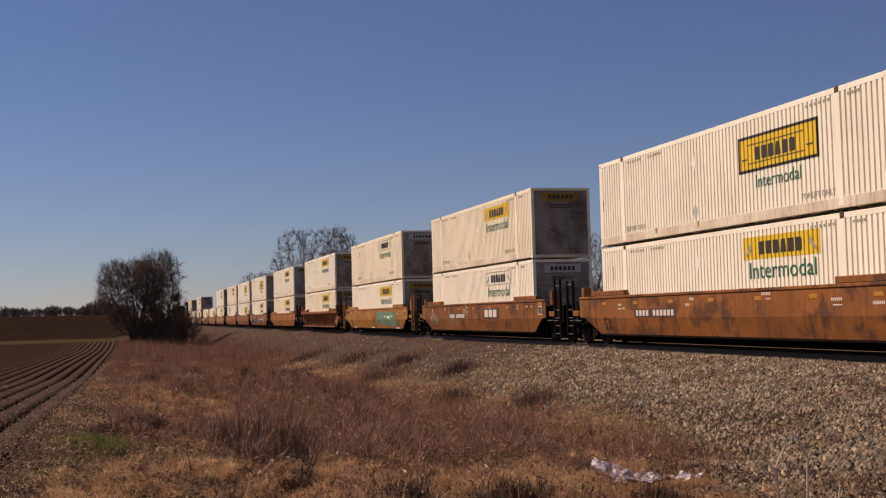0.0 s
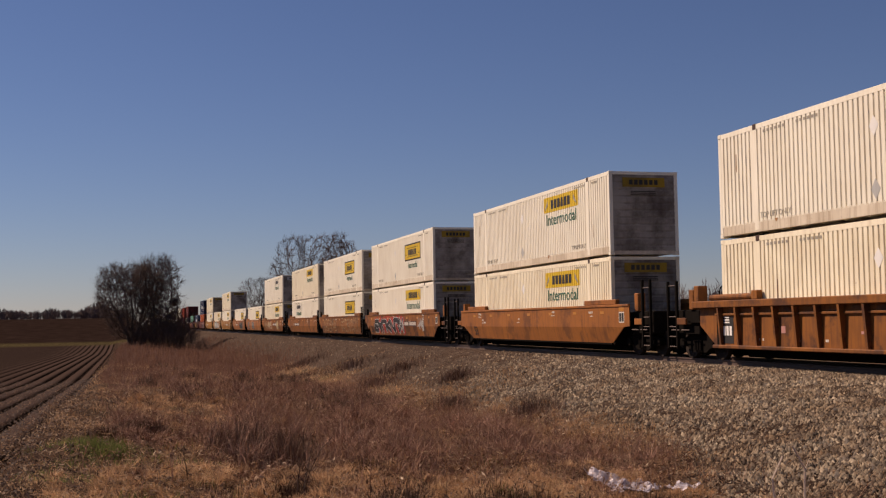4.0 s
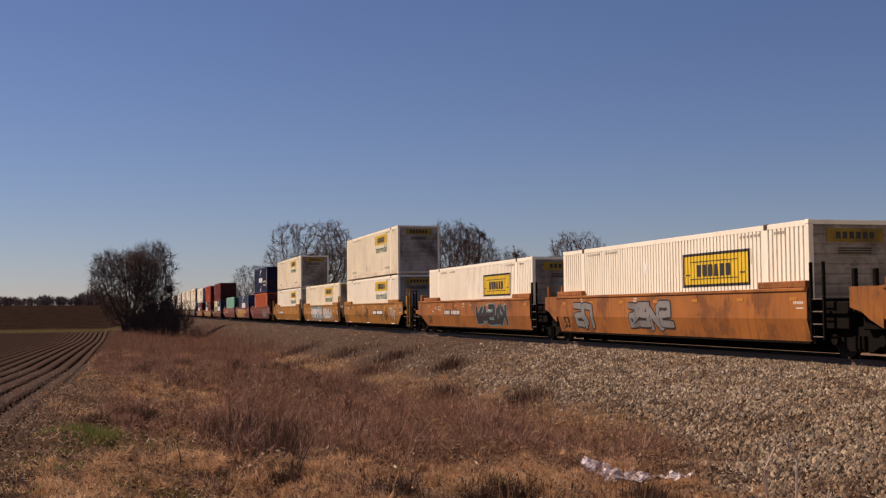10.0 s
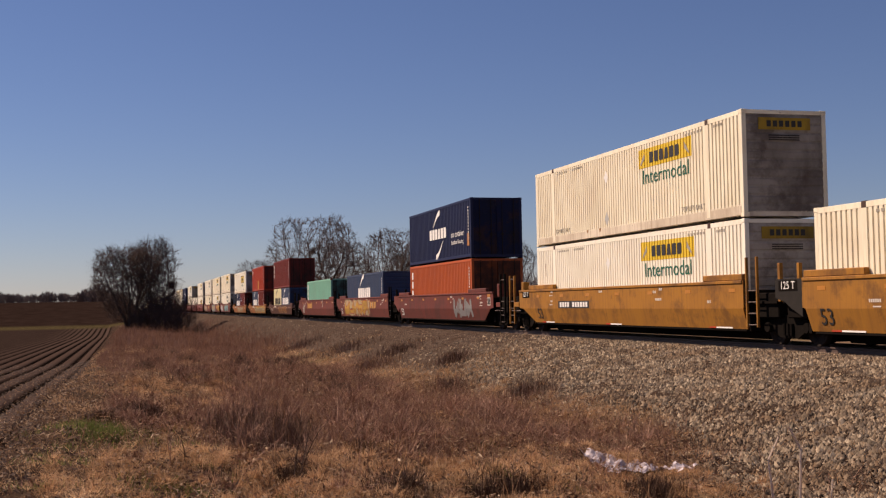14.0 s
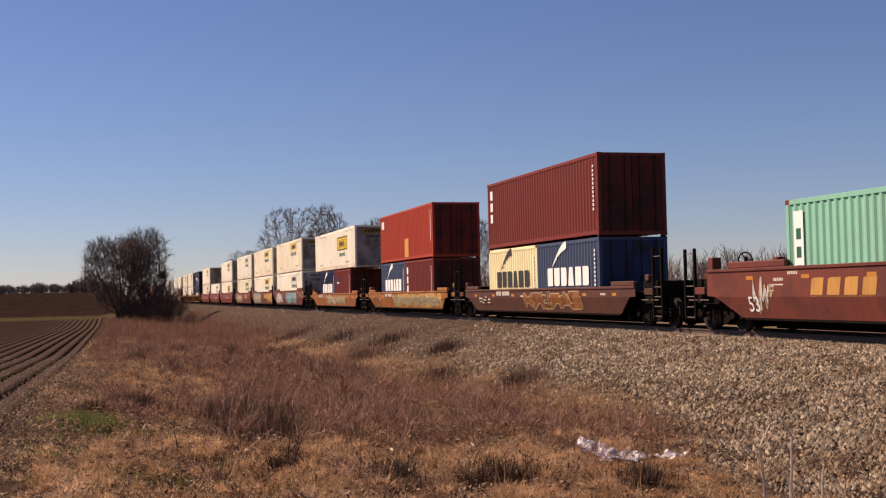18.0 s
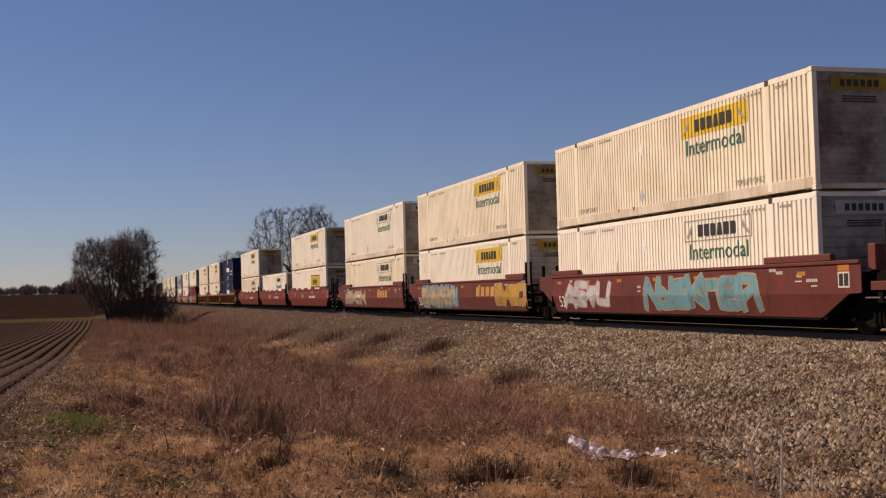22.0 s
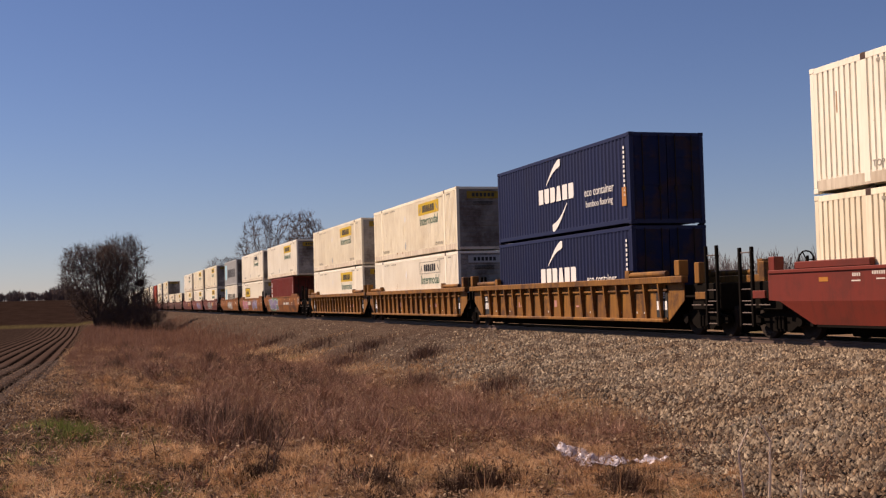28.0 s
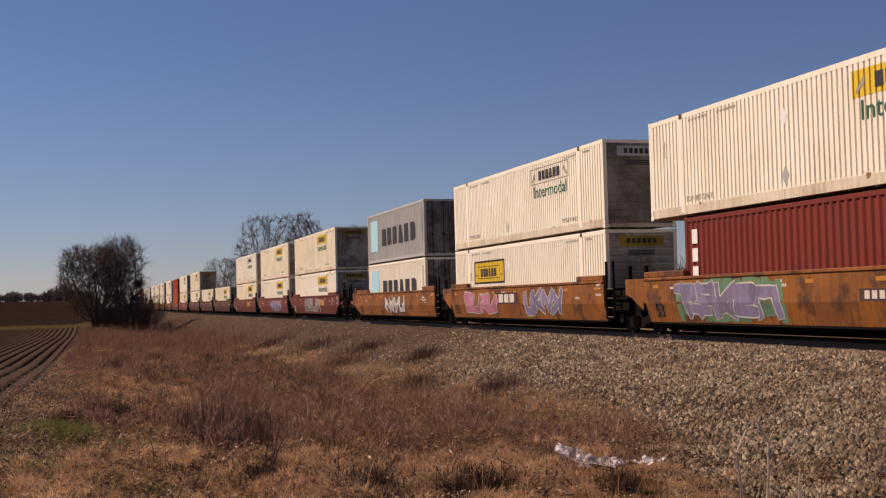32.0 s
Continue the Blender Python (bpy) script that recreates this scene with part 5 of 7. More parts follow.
# place, kind of well, paint, load from the floor up, number panel, sprayed pieces (from, to, count, fill, line)
UNITS = [
    (-225.5, "smooth", "brown", "S B", 3.7, []),
    (-202.2, "smooth", "brown", "O S", 2.9, [(2.6, 4.4, 1, None, "tan"), (6.4, 8.0, 1, None, "white")]),
    (-178.8, "smooth", "yellow", "S Od", -4.5, [(-6.5, -1.0, 4, "green", "grey")]),
    (-155.5, "ribbed", "brown", "S S", 0, []),
    (-131.7, "smooth", "orange", "S S", 0, []),
    (-107.9, "smooth", "brown", "S B", -3.3, [(-1.5, 6.6, 7, "black", "white", "red"), (-6.6, -5.2, 2, None, "white"), (-1.8, -0.6, 2, None, "white")]),
    (-88.3, "smooth", "brown", "Bn B", 0, [(1.8, 7.2, 7, "brown", "tan"), (-7.2, -0.8, 8, "brown", "tan")]),
    (-69.1, "smooth", "brown", "Of S", 3.7, []),
    (-45.65, "smooth", "brown", "S O", -2.4, [(0.3, 3.9, 3, "tan", "red"), (-5.6, -3.9, 2, "tan", "amber"), (4.6, 6.6, 2, None, "tan")]),
    (-26.15, "smooth", "orange", "Bn", 0, [(-1.0, 2.0, 4, "grey", "black"), (5.0, 6.6, 2, "grey", "black")]),
    (-6.6, "smooth", "orange", "Bn", 3.2, [(-5.2, -0.9, 5, "black", "teal")]),
    (16.83, "smooth", "yellow", "S S", -3.05, [(2.4, 4.2, 1, None, "black"), (-0.2, 1.5, 1, None, "black"), (-6.0, -4.9, 1, None, "black"), (-8.0, -6.7, 2, None, "white")]),
    (36.07, "smooth", "yellow", "Sd", 0, [(-1.0, 4.0, 5, "white", "black", "teal"), (-5.8, -1.8, 3, "white", "grey")]),
    (55.45, "smooth", "yellow", "S S", 3.9, []),
    (78.7, "smooth", "maroon", "orange navy", 0, [(-6.5, -3.5, 3, "grey", "maroon")]),
    (98.2, "smooth", "maroon", "blue", 0, [(-2.0, 6.3, 5, "amber", "red", "tan")]),
    (117.4, "smooth", "maroon", "mint", 0, [(6.6, 7.6, 1, None, "white"), (6.4, 7.4, 1, None, "tan")]),
    (141.1, "short", "dark", "cream20/blue20 brick", 3.8, [(-4.6, 1.2, 6, "brown", "tan")]),
    (162.6, "short", "orange", "blue20/brick20 red", 3.6, [(-7.6, 2.3, 6, "khaki", "tan", "amber")]),
    (184.6, "short", "orange", "navy20/plate20 B", 5.2, [(-4.6, 2.6, 6, "tan", "grey")]),
    (208.3, "smooth", "maroon", "O S", 0, [(3.4, 7.2, 4, "white", "pink"), (-5.6, 0.8, 7, "teal", "tan", "maroon")]),
    (227.8, "smooth", "maroon", "S S", 0, [(1.3, 7.0, 7, "tan", "grey", "teal"), (-8.3, -4.6, 4, "amber", "tan")]),
    (247.15, "smooth", "maroon", "O O", 3.95, [(1.4, 6.8, 4, "tan", "grey")]),
    (270.67, "smooth", "red", "Bn S", -2.75, []),
    (290.3, "smooth", "red", "O", -2.75, []),
    (309.52, "smooth", "red", "O S", -2.75, []),
    (333.2, "ribbed", "ochre", "navy navy", 0, []),
    (353.0, "ribbed", "ochre", "O S", 0, []),
    (372.5, "ribbed", "ochre", "S S", 0, []),
    (396.1, "smooth", "brown", "brick S", -3.3, [(1.4, 6.2, 5, "violet", "white", "green")]),
    (415.5, "smooth", "brown", "Bf O", 0, [(2.3, 6.3, 4, "pink", "white"), (-4.6, -1.0, 4, "violet", "white")]),
    (434.7, "smooth", "brown", "pale grey", 0, [(-2.5, 1.5, 4, "white", "black")]),
    (458.6, "smooth", "maroon", "S S", 0, [(-3.0, 3.0, 4, "grey", "white")]),
    (478.1, "smooth", "maroon", "S S", 0, [(-5.0, 1.0, 4, "violet", "grey")]),
    (497.6, "smooth", "maroon", "S O", 0, []),
    (520.6, "smooth", "dark", "S", 0, []),
    (540.0, "smooth", "dark", "O", 0, []),
    (559.5, "smooth", "dark", "S S", 0, []),
] + [(583.0 + 62.3 * (k // 3) + 19.45 * (k % 3), "smooth", ("maroon", "brown", "yellow", "brown", "maroon")[k // 3], ("S S", "O S", "S B", "S S", "S O", "orange red", "S S")[(k * 5) % 7], 0, []) for k in range(14)]
SPRAY["maroon"], SPRAY["brown"] = WELL["maroon"], WELL["brown"]


def build_train():
    kits = {}
    for i, (place, kind, paint, load, digits, tags) in enumerate(UNITS):
        gap_front = place - UNITS[i - 1][0] if i else 99
        gap_rear = UNITS[i + 1][0] - place if i + 1 < len(UNITS) else 99
        front = "coupler" if gap_front > 21 else "shared"
        rear = "coupler" if gap_rear > 21 else "joint"
        key = (kind, paint, front, rear, digits, i if tags else -1 - i % 2)
        if key in kits:
            car = copy_thing(kits[key], Matrix())
        else:
            kits[key] = car = well_unit(kind, paint, front, rear, digits, i, 0 if place in (208.3, 78.7) else 3.7 if place == 117.4 else -3.2, {-202.2: -2.7, 415.5: 0.95}.get(place))
        word = {"smooth": "smooth-sided", "ribbed": "ribbed", "short": "low-sided"}[kind]
        hue = {"brown": "rusty brown-orange", "orange": "worn orange", "yellow": "dirty yellow", "ochre": "dirty ochre", "maroon": "dull maroon", "red": "clean dark red", "dark": "dark brown"}[paint]
        tagged(car, f"{hue} {word} well car {'with stacked containers' if ' ' in load else 'with one container'}" + (" and graffiti" if tags else ""), "well car", "well cars of the train")
        MOVERS.append((car, place, RAIL))
        for k, (a, b, n, fill, line, *cloud) in enumerate(tags):
            hi, lo = (1.58, 0.46) if kind != "short" else (1.20, 0.46)
            TOP_SPRAY[0] = hi + 0.06
            graffiti(car, a, b, lo, hi, SPRAY.get(fill), SPRAY[line], i * 7 + k, n, SPRAY[cloud[0]] if cloud else None)
        z = BASE
        if " " in load:
            reach = 6.0
            deck = BASE + (LOW if "/" in load else TALL if load.split()[0] not in BOXES else HIGH)
            for e in (-1, 1):
                for sx in (-1.18, 1.18):
                    link("container_lock", LOCK, car, "dark steel lock between the containers", pose(sx, e * reach, deck - RAIL + 0.002))
        for level in load.split():
            boxes = level.split("/")
            if len(boxes) == 2:
                container(boxes[0], place + 3.045, z)
                container(boxes[1], place - 3.045, z)
                z += LOW + STACK_GAP
            else:
                container(level, place + (0.2 if kind == "short" and level == "B" else 0), z)
                z += (HIGH if level in BOXES else TALL) + STACK_GAP


build_train()


# ---- trees ----
def tree_segments(seed, tall, wide, spread, limbs=8, stems=1, depth=4, twigs=5, low=0.2, curve=0.25, bole=0.55, thin=0.016, pieces=0):
    """Tapered pieces (p0, p1, r0, r1, level) of a bare tree, fitted to a height and a crown width."""
    r = random.Random(seed)
    out = []

    def shoot(p, d, length, rad, level):
        n = pieces or (5 if level < 2 else 4 if level < depth else 3)
        pts = [p]
        for i in range(n):
            c = curve if level < 3 else 0.2
            d = (d + Vector((r.gauss(0, c), r.gauss(0, c), r.gauss(0.05, c * 0.6))) * 0.5).normalized()
            p = p + d * (length / n)
            pts.append(p)
        for i in range(n):
            k0, k1 = 1 - 0.75 * i / n, 1 - 0.75 * (i + 1) / n
            out.append((pts[i], pts[i + 1], rad * k0, rad * k1, level))
        if level >= depth:
            return
        start = low if level == 0 else 0.2
        count = limbs if level == 0 else twigs + r.randint(-1, 1)
        for i in range(count):
            k = start + (0.99 - start) * (i + r.random() * 0.8) / count
            j = min(int(k * n), n - 1)
            q = pts[j].lerp(pts[j + 1], k * n - j)
            way = (pts[j + 1] - pts[j]).normalized()
            side = Vector((r.gauss(0, 1), r.gauss(0, 1), r.gauss(0, 0.5)))
            side = (side - way * side.dot(way)).normalized()
            lean = spread * r.uniform(0.65, 1.2)
            nd = (way * math.cos(lean) + side * math.sin(lean) + Vector((0, 0, 0.12))).normalized()
            grow = r.uniform(0.75, 1.15) if level == 0 else r.uniform(0.6, 0.88)
            shoot(q, nd, length * grow * (1.0 - 0.35 * k), max(rad * (1 - 0.7 * k) * 0.55, thin), level + 1)

    for s in range(stems):
        a = 2 * math.pi * s / max(stems, 1) + r.random()
        tilt = 0.0 if stems == 1 else r.uniform(0.08, 0.5)
        d = Vector((math.cos(a) * tilt, math.sin(a) * tilt, 1)).normalized()
        foot = Vector((math.cos(a), math.sin(a), 0)) * (0 if stems == 1 else r.uniform(0.2, 1.8))
        shoot(foot, d, tall * bole * r.uniform(0.85, 1.1), tall * (0.022 if stems == 1 else 0.011), 0)
    ends = np.array([tuple(s[1]) for s in out])
    kz = tall / np.quantile(ends[:, 2], 0.985)
    mid = np.median(ends[:, :2], 0)
    kx = wide / 2 / np.quantile(np.linalg.norm(ends[:, :2] - mid, axis=1), 0.95)

    def inside(p):
        return ((p.x - mid[0]) * kx * 2 / wide) ** 2 + ((p.y - mid[1]) * kx * 2 / wide) ** 2 + (max(p.z * kz / tall - 0.45, 0) / 0.6) ** 2 * 0.9 < 1.0 + 0.3 * r.random()
    out = [s for s in out if s[4] < 2 or inside(s[1])]

    def fit(p):
        return Vector(((p.x - mid[0] * 0.5) * kx, (p.y - mid[1] * 0.5) * kx, p.z * kz))
    return [(fit(a), fit(b), r0, r1, level) for a, b, r0, r1, level in out]


def grown_tree(seed, tall, wide, clear, count=1500, stems=1, step=0.32, reach=3.2, kill=0.55, twigs=5, lean=0.06, thick=1.0, vase=0.0, fine=0.012):
    """A bare tree whose limbs grow to fill a domed crown; returns tapered pieces as tree_segments does."""
    r = np.random.default_rng(seed)
    pts = []
    while len(pts) < count:
        p = r.uniform(-1, 1, 3)
        q = p[0] ** 2 + p[1] ** 2 + (p[2] if p[2] > 0 else p[2] * 0.95) ** 2
        bumpy = 0.92 + 0.22 * math.sin(3 * math.atan2(p[1], p[0]) + seed) + 0.16 * math.sin(5 * p[2] + 2 * seed) + 0.10 * math.sin(7 * p[0] + seed)
        if vase and math.hypot(p[0], p[1]) > 1 - vase + vase * min(1.0, (p[2] + 1) * 0.75):
            continue
        if 0.10 < q < bumpy and r.random() < 0.35 + 0.65 * q:
            pts.append((p[0] * wide / 2, p[1] * wide / 2, clear + (p[2] + 1) / 2 * (tall - clear)))
    pts = np.array(pts)
    pos, up, kids = [], [], []
    for k in range(stems):
        a = 2 * math.pi * (k + r.random() * 0.6) / stems
        d = Vector((math.cos(a), math.sin(a), 0)) * (0 if stems == 1 else float(r.uniform(0.1, 0.5)))
        p = Vector((0, 0, 0))
        last = -1
        for j in range(max(3, int((clear + (tall - clear) * 0.12) / step))):
            pos.append(tuple(p))
            up.append(last)
            last = len(pos) - 1
            p = p + (Vector((0, 0, 1)) + d * 0.7 + Vector([float(q) for q in r.normal(0, 1, 3)]) * lean).normalized() * step
    nodes = np.array(pos)
    near = np.full(len(pts), -1)
    dist = np.full(len(pts), 1e9)

    def meet(lo):
        for c in range(lo, len(nodes), 256):
            block = nodes[c:c + 256]
            d = np.linalg.norm(pts[:, None] - block[None], axis=2)
            k = d.argmin(1)
            best = d[np.arange(len(pts)), k]
            won = best < dist
            dist[won], near[won] = best[won], k[won] + c
    meet(0)
    for turn in range(150):
        if len(pts) == 0:
            break
        live = dist < (reach if turn > 12 else reach * 2.5)
        if not live.any():
            break
        pull = np.zeros_like(nodes)
        way = (pts[live] - nodes[near[live]]) / dist[live][:, None]
        np.add.at(pull, near[live], way)
        who = np.unique(near[live])
        d = pull[who]
        size = np.linalg.norm(d, axis=1)
        d = d / np.maximum(size, 1e-6)[:, None] + r.normal(0, 0.10, (len(who), 3)) + np.array([0, 0, 0.06])
        d /= np.linalg.norm(d, axis=1)[:, None]
        lo = len(nodes)
        nodes = np.concatenate([nodes, nodes[who] + d * step])
        up += [int(k) for k in who]
        meet(lo)
        left = dist > kill
        pts, near, dist = pts[left], near[left], dist[left]
        if len(nodes) > 11000:
            break
    n = len(nodes)
    load = np.zeros(n)
    tips = np.ones(n, bool)
    for k in range(n - 1, -1, -1):
        if tips[k]:
            load[k] = 1.0
        if up[k] >= 0:
            load[up[k]] += load[k]
            tips[up[k]] = False
    rad = [float(q) for q in thick * 0.0065 * np.maximum(load, 1) ** 0.6]
    out = []
    for k in range(n):
        if up[k] >= 0:
            big = load[up[k]]
            out.append((Vector(nodes[up[k]]), Vector(nodes[k]), min(rad[up[k]], rad[k] * 1.35), rad[k], 0 if big > 60 else 1 if big > 14 else 2))
            if load[k] <= 6:
                way = nodes[k] - nodes[up[k]]
                for _ in range(twigs if tips[k] else twigs // 2):
                    d = way / step * 0.9 + r.normal(0, 0.42, 3) + np.array([0, 0, 0.18])
                    d = d / np.linalg.norm(d) * r.uniform(0.4, 1.25)
                    mid = nodes[k] + d * 0.5
                    end = mid + (d * 0.5 + r.normal(0, 0.10, 3))
                    out.append((Vector(nodes[k].tolist()), Vector(mid.tolist()), fine, fine * 0.8, 3))
                    out.append((Vector(mid.tolist()), Vector(end.tolist()), fine * 0.8, fine * 0.4, 3))
    return out


def tubes(segs, thick=1.0):
    """Arrays for tapered tubes, six-sided when stout and three-sided when thin."""
    v, c, l = [], [], []
    n = 0
    for p0, p1, r0, r1, level in segs:
        k = 6 if level == 0 else 4 if level == 1 else 3
        d = (p1 - p0).normalized()
        a = d.orthogonal().normalized()
        b = d.cross(a)
        for p, q in ((p0, r0 * thick), (p1, r1 * thick)):
            for i in range(k):
                w = 2 * math.pi * i / k
                e = p + q * (math.cos(w) * a + math.sin(w) * b)
                v.append((e.x, e.y, e.z))
        for i in range(k):
            j = (i + 1) % k
            c += [n + i, n + j, n + k + j, n + k + i]
            l.append(4)
        n += 2 * k
    return np.array(v), np.array(c), np.array(l)


def tree_meshes(segs, thick=1.0):
    trunk = [s for s in segs if s[4] <= 1]
    crown = [s for s in segs if s[4] > 1]
    return soup("trunk", *tubes(trunk, thick), BARK), soup("crown", *tubes(crown, thick), TWIG)


def plant_tree(name, meshes, x, y, turn, size, label, group="", category="tree"):
    ob = new(name)
    ob.matrix_basis = Matrix.LocRotScale((x, y, float(height(x, y)) - 0.15), Euler((0, 0, radians(turn))), (size, size, size))
    link("trunk", meshes[0], ob)
    link("crown", meshes[1], ob, "bare twiggy crown")
    return tagged(ob, label, category, group)


def build_trees():
    oak = [tree_meshes(grown_tree(11, 18.5, 18.0, 3.5, 1700, twigs=6, kill=0.66, step=0.33, thick=2.6, vase=0.5, fine=0.021)), tree_meshes(grown_tree(14, 17.0, 15.0, 3.0, 1500, twigs=6, kill=0.66, step=0.33, thick=2.6, vase=0.5, fine=0.021))]
    elm = [tree_meshes(grown_tree(21, 19.0, 13.5, 4.0, 1300, twigs=6, kill=0.66, step=0.33, lean=0.1, thick=2.3, vase=0.55, fine=0.020)), tree_meshes(grown_tree(22, 20.0, 11.5, 4.5, 1200, twigs=6, kill=0.66, step=0.33, stems=2, thick=2.3, vase=0.55, fine=0.020))]
    label = "tall bare deciduous tree beyond the railway"
    for x, y, turn, k, size in [(31, 190, 0, 0, 1.0), (45, 194, 120, 1, 0.98), (38, 206, 200, 0, 0.84), (23, 204, 60, 1, 0.62), (52, 212, 300, 0, 0.72)]:
        plant_tree("tree", oak[k], x, y, turn, size, label + ", broad crown", "trees beyond the railway")
    for x, y, turn, k, size in [(55, 190, 30, 0, 1.0), (59, 197, 150, 1, 1.0), (50, 200, 210, 1, 0.82), (67, 194, 60, 1, 0.78), (78, 191, 100, 0, 0.92), (63, 205, 10, 0, 0.85)]:
        plant_tree("tree", elm[k], x, y, turn, size, label + ", upswept limbs", "trees beyond the railway")
    # two many-stemmed trees at the end of the ploughed field, and scrub at their foot
    broad = tree_meshes(grown_tree(5, 11.0, 9.8, 1.5, 3000, stems=5, step=0.27, reach=2.8, kill=0.38, twigs=10, lean=0.08, thick=1.6, vase=0.6, fine=0.013))
    plant_tree("tree", broad, 0.9, 150, 20, 1.0, "bare many-stemmed tree with a broad crown at the ploughed field's end", "trees at the field's end")
    slender = tree_meshes(grown_tree(8, 12.4, 6.2, 1.2, 1700, stems=3, step=0.27, reach=2.8, kill=0.40, twigs=10, lean=0.07, thick=1.6, vase=0.5, fine=0.013))
    plant_tree("tree", slender, 4.3, 151.5, 75, 1.0, "taller slender bare tree with upswept twigs at the field's end", "trees at the field's end")
    scrub = tree_meshes(tree_segments(6, 4.5, 5.5, 0.6, limbs=7, stems=8, depth=3, twigs=4, low=0.08, curve=0.3, thin=0.012), 1.0)
    for x, y, turn, size in [(5.6, 149, 0, 1.45), (7.0, 144, 90, 0.85), (4.2, 147, 180, 1.15), (8.5, 136, 30, 0.55), (2.0, 147, 60, 0.6), (6.3, 147, 210, 1.2), (3.2, 148, 130, 0.9), (5.0, 144, 300, 0.8)]:
        plant_tree("shrub", scrub, x, y, turn, size, "bare brown shrub beside the railway", "scrub by the tree", "shrub")


build_trees()


def woods(name, spots, label, seed, thick, material):
    """Far bare woods as one mass of small trees."""
    r = random.Random(seed)
    kinds = [tubes([(a, b, max(q, 0.05), max(w, 0.03), 2) for a, b, q, w, level in tree_segments(seed + k, 10.0, 8.0, 0.6, limbs=5, stems=2, depth=2, twigs=3, low=0.03, curve=0.3, bole=0.6, thin=0.05, pieces=2)], thick) for k in range(4)]
    vs, cs, ls, n = [], [], [], 0
    for x, y, size in spots:
        v, c, l = kinds[r.randrange(4)]
        a = r.uniform(0, 6.28)
        m = np.array([[math.cos(a), -math.sin(a), 0], [math.sin(a), math.cos(a), 0], [0, 0, 1]]) * size
        vs.append(v @ m.T + np.array([x, y, float(height(x, y)) - 0.2]))
        cs.append(c + n)
        ls.append(l)
        n += len(v)
    tagged(link(name, soup(name, np.concatenate(vs), np.concatenate(cs), np.concatenate(ls), material)), label, "woods", kind="stuff")


R = random.Random(77)
FAR_LINE = [(R.uniform(-240, 2), R.uniform(600, 650)) for _ in range(1050)]
woods("far_woods", [(x, y, (0.44 + 0.06 * math.sin(x * 0.31) + 0.04 * math.sin(x * 0.83)) * R.uniform(0.7, 1.2)) for x, y in FAR_LINE], "low line of bare woods across the far field", 31, 3.8, FAR_TWIG)
woods("far_woods", [(x, R.uniform(590, 630), (0.95 - 0.55 * abs(x + 11) / 13) * R.uniform(0.6, 1.05)) for x in [R.uniform(-24, 2) for _ in range(90)]], "taller clump of bare trees in the far woods", 32, 3.2, FAR_TWIG)
woods("far_woods", [(R.uniform(86, 260), R.uniform(235, 275), R.uniform(0.6, 1.4)) for _ in range(380)], "bare woods along the horizon beyond the railway", 51, 1.1, FAR_TWIG)
woods("far_woods", [(R.uniform(22, 90), R.uniform(215, 250), R.uniform(0.6, 0.95)) for _ in range(190)], "bare undergrowth below the tall trees", 61, 1.1, FAR_TWIG)


# ---- verge ----
STRAW = islands("straw_blades", [(0.662, 0.437, 0.244), (0.529, 0.325, 0.175), (0.411, 0.243, 0.131), (0.742, 0.524, 0.312), (0.265, 0.149, 0.087)], translucent=0.5)
DRY = islands("dry_grass_blades", [(0.514, 0.334, 0.181), (0.400, 0.242, 0.131), (0.286, 0.169, 0.088), (0.601, 0.418, 0.241), (0.201, 0.114, 0.068)], translucent=0.45)
BRUSH = islands("red_brown_weed_stalks", [(0.321, 0.171, 0.116), (0.213, 0.113, 0.082), (0.427, 0.249, 0.163), (0.152, 0.083, 0.062), (0.549, 0.354, 0.244)])
GREEN = islands("green_grass_blades", [(0.10, 0.15, 0.03), (0.16, 0.19, 0.05), (0.22, 0.20, 0.08), (0.07, 0.10, 0.025)], translucent=0.4)
STONE = islands("ballast_stone", [(0.131, 0.096, 0.068), (0.050, 0.037, 0.030), (0.413, 0.331, 0.231), (0.024, 0.019, 0.015), (0.206, 0.147, 0.094), (0.098, 0.085, 0.075), (0.294, 0.225, 0.150), (0.036, 0.029, 0.024)])


HAZE = islands("fine_brown_brush", [(0.232, 0.129, 0.092), (0.179, 0.097, 0.072), (0.286, 0.170, 0.117), (0.146, 0.083, 0.061)], translucent=0.35)
DARK_BRUSH = islands("dark_upright_stems", [(0.121, 0.067, 0.048), (0.196, 0.115, 0.078), (0.075, 0.041, 0.032), (0.437, 0.310, 0.218)])
LITTER = islands("leaf_litter", [(0.287, 0.178, 0.109), (0.127, 0.076, 0.051), (0.414, 0.282, 0.172), (0.071, 0.043, 0.031), (0.196, 0.115, 0.076), (0.644, 0.494, 0.333)], translucent=0.3)
DARK_WEED = islands("dark_weed", [(0.08, 0.045, 0.031), (0.13, 0.075, 0.05), (0.05, 0.03, 0.022), (0.22, 0.135, 0.085)])


def patches(x, y, size, seed):
    """Smooth noise from 0 to 1 over the ground."""
    g = np.random.default_rng(seed).random((64, 64))
    u, v = x / size, y / size
    i, j = np.floor(u).astype(int), np.floor(v).astype(int)
    fu, fv = u - i, v - j
    fu, fv = fu * fu * (3 - 2 * fu), fv * fv * (3 - 2 * fv)
    a = g[i % 64, j % 64] * (1 - fu) + g[(i + 1) % 64, j % 64] * fu
    b = g[i % 64, (j + 1) % 64] * (1 - fu) + g[(i + 1) % 64, (j + 1) % 64] * fu
    return a * (1 - fv) + b * fv


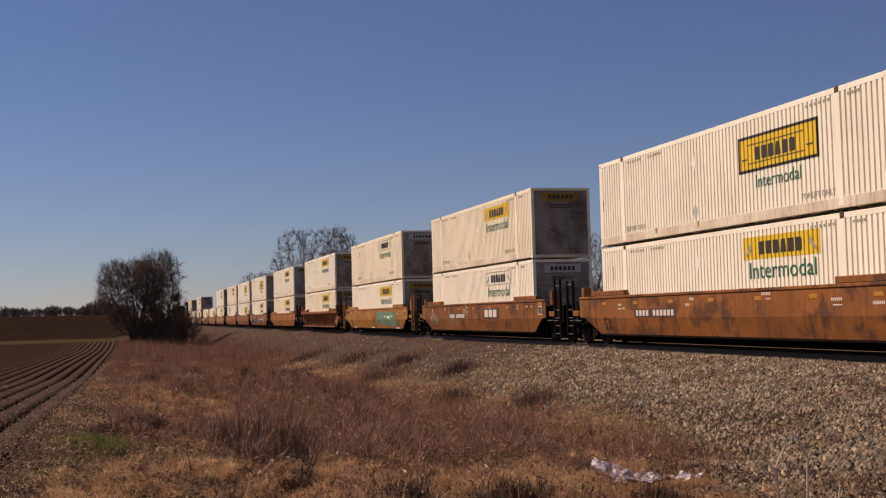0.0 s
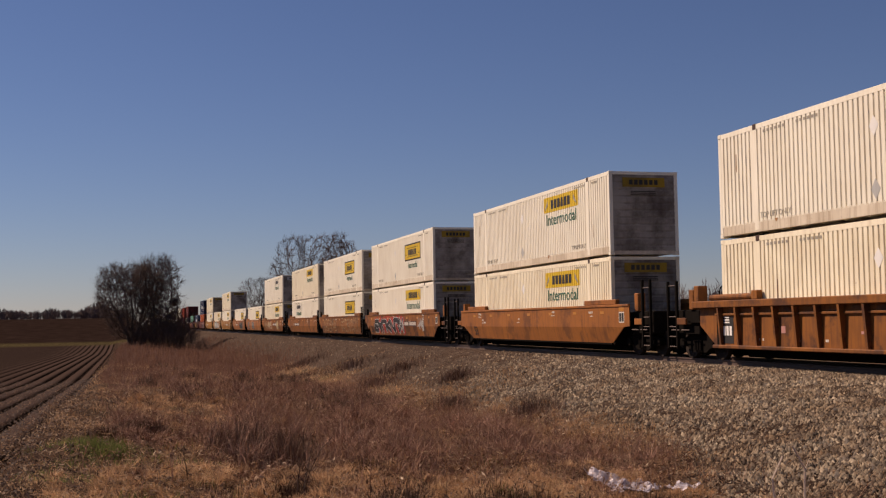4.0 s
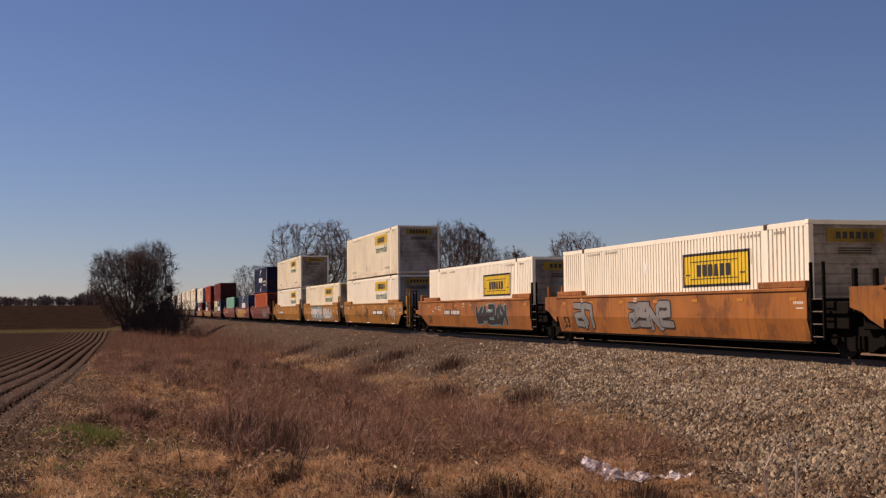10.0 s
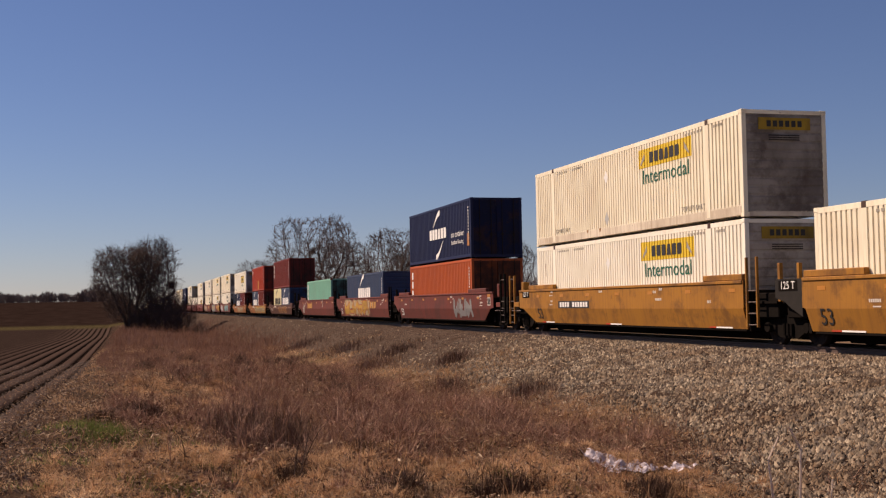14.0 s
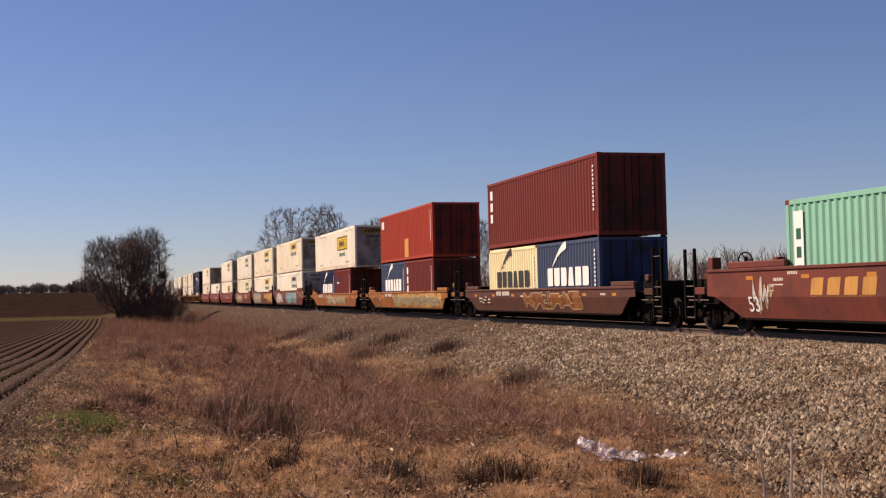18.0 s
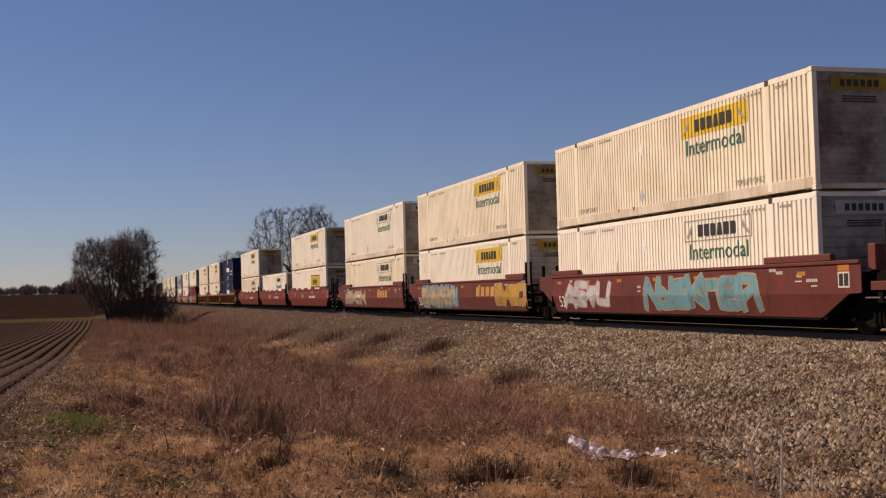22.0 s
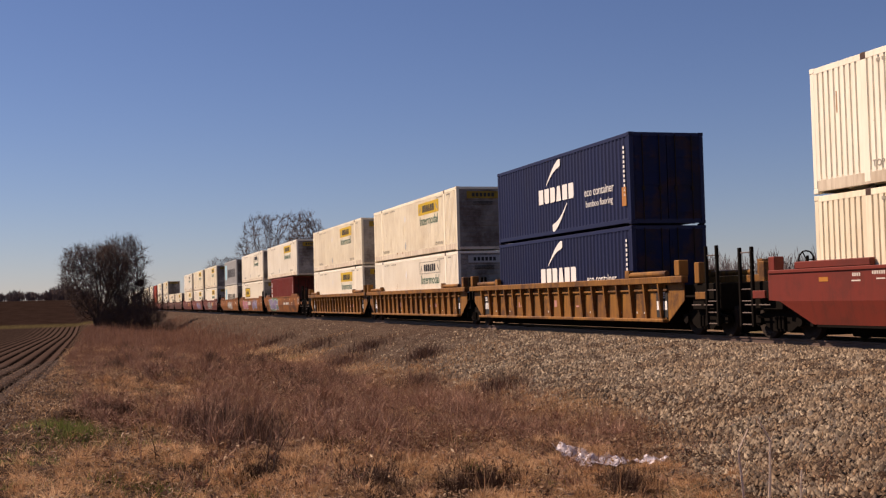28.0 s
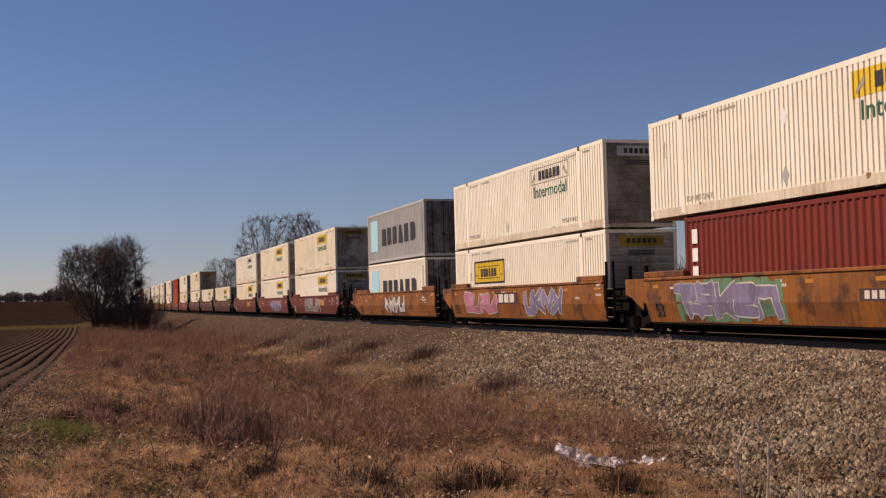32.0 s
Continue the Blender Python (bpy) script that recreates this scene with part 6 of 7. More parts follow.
def blades(name, x, y, tall, wide, tilt, material, label, seed, category="grass", heading=None, lift=0.0):
    """Bent, pointed blades or stalks on the ground, each of a quad and a tip."""
    r = np.random.default_rng(seed)
    clear = np.random.default_rng(seed + 500).random(len(x)) > 0.94 * on_ballast(x, y)
    x, y, tall, wide, tilt = x[clear], y[clear], tall[clear], wide[clear], tilt[clear]
    heading = heading if heading is None else heading[clear]
    lift = lift if isinstance(lift, float) else lift[clear]
    n = len(x)
    z = height(x, y) - 0.01 + lift
    a, b = r.uniform(0, 2 * np.pi, n), r.uniform(0, 2 * np.pi, n) if heading is None else heading
    wx, wy = np.cos(a) * wide, np.sin(a) * wide
    dx, dy = np.cos(b) * np.sin(tilt), np.sin(b) * np.sin(tilt)
    v = np.zeros((n, 5, 3))
    foot = np.stack([x, y, z], 1)
    w = np.stack([wx, wy, np.zeros(n)], 1)
    mid = foot + np.stack([dx * 0.5, dy * 0.5, np.cos(tilt * 0.75) * 0.55], 1) * tall[:, None]
    tip = foot + np.stack([dx * 1.15, dy * 1.15, np.maximum(np.cos(tilt), 0.05) * 0.95], 1) * tall[:, None]
    v[:, 0], v[:, 1], v[:, 2], v[:, 3], v[:, 4] = foot - w, foot + w, mid + w * 0.7, mid - w * 0.7, tip
    base = np.arange(n)[:, None] * 5
    corners = (base + np.array([[0, 1, 2, 3, 3, 2, 4]])).ravel()
    return tagged(link(name, soup(name, v.reshape(-1, 3), corners, np.tile([4, 3], n), material)), label, category, kind="stuff")


def flakes(name, x, y, size, material, label, seed):
    """Curled scraps lying at odd angles, each a bent pair of triangles."""
    r = np.random.default_rng(seed)
    clear = np.random.default_rng(seed + 500).random(len(x)) > 0.9 * on_ballast(x, y)
    x, y, size = x[clear], y[clear], size[clear]
    n = len(x)
    a, b = r.normal(0, 1, (n, 3)), r.normal(0, 1, (n, 3))
    a[:, 2] *= 0.5
    b[:, 2] *= 0.5
    a *= (size / np.linalg.norm(a, axis=1))[:, None] * r.uniform(0.8, 2.2, n)[:, None]
    b *= (size * 0.6 / np.linalg.norm(b, axis=1))[:, None]
    c = np.stack([x, y, height(x, y) + 0.24 * r.random(n) ** 1.5], 1)
    v = np.stack([c - a, c + b, c + a, c - b], 1)
    v[:, 2, 2] += np.abs(r.normal(0, 0.5, n)) * size
    corners = (np.arange(n)[:, None] * 4 + np.array([[0, 1, 3, 1, 2, 3]])).ravel()
    return tagged(link(name, soup(name, v.reshape(-1, 3), corners, np.full(n * 2, 3), material)), label, "leaf litter", kind="stuff")


def on_ballast(x, y):
    """How far the stones have spread over the near part of the ditch."""
    toe = 6.7 + 3.1 * smooth_step(11.5, 22.0, y) + 0.9 * (patches(x, y, 1.3, 61) - 0.5)
    return smooth_step(0.0, 0.9, x - toe) * (1 - smooth_step(23, 27, y))


def straw_patch(x, y):
    """Where the brush gives way to pale grass beside the field."""
    return smooth_step(24.0, 27.0, y) * (1 - smooth_step(34, 37, y)) * smooth_step(-0.2, 0.5, x) * (1 - smooth_step(2.2, 3.4, x))


def strewn(r, n, x0, x1, y0, y1, power=1.8):
    return r.uniform(x0, x1, n), y0 + (y1 - y0) * r.random(n) ** power


def build_verge():
    r = np.random.default_rng(9)

    def tufts(count, each, x0, x1, y0, y1, spread, power=1.8):
        cx, cy = strewn(r, count, x0, x1, y0, y1, power)
        i = np.repeat(np.arange(count), each)
        s = spread * (1 + cy[i] / 60)
        return cx[i] + r.normal(0, 1, len(i)) * s, cy[i] + r.normal(0, 1, len(i)) * s, r.random(count)[i]

    # lying straw over everything
    x, y = strewn(r, 230000, -1.5, 10.6, 8.5, 80, 2.0)
    keep = (r.random(len(x)) < (0.1 + 1.0 * patches(x, y, 1.1, 4)) * (1 - 0.6 * smooth_step(15, 18, y) * smooth_step(1.2, 2.6, x)) * (0.25 + 0.75 * smooth_step(-1.2, 1.6, x))) & (x < 9.3 + 1.8 * patches(x, y, 2.5, 8))
    x, y = x[keep], y[keep]
    blades("dry_grass", x, y, r.uniform(0.06, 0.22, len(x)) * (1 + y / 60), r.uniform(0.0018, 0.004, len(x)) * (1 + y / 30), r.uniform(0.8, 1.5, len(x)), STRAW, "matted straw-coloured dead grass along the ditch", 1)
    # standing tufts
    x, y, h = tufts(420, 50, -1.4, 9.4, 9.0, 60, 0.14)
    keep = patches(x, y, 3.0, 5) > 0.42
    x, y, h = x[keep], y[keep], h[keep]
    blades("dry_grass", x, y, r.uniform(0.4, 1.0, len(x)) * (0.14 + 0.26 * h), r.uniform(0.002, 0.005, len(x)) * (1 + y / 40), np.abs(r.normal(0, 0.9, len(x))).clip(0, 1.5), DRY, "standing tufts of dead grass in the ditch", 2)
    # dark tangled weeds
    x, y, h = tufts(800, 60, 0.6, 9.2, 15.5, 34, 0.16, 1.2)
    keep = patches(x, y, 1.7, 6) + 0.45 * smooth_step(14.5, 17.5, y) * (1 - smooth_step(24, 30, y)) * smooth_step(0.8, 1.8, x) - 0.15 - 0.8 * straw_patch(x, y) > 0.48
    x, y, h = x[keep], y[keep], h[keep]
    blades("dead_weeds", x, y, r.uniform(0.3, 1.0, len(x)) * (0.15 + 0.4 * h), r.uniform(0.002, 0.004, len(x)) * (1 + y / 50), r.uniform(0.15, 1.5, len(x)), BRUSH, "tangled brown dead weeds in the ditch", 3, "weeds")
    # reddish brush beside the field
    x, y = strewn(r, 280000, -1.0, 10.6, 16.5, 90, 1.4)
    near = smooth_step(16.6, 18.4, y) * smooth_step(1.0 - 0.07 * (y - 17), 2.4 - 0.09 * (y - 17), x) * (1 - 0.85 * straw_patch(x, y))
    far = smooth_step(31, 36, y) * smooth_step(-0.9, 0.0, x)
    keep = r.random(len(x)) < (1.5 * patches(x, y, 3.2, 7) - 0.15) * np.maximum(near, far) - smooth_step(6.2 + 0.02 * y, 9.6, x) * 0.75
    x, y = x[keep], y[keep]
    blades("dead_weeds", x, y, r.uniform(0.12, 0.85, len(x)) * (0.30 + 1.2 * patches(x, y, 1.6, 11) ** 2), r.uniform(0.0012, 0.0035, len(x)) * (1 + y / 40), r.uniform(0.15, 1.5, len(x)), HAZE, "reddish brown brush of dead weeds beside the field", 4, "weeds")
    x, y = strewn(r, 85000, -1.6, 13.4, 60, 176, 1.0)
    edge = smooth_step(-1.6, 0.6, x) * (1 - smooth_step(8.0, 13.4, x)) * smooth_step(58, 80, y)
    keep = r.random(len(x)) < edge * (0.4 + 0.9 * patches(x, y, 4, 16))
    x, y, edge = x[keep], y[keep], edge[keep]
    blades("dead_weeds", x, y, r.uniform(0.2, 1.2, len(x)) * (0.35 + 0.8 * patches(x, y, 5, 12)) * (0.35 + 0.65 * edge) * (1 + 0.7 * smooth_step(110, 150, y)), r.uniform(0.008, 0.018, len(x)), np.abs(r.normal(0, 0.6, len(x))), HAZE, "distant reddish brown brush beside the railway", 5, "weeds")
    # matted mounds: blades that arch outwards and droop
    def mounds(count, each, x0, x1, y0, y1, big, power, material, label, seed, longest=0.18):
        cx, cy = strewn(r, count, x0, x1, y0, y1, power)
        size = r.uniform(0.35, 1.0, count) ** 1.5 * big
        i = np.repeat(np.arange(count), each)
        way = r.uniform(0, 2 * np.pi, len(i))
        out = np.abs(r.normal(0, 0.45, len(i)))
        x, y = cx[i] + np.cos(way) * out * size[i], cy[i] + np.sin(way) * out * size[i]
        lift = 0.42 * size[i] * np.exp(-out * out * 2.2)
        blades("dry_grass", x, y, r.uniform(0.25, 1.0, len(i)) * longest, r.uniform(0.0013, 0.0032, len(i)) * (1 + y / 40), np.clip(0.95 + 0.6 * out + r.normal(0, 0.5, len(i)), 0.1, 1.6), material, label, seed, "grass", way + r.normal(0, 1.1, len(i)), lift)
    mounds(300, 260, -0.9, 7.6, 8.6, 17, 0.50, 1.2, STRAW, "fuzzy mounds of straw-coloured dead grass", 31)
    mounds(130, 240, -0.9, 7.6, 8.6, 17, 0.48, 1.2, DRY, "fuzzy mounds of brown dead grass", 32)
    mounds(40, 260, -1.2, 7.4, 8.6, 17, 0.42, 1.2, BRUSH, "dark mounds of dead weeds", 33)
    mounds(200, 190, 0.1, 3.4, 24.5, 35.5, 0.5, 1.0, STRAW, "pale mounds of dead grass at the field's edge", 35)
    mounds(230, 90, 4.4, 10.6, 17.5, 40, 0.40, 1.2, DRY, "pale mounds of dead grass below the ballast", 34)
    mounds(130, 170, 1.6, 8.4, 17.2, 46, 0.95, 1.3, BRUSH, "rounded brown bushes of dead weeds", 36, 0.5)
    mounds(40, 170, -0.3, 1.6, 20, 27, 0.5, 1.0, BRUSH, "low brown weeds along the field's edge", 38, 0.4)
    mounds(60, 150, 0.6, 7.5, 30, 62, 1.1, 1.0, DARK_WEED, "dark rounded bushes of dead weeds", 37, 0.55)
    # green shoots
    x, y, h = tufts(24, 150, -0.70, -0.05, 19.6, 22.2, 0.13, 1.0)
    x2, y2, h2 = tufts(46, 70, -1.2, 1.2, 11.5, 25, 0.16)
    x3, y3, h3 = tufts(26, 60, 0.8, 6.5, 11, 26, 0.12)
    x2, y2 = np.concatenate([x2, x3]), np.concatenate([y2, y3])
    x, y = np.concatenate([x, x2]), np.concatenate([y, y2])
    blades("green_grass", x, y, r.uniform(0.08, 0.21, len(x)), r.uniform(0.003, 0.007, len(x)), np.abs(r.normal(0, 0.6, len(x))), GREEN, "patches of new green grass among dead stems", 6)
    # broken leaves and chaff, thick in the hollows and on the bare edge
    x, y = strewn(r, 260000, -2.2, 9.6, 8.6, 40, 1.5)
    keep = r.random(len(x)) < (0.15 + 0.95 * patches(x, y, 0.55, 41) * patches(x, y, 2.1, 42) * 1.6) * (0.45 + 0.55 * smooth_step(-0.4, 1.0, x))
    x, y = x[keep], y[keep]
    flakes("leaf_litter", x, y, r.uniform(0.007, 0.026, len(x)) * (1 + y / 60), LITTER, "curled brown leaf litter and chaff between the grass", 43)
    # straw and stubble on the ploughland's edge
    x, y = strewn(r, 26000, -7.0, 0.6, 9, 70, 1.9)
    keep = r.random(len(x)) < smooth_step(-7.0, -1.0, x) * (0.3 + 0.9 * patches(x, y, 0.9, 17))
    x, y = x[keep], y[keep]
    blades("stubble", x, y, r.uniform(0.04, 0.13, len(x)), r.uniform(0.004, 0.009, len(x)), r.uniform(1.2, 1.55, len(x)), DRY, "pale crop stubble scattered on dark soil", 7, "stubble")
    # sparse grass creeping up the ballast
    x, y = strewn(r, 60000, 8.6, 13.5, 14, 75, 1.3)
    keep = r.random(len(x)) < 1.9 * patches(x, y, 3.2, 13) - 0.75 - smooth_step(10.0, 13.0, x) * 0.6
    x, y = x[keep], y[keep]
    blades("dry_grass", x, y, r.uniform(0.05, 0.17, len(x)), r.uniform(0.003, 0.006, len(x)) * (1 + y / 40), np.abs(r.normal(0, 0.9, len(x))), DRY, "sparse straw grass creeping up the ballast", 8)


build_verge()


def weed(x, y, tall, seed, stems=1, label="thin dead weed stalk standing in the ditch", stout=1.0, material=None):
    """One dead weed: a main stalk with a few side shoots."""
    r = random.Random(seed)
    thing = new("dead_weed")
    thing.matrix_basis = pose(x, y, float(height(x, y)) - 0.03)
    for s in range(stems):
        p = Vector((r.gauss(0, 0.04), r.gauss(0, 0.04), 0))
        d = Vector((r.gauss(0, 0.16), r.gauss(0, 0.16), 1)).normalized()
        segs, shoots = [], []
        n = 6
        for i in range(n):
            q = p + d * (tall / n)
            segs.append((p, q, 0.007 * (1 - 0.12 * i), 0.007 * (1 - 0.12 * (i + 1)), 1))
            if i > 1:
                for _ in range(r.randint(1, 3)):
                    e = (d + Vector((r.gauss(0, 0.7), r.gauss(0, 0.7), r.uniform(0, 0.5)))).normalized()
                    m = q + e * tall * r.uniform(0.06, 0.16)
                    shoots.append((q, m, 0.004, 0.0025, 2))
                    shoots.append((m, m + (e + Vector((0, 0, 0.5))).normalized() * tall * r.uniform(0.04, 0.1), 0.003, 0.0015, 2))
            p = q
            d = (d + Vector((r.gauss(0, 0.12), r.gauss(0, 0.12), 0))).normalized()
        line = [q[0] for q in segs] + [segs[-1][1]]
        link("stalk", stem(line, [0.007 * stout * (1 - 0.12 * i) for i in range(len(line))], material or BRUSH), thing)
        tagged(link("shoot_spray", soup("shoot_spray", *tubes(shoots, stout), material or BRUSH), thing), kind="stuff")
    return tagged(thing, label, "weed", "dead weeds in the ditch")


for x_, y_, tall_, stems_ in [(8.13, 30.0, 0.85, 1), (9.6, 33.0, 0.45, 4), (4.9, 25.0, 0.8, 1), (2.9, 14.2, 0.45, 2), (0.6, 15.2, 0.5, 2),
                              (1.2, 17.5, 0.7, 3), (1.7, 17.2, 0.75, 3), (2.2, 17.6, 0.8, 3), (3.2, 16.4, 0.6, 2), (5.6, 18.8, 0.55, 2), (4.3, 20.5, 0.7, 2), (7.3, 21.5, 0.6, 1), (0.2, 24.0, 0.8, 2), (2.6, 27.0, 0.9, 3), (5.9, 29.0, 0.7, 2), (6.3, 14.0, 0.5, 2), (8.6, 24.0, 0.5, 1)]:
    weed(x_, y_, tall_, int(x_ * 100 + y_), stems_)


weed(1.82, 13.2, 0.92, 303, 3, "stout dark dead weed standing alone in the grass", 1.7, DARK_WEED)
weed(10.0, 37.0, 1.1, 304, 1, "lone dark dead stalk at the foot of the ballast", 1.6, DARK_WEED)
weed(0.75, 15.0, 0.5, 305, 1, "short dark dead weed in the grass", 1.3, DARK_WEED)


def bent_stalk(x, y, tall, lean, kink, label):
    """A tall pale dead stalk, bent over near its top, with a few short shoots."""
    thing = new("dead_weed")
    thing.matrix_basis = pose(x, y, float(height(x, y)) - 0.03)
    p, line = Vector((0, 0, 0)), []
    for i in range(9):
        line.append(p)
        a = lean if i < 6 else lean + kink
        p = p + Vector((math.sin(a), 0.05 * math.sin(i * 2.1), math.cos(a))) * tall / 8
    link("stalk", stem(line, [0.019 - 0.0012 * i for i in range(9)], PALE_STALK), thing)
    twigs = [(line[k], line[k] + Vector((s * 0.07, 0.02, 0.11)), 0.004, 0.002, 2) for k, s in ((3, -1), (4, 1), (5, -1), (6, 1), (7, -1))]
    tagged(link("shoot_spray", soup("shoot_spray", *tubes(twigs), PALE_STALK), thing), kind="stuff")
    return tagged(thing, label, "weed", "dead weeds in the ditch")


PALE_STALK = plain("pale_dead_stalk", (0.66, 0.52, 0.40), 0.85, 0, 0.25, 8)
bent_stalk(6.62, 10.9, 1.02, -0.10, 0.62, "tall pale dead stalk bent at the top, by the ballast")
bent_stalk(6.86, 10.85, 1.12, 0.05, -0.55, "tall pale dead stalk bent over, by the ballast")
bent_stalk(7.55, 11.3, 0.55, 0.02, 0.1, "thin pale dead stalk by the ballast")


def build_tangle():
    """Branching dead weeds by the hundred, as one mass."""
    r = random.Random(44)
    segs = []
    for k in range(1100):
        y = 11 + 40 * r.random() ** 1.6
        x = r.uniform(-0.6, 9.0)
        if r.random() > (0.9 if (16.5 < y and x > 1.0) or y > 26 else 0.10):
            continue
        if straw_patch(np.array(x), np.array(y)) > 0.4:
            continue
        tall = r.uniform(0.25, 0.75)
        p = Vector((x, y, float(height(x, y))))
        d = Vector((r.gauss(0, 0.3), r.gauss(0, 0.3), 1)).normalized()
        w = 0.0035 * (1 + y / 40)
        for i in range(4):
            q = p + d * (tall / 4)
            segs.append((p, q, w * (1 - 0.15 * i), w * (0.85 - 0.15 * i), 2))
            for _ in range(r.randint(1, 3)):
                e = (d + Vector((r.gauss(0, 0.8), r.gauss(0, 0.8), r.uniform(-0.1, 0.6)))).normalized()
                m = q + e * tall * r.uniform(0.1, 0.28)
                segs.append((q, m, w * 0.6, w * 0.3, 2))
            p = q
            d = (d + Vector((r.gauss(0, 0.25), r.gauss(0, 0.25), 0))).normalized()
    tagged(link("dead_weeds", soup("dead_weeds", *tubes(segs), BRUSH)), "branching brown dead weeds standing in the ditch", "weeds", kind="stuff")


build_tangle()


def build_straws():
    """Single pale stems, some broken over, standing out of the grass."""
    r = random.Random(71)
    segs = []
    for k in range(420):
        y = 10.5 + 14 * r.random() ** 1.2
        x = r.uniform(-0.6, 4.0 + 0.2 * y)
        tall = r.uniform(0.2, 0.7)
        p = Vector((x, y, float(height(x, y))))
        d = Vector((r.gauss(0, 0.35), r.gauss(0, 0.25), 1)).normalized()
        for i in range(3):
            q = p + d * (tall / 3)
            segs.append((p, q, 0.0042 - 0.001 * i, 0.0036 - 0.001 * i, 2))
            p = q
            d = (d + Vector((r.gauss(0, 0.2), r.gauss(0, 0.2), -0.9 if i == 1 and r.random() < 0.3 else 0))).normalized()
    tagged(link("dead_stems", soup("dead_stems", *tubes(segs), STRAW)), "single pale dead stems standing out of the grass", "stems", kind="stuff")


build_straws()


def dark_tussock(x, y, seed):
    """A sagging dark clump of dead grass."""
    r = np.random.default_rng(seed)
    n = 900
    a, d = r.uniform(0, 6.28, n), np.abs(r.normal(0, 0.22, n))
    px, py = x + np.cos(a) * d, y + np.sin(a) * d
    return px, py


def build_tussocks():
    r = np.random.default_rng(5)
    xs, ys = [], []
    for k in range(24):
        px, py = dark_tussock(1.45 + 1.35 * r.random(), 17.2 + 2.2 * r.random(), 100 + k)
        xs.append(px[:150])
        ys.append(py[:150])
    x, y = np.concatenate(xs), np.concatenate(ys)
    blades("dead_weeds", x, y, r.uniform(0.2, 0.88, len(x)) * (0.6 + 0.5 * patches(x, y, 0.4, 51)), r.uniform(0.002, 0.0045, len(x)), np.abs(r.normal(0, 0.32, len(x))), DARK_BRUSH, "dense upright clump of dark dead weeds", 15, "weeds")
    xs, ys = [], []
    for k in range(24):
        px, py = dark_tussock(3.4 + 4.6 * r.random(), 18.6 + 3.2 * r.random(), 200 + k)
        xs.append(px[:120])
        ys.append(py[:120])
    x, y = np.concatenate(xs), np.concatenate(ys)
    blades("dead_weeds", x, y, r.uniform(0.15, 0.6, len(x)), r.uniform(0.002, 0.004, len(x)), np.abs(r.normal(0, 0.45, len(x))), DARK_BRUSH, "straggling dark stems along the ditch", 16, "weeds")
    # dark tufts scattered up the slope
    xs, ys = [], []
    for k, (x, y, wide) in enumerate([(11.4, 40.0, 1.2), (10.2, 70.0, 3.4), (10.9, 58.0, 3.0), (11.5, 49.0, 2.4), (9.6, 46.0, 2.6), (9.2, 33.0, 1.6), (9.9, 28.0, 1.4), (8.6, 60.0, 3.0)]):
        px, py = dark_tussock(0, 0, 300 + k)
        xs.append(x + px * wide * 1.5)
        ys.append(y + py * wide * 2.5)
    x, y = np.concatenate(xs), np.concatenate(ys)
    blades("dead_weeds", x, y, r.uniform(0.1, 0.5, len(x)), r.uniform(0.003, 0.006, len(x)) * (1 + y / 50), np.abs(r.normal(0, 0.5, len(x))), DARK_BRUSH, "dark tufts of dead weeds on the ballast slope", 17, "weeds")
    xs, ys = [], []
    for x, y in [(2.95, 12.1), (3.15, 12.6), (3.25, 13.4), (3.0, 12.9), (4.25, 13.3), (4.4, 13.0), (4.1, 12.6), (4.6, 13.2), (3.75, 14.9), (4.0, 15.1), (2.0, 14.6), (2.1, 14.3), (0.55, 23.5), (0.3, 23.7), (-0.35, 22.6), (0.25, 17.1), (0.9, 14.2), (6.05, 12.6), (6.15, 12.9), (3.2, 16.2), (2.4, 15.6)]:
        px, py = dark_tussock(x, y, int(x * 50 + 100))
        xs.append(px)
        ys.append(py)
    x, y = np.concatenate(xs), np.concatenate(ys)
    blades("dead_weeds", x, y, r.uniform(0.1, 0.38, len(x)), r.uniform(0.003, 0.006, len(x)), np.abs(r.normal(0, 0.8, len(x))), DARK_WEED, "dark clumps of weeds in the ditch", 14, "weeds")


build_tussocks()


def build_film():
    """A long strip of crumpled silvery plastic film caught in the grass."""
    r = random.Random(8)
    n, m = 46, 9
    v = []
    for i in range(n):
        k = i / (n - 1)
        cx, cy = 6.85 + 0.70 * k, 16.6 - 2.0 * k
        w = 0.08 + 0.12 * math.sin(math.pi * min(1, 0.15 + k)) + 0.08 * (k > 0.3)
        for j in range(m):
            q = j / (m - 1) - 0.5
            x, y = cx + q * w * 1.9 + r.gauss(0, 0.012), cy + q * w * 0.7 + r.gauss(0, 0.012)
            lump = 0.04 + 0.05 * math.sin(k * 23 + q * 3) * math.cos(q * 5) + 0.03 * math.sin(k * 61 + q * 9) + r.gauss(0, 0.016)
            v.append((x, y, float(height(x, y)) + 0.12 + max(lump, -0.02) * (1 - abs(q) * 0.8)))
    f = [(i * m + j, i * m + j + 1, (i + 1) * m + j + 1, (i + 1) * m + j) for i in range(n - 1) for j in range(m - 1)]
    tagged(link("plastic_film", mesh_from("plastic_film", v, f, FOIL)), "crumpled silvery plastic film lying in dead grass", "litter")


build_film()


SOIL_CLOD = islands("soil_clod", [(0.034, 0.019, 0.014), (0.056, 0.033, 0.022), (0.020, 0.011, 0.008), (0.090, 0.054, 0.036)])


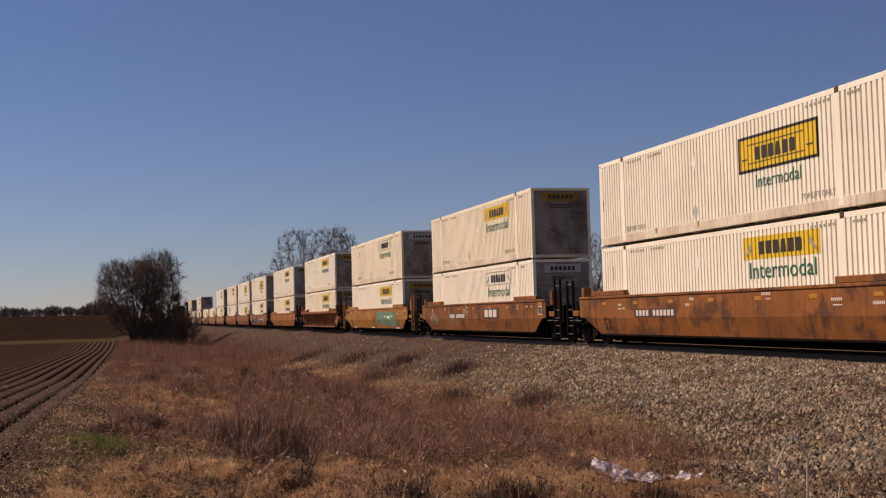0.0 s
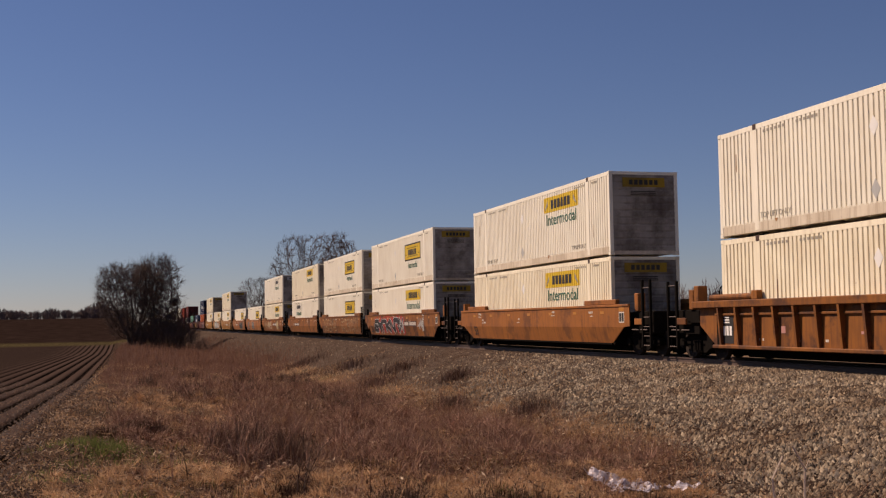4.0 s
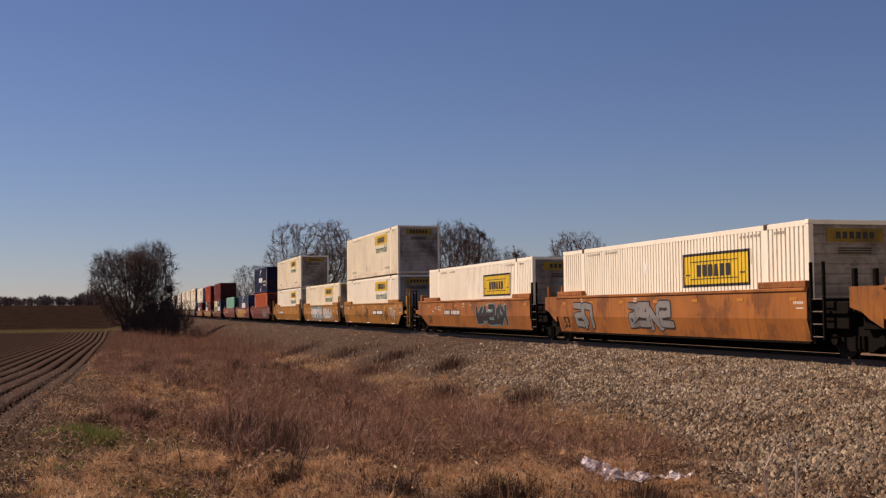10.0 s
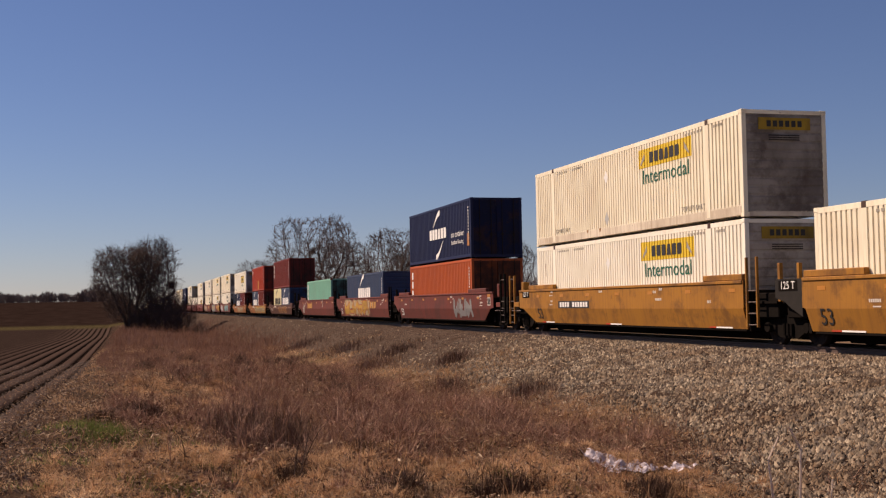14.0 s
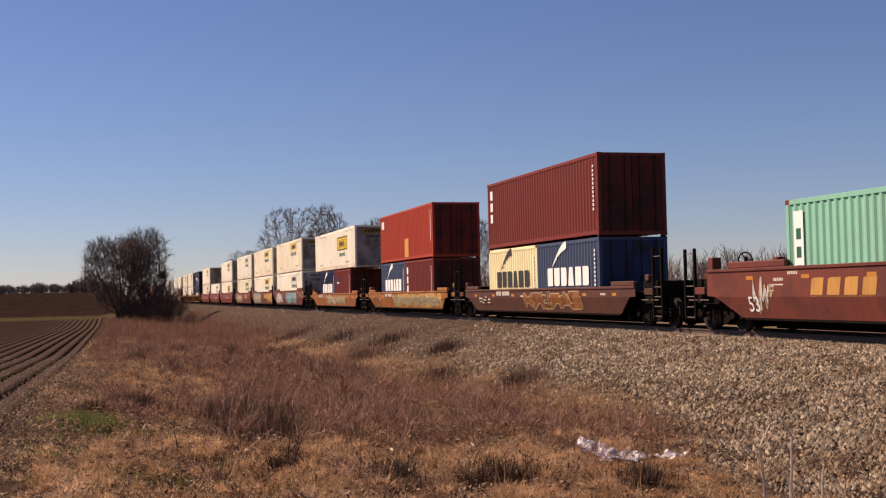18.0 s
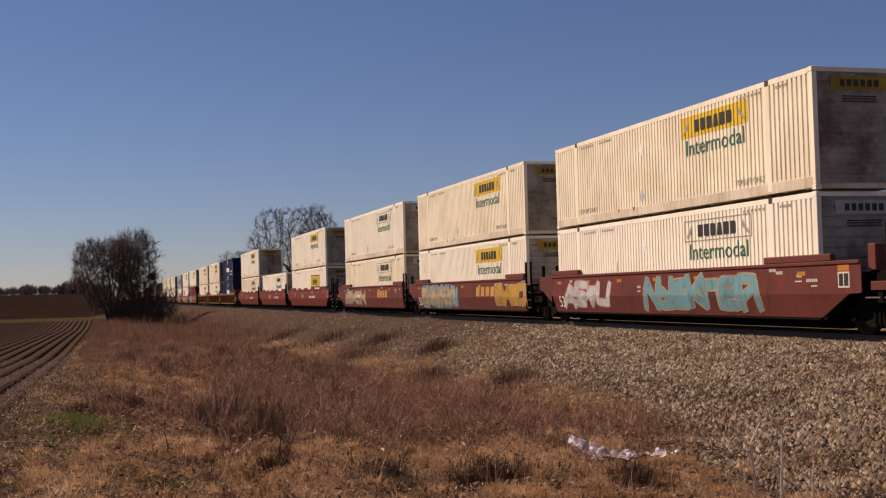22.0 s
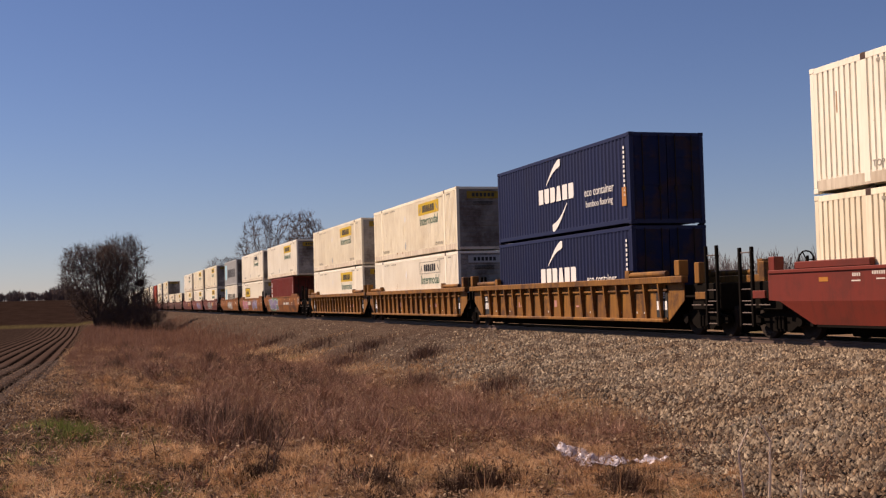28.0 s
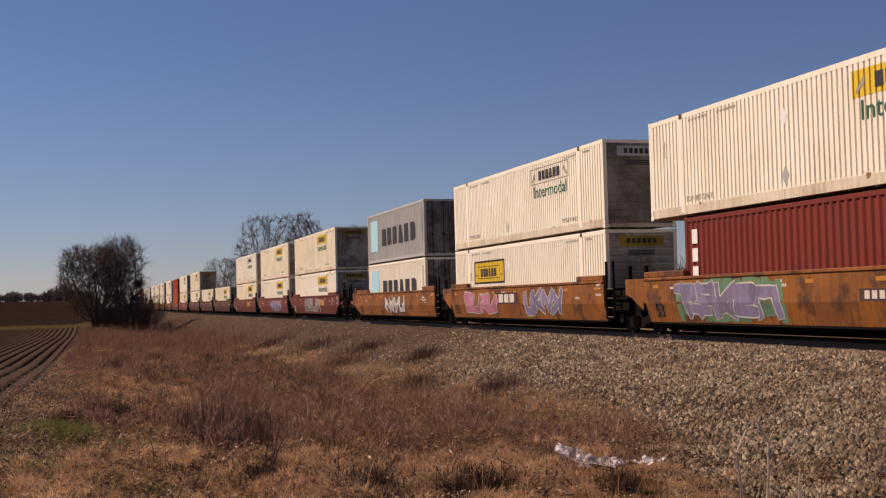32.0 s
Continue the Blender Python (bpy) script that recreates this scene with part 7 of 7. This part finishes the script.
def lumps(name, x, y, size, squash, material, label, category, seed):
    """Angular pieces lying on the ground, each a rough pyramid."""
    r = np.random.default_rng(seed)
    n = len(x)
    cap = np.array([[1, 0, -0.5], [0, 1, -0.5], [-1, 0, -0.5], [0, -1, -0.5], [0.2, 0.1, 0.8]])
    v = cap[None] * (1 + r.normal(0, 0.24, (n, 5, 1))) * size[:, None, None] * r.uniform(0.65, 1.35, (n, 1, 3)) * np.array([1, 1, squash])
    v[:, 4, :2] += r.normal(0, 0.35, (n, 2)) * size[:, None]
    a = r.uniform(0, 6.28, n)
    ca, sa = np.cos(a)[:, None], np.sin(a)[:, None]
    v = np.stack([v[..., 0] * ca - v[..., 1] * sa, v[..., 0] * sa + v[..., 1] * ca, v[..., 2]], -1)
    v += np.stack([x, y, height(x, y) + size * 0.4 * squash], 1)[:, None]
    tri = np.array([[0, 1, 4], [1, 2, 4], [2, 3, 4], [3, 0, 4]])
    corners = (np.arange(n)[:, None, None] * 5 + tri[None]).ravel()
    tagged(link(name, soup(name, v.reshape(-1, 3), corners, np.full(n * 4, 3), material)), label, category, kind="stuff")


def build_clods():
    r = np.random.default_rng(23)
    x, y = strewn(r, 36000, -9.0, 1.2, 8, 75, 1.9)
    keep = r.random(len(x)) < (0.35 + 0.65 * smooth_step(-6, -1.4, x)) * (1 - 0.7 * smooth_step(-0.4, 1.2, x))
    x, y = x[keep], y[keep]
    lumps("soil_clods", x, y, r.uniform(0.012, 0.04, len(x)) * (1 + y / 120), 0.55, SOIL_CLOD, "broken clods of brown soil on the field's edge", "soil", 24)


build_clods()


def build_ballast():
    r = np.random.default_rng(21)
    n = 300000
    x = 6.4 + 9.8 * r.random(n) ** 0.8
    y = 8 + 142 * r.random(n) ** 1.9
    spread = np.maximum(on_ballast(x, y), smooth_step(8.9, 11.6, x + 2.2 * (patches(x, y, 2.5, 15) - 0.5) - 1.8 * smooth_step(45, 100, y)))
    keep = r.random(n) < spread * (1 - 0.99 * smooth_step(20, 50, y)) * (0.6 + 0.4 * patches(x, y, 0.8, 25))
    x, y = x[keep], y[keep]
    n = len(x)
    size = r.uniform(0.017, 0.046, n) * (1 + y / 200)
    lumps("ballast", x, y, size, 1.0, STONE, "crushed grey-brown ballast stones on the slope", "gravel", 22)


build_ballast()


# ---- motion ----
def motions():
    for thing, place, z in MOVERS:
        walk(thing, [(0.0, pose(TRACK_X, place + SPEED * 13.0, z)), (32.0, pose(TRACK_X, place - SPEED * 19.0, z))])


motions()
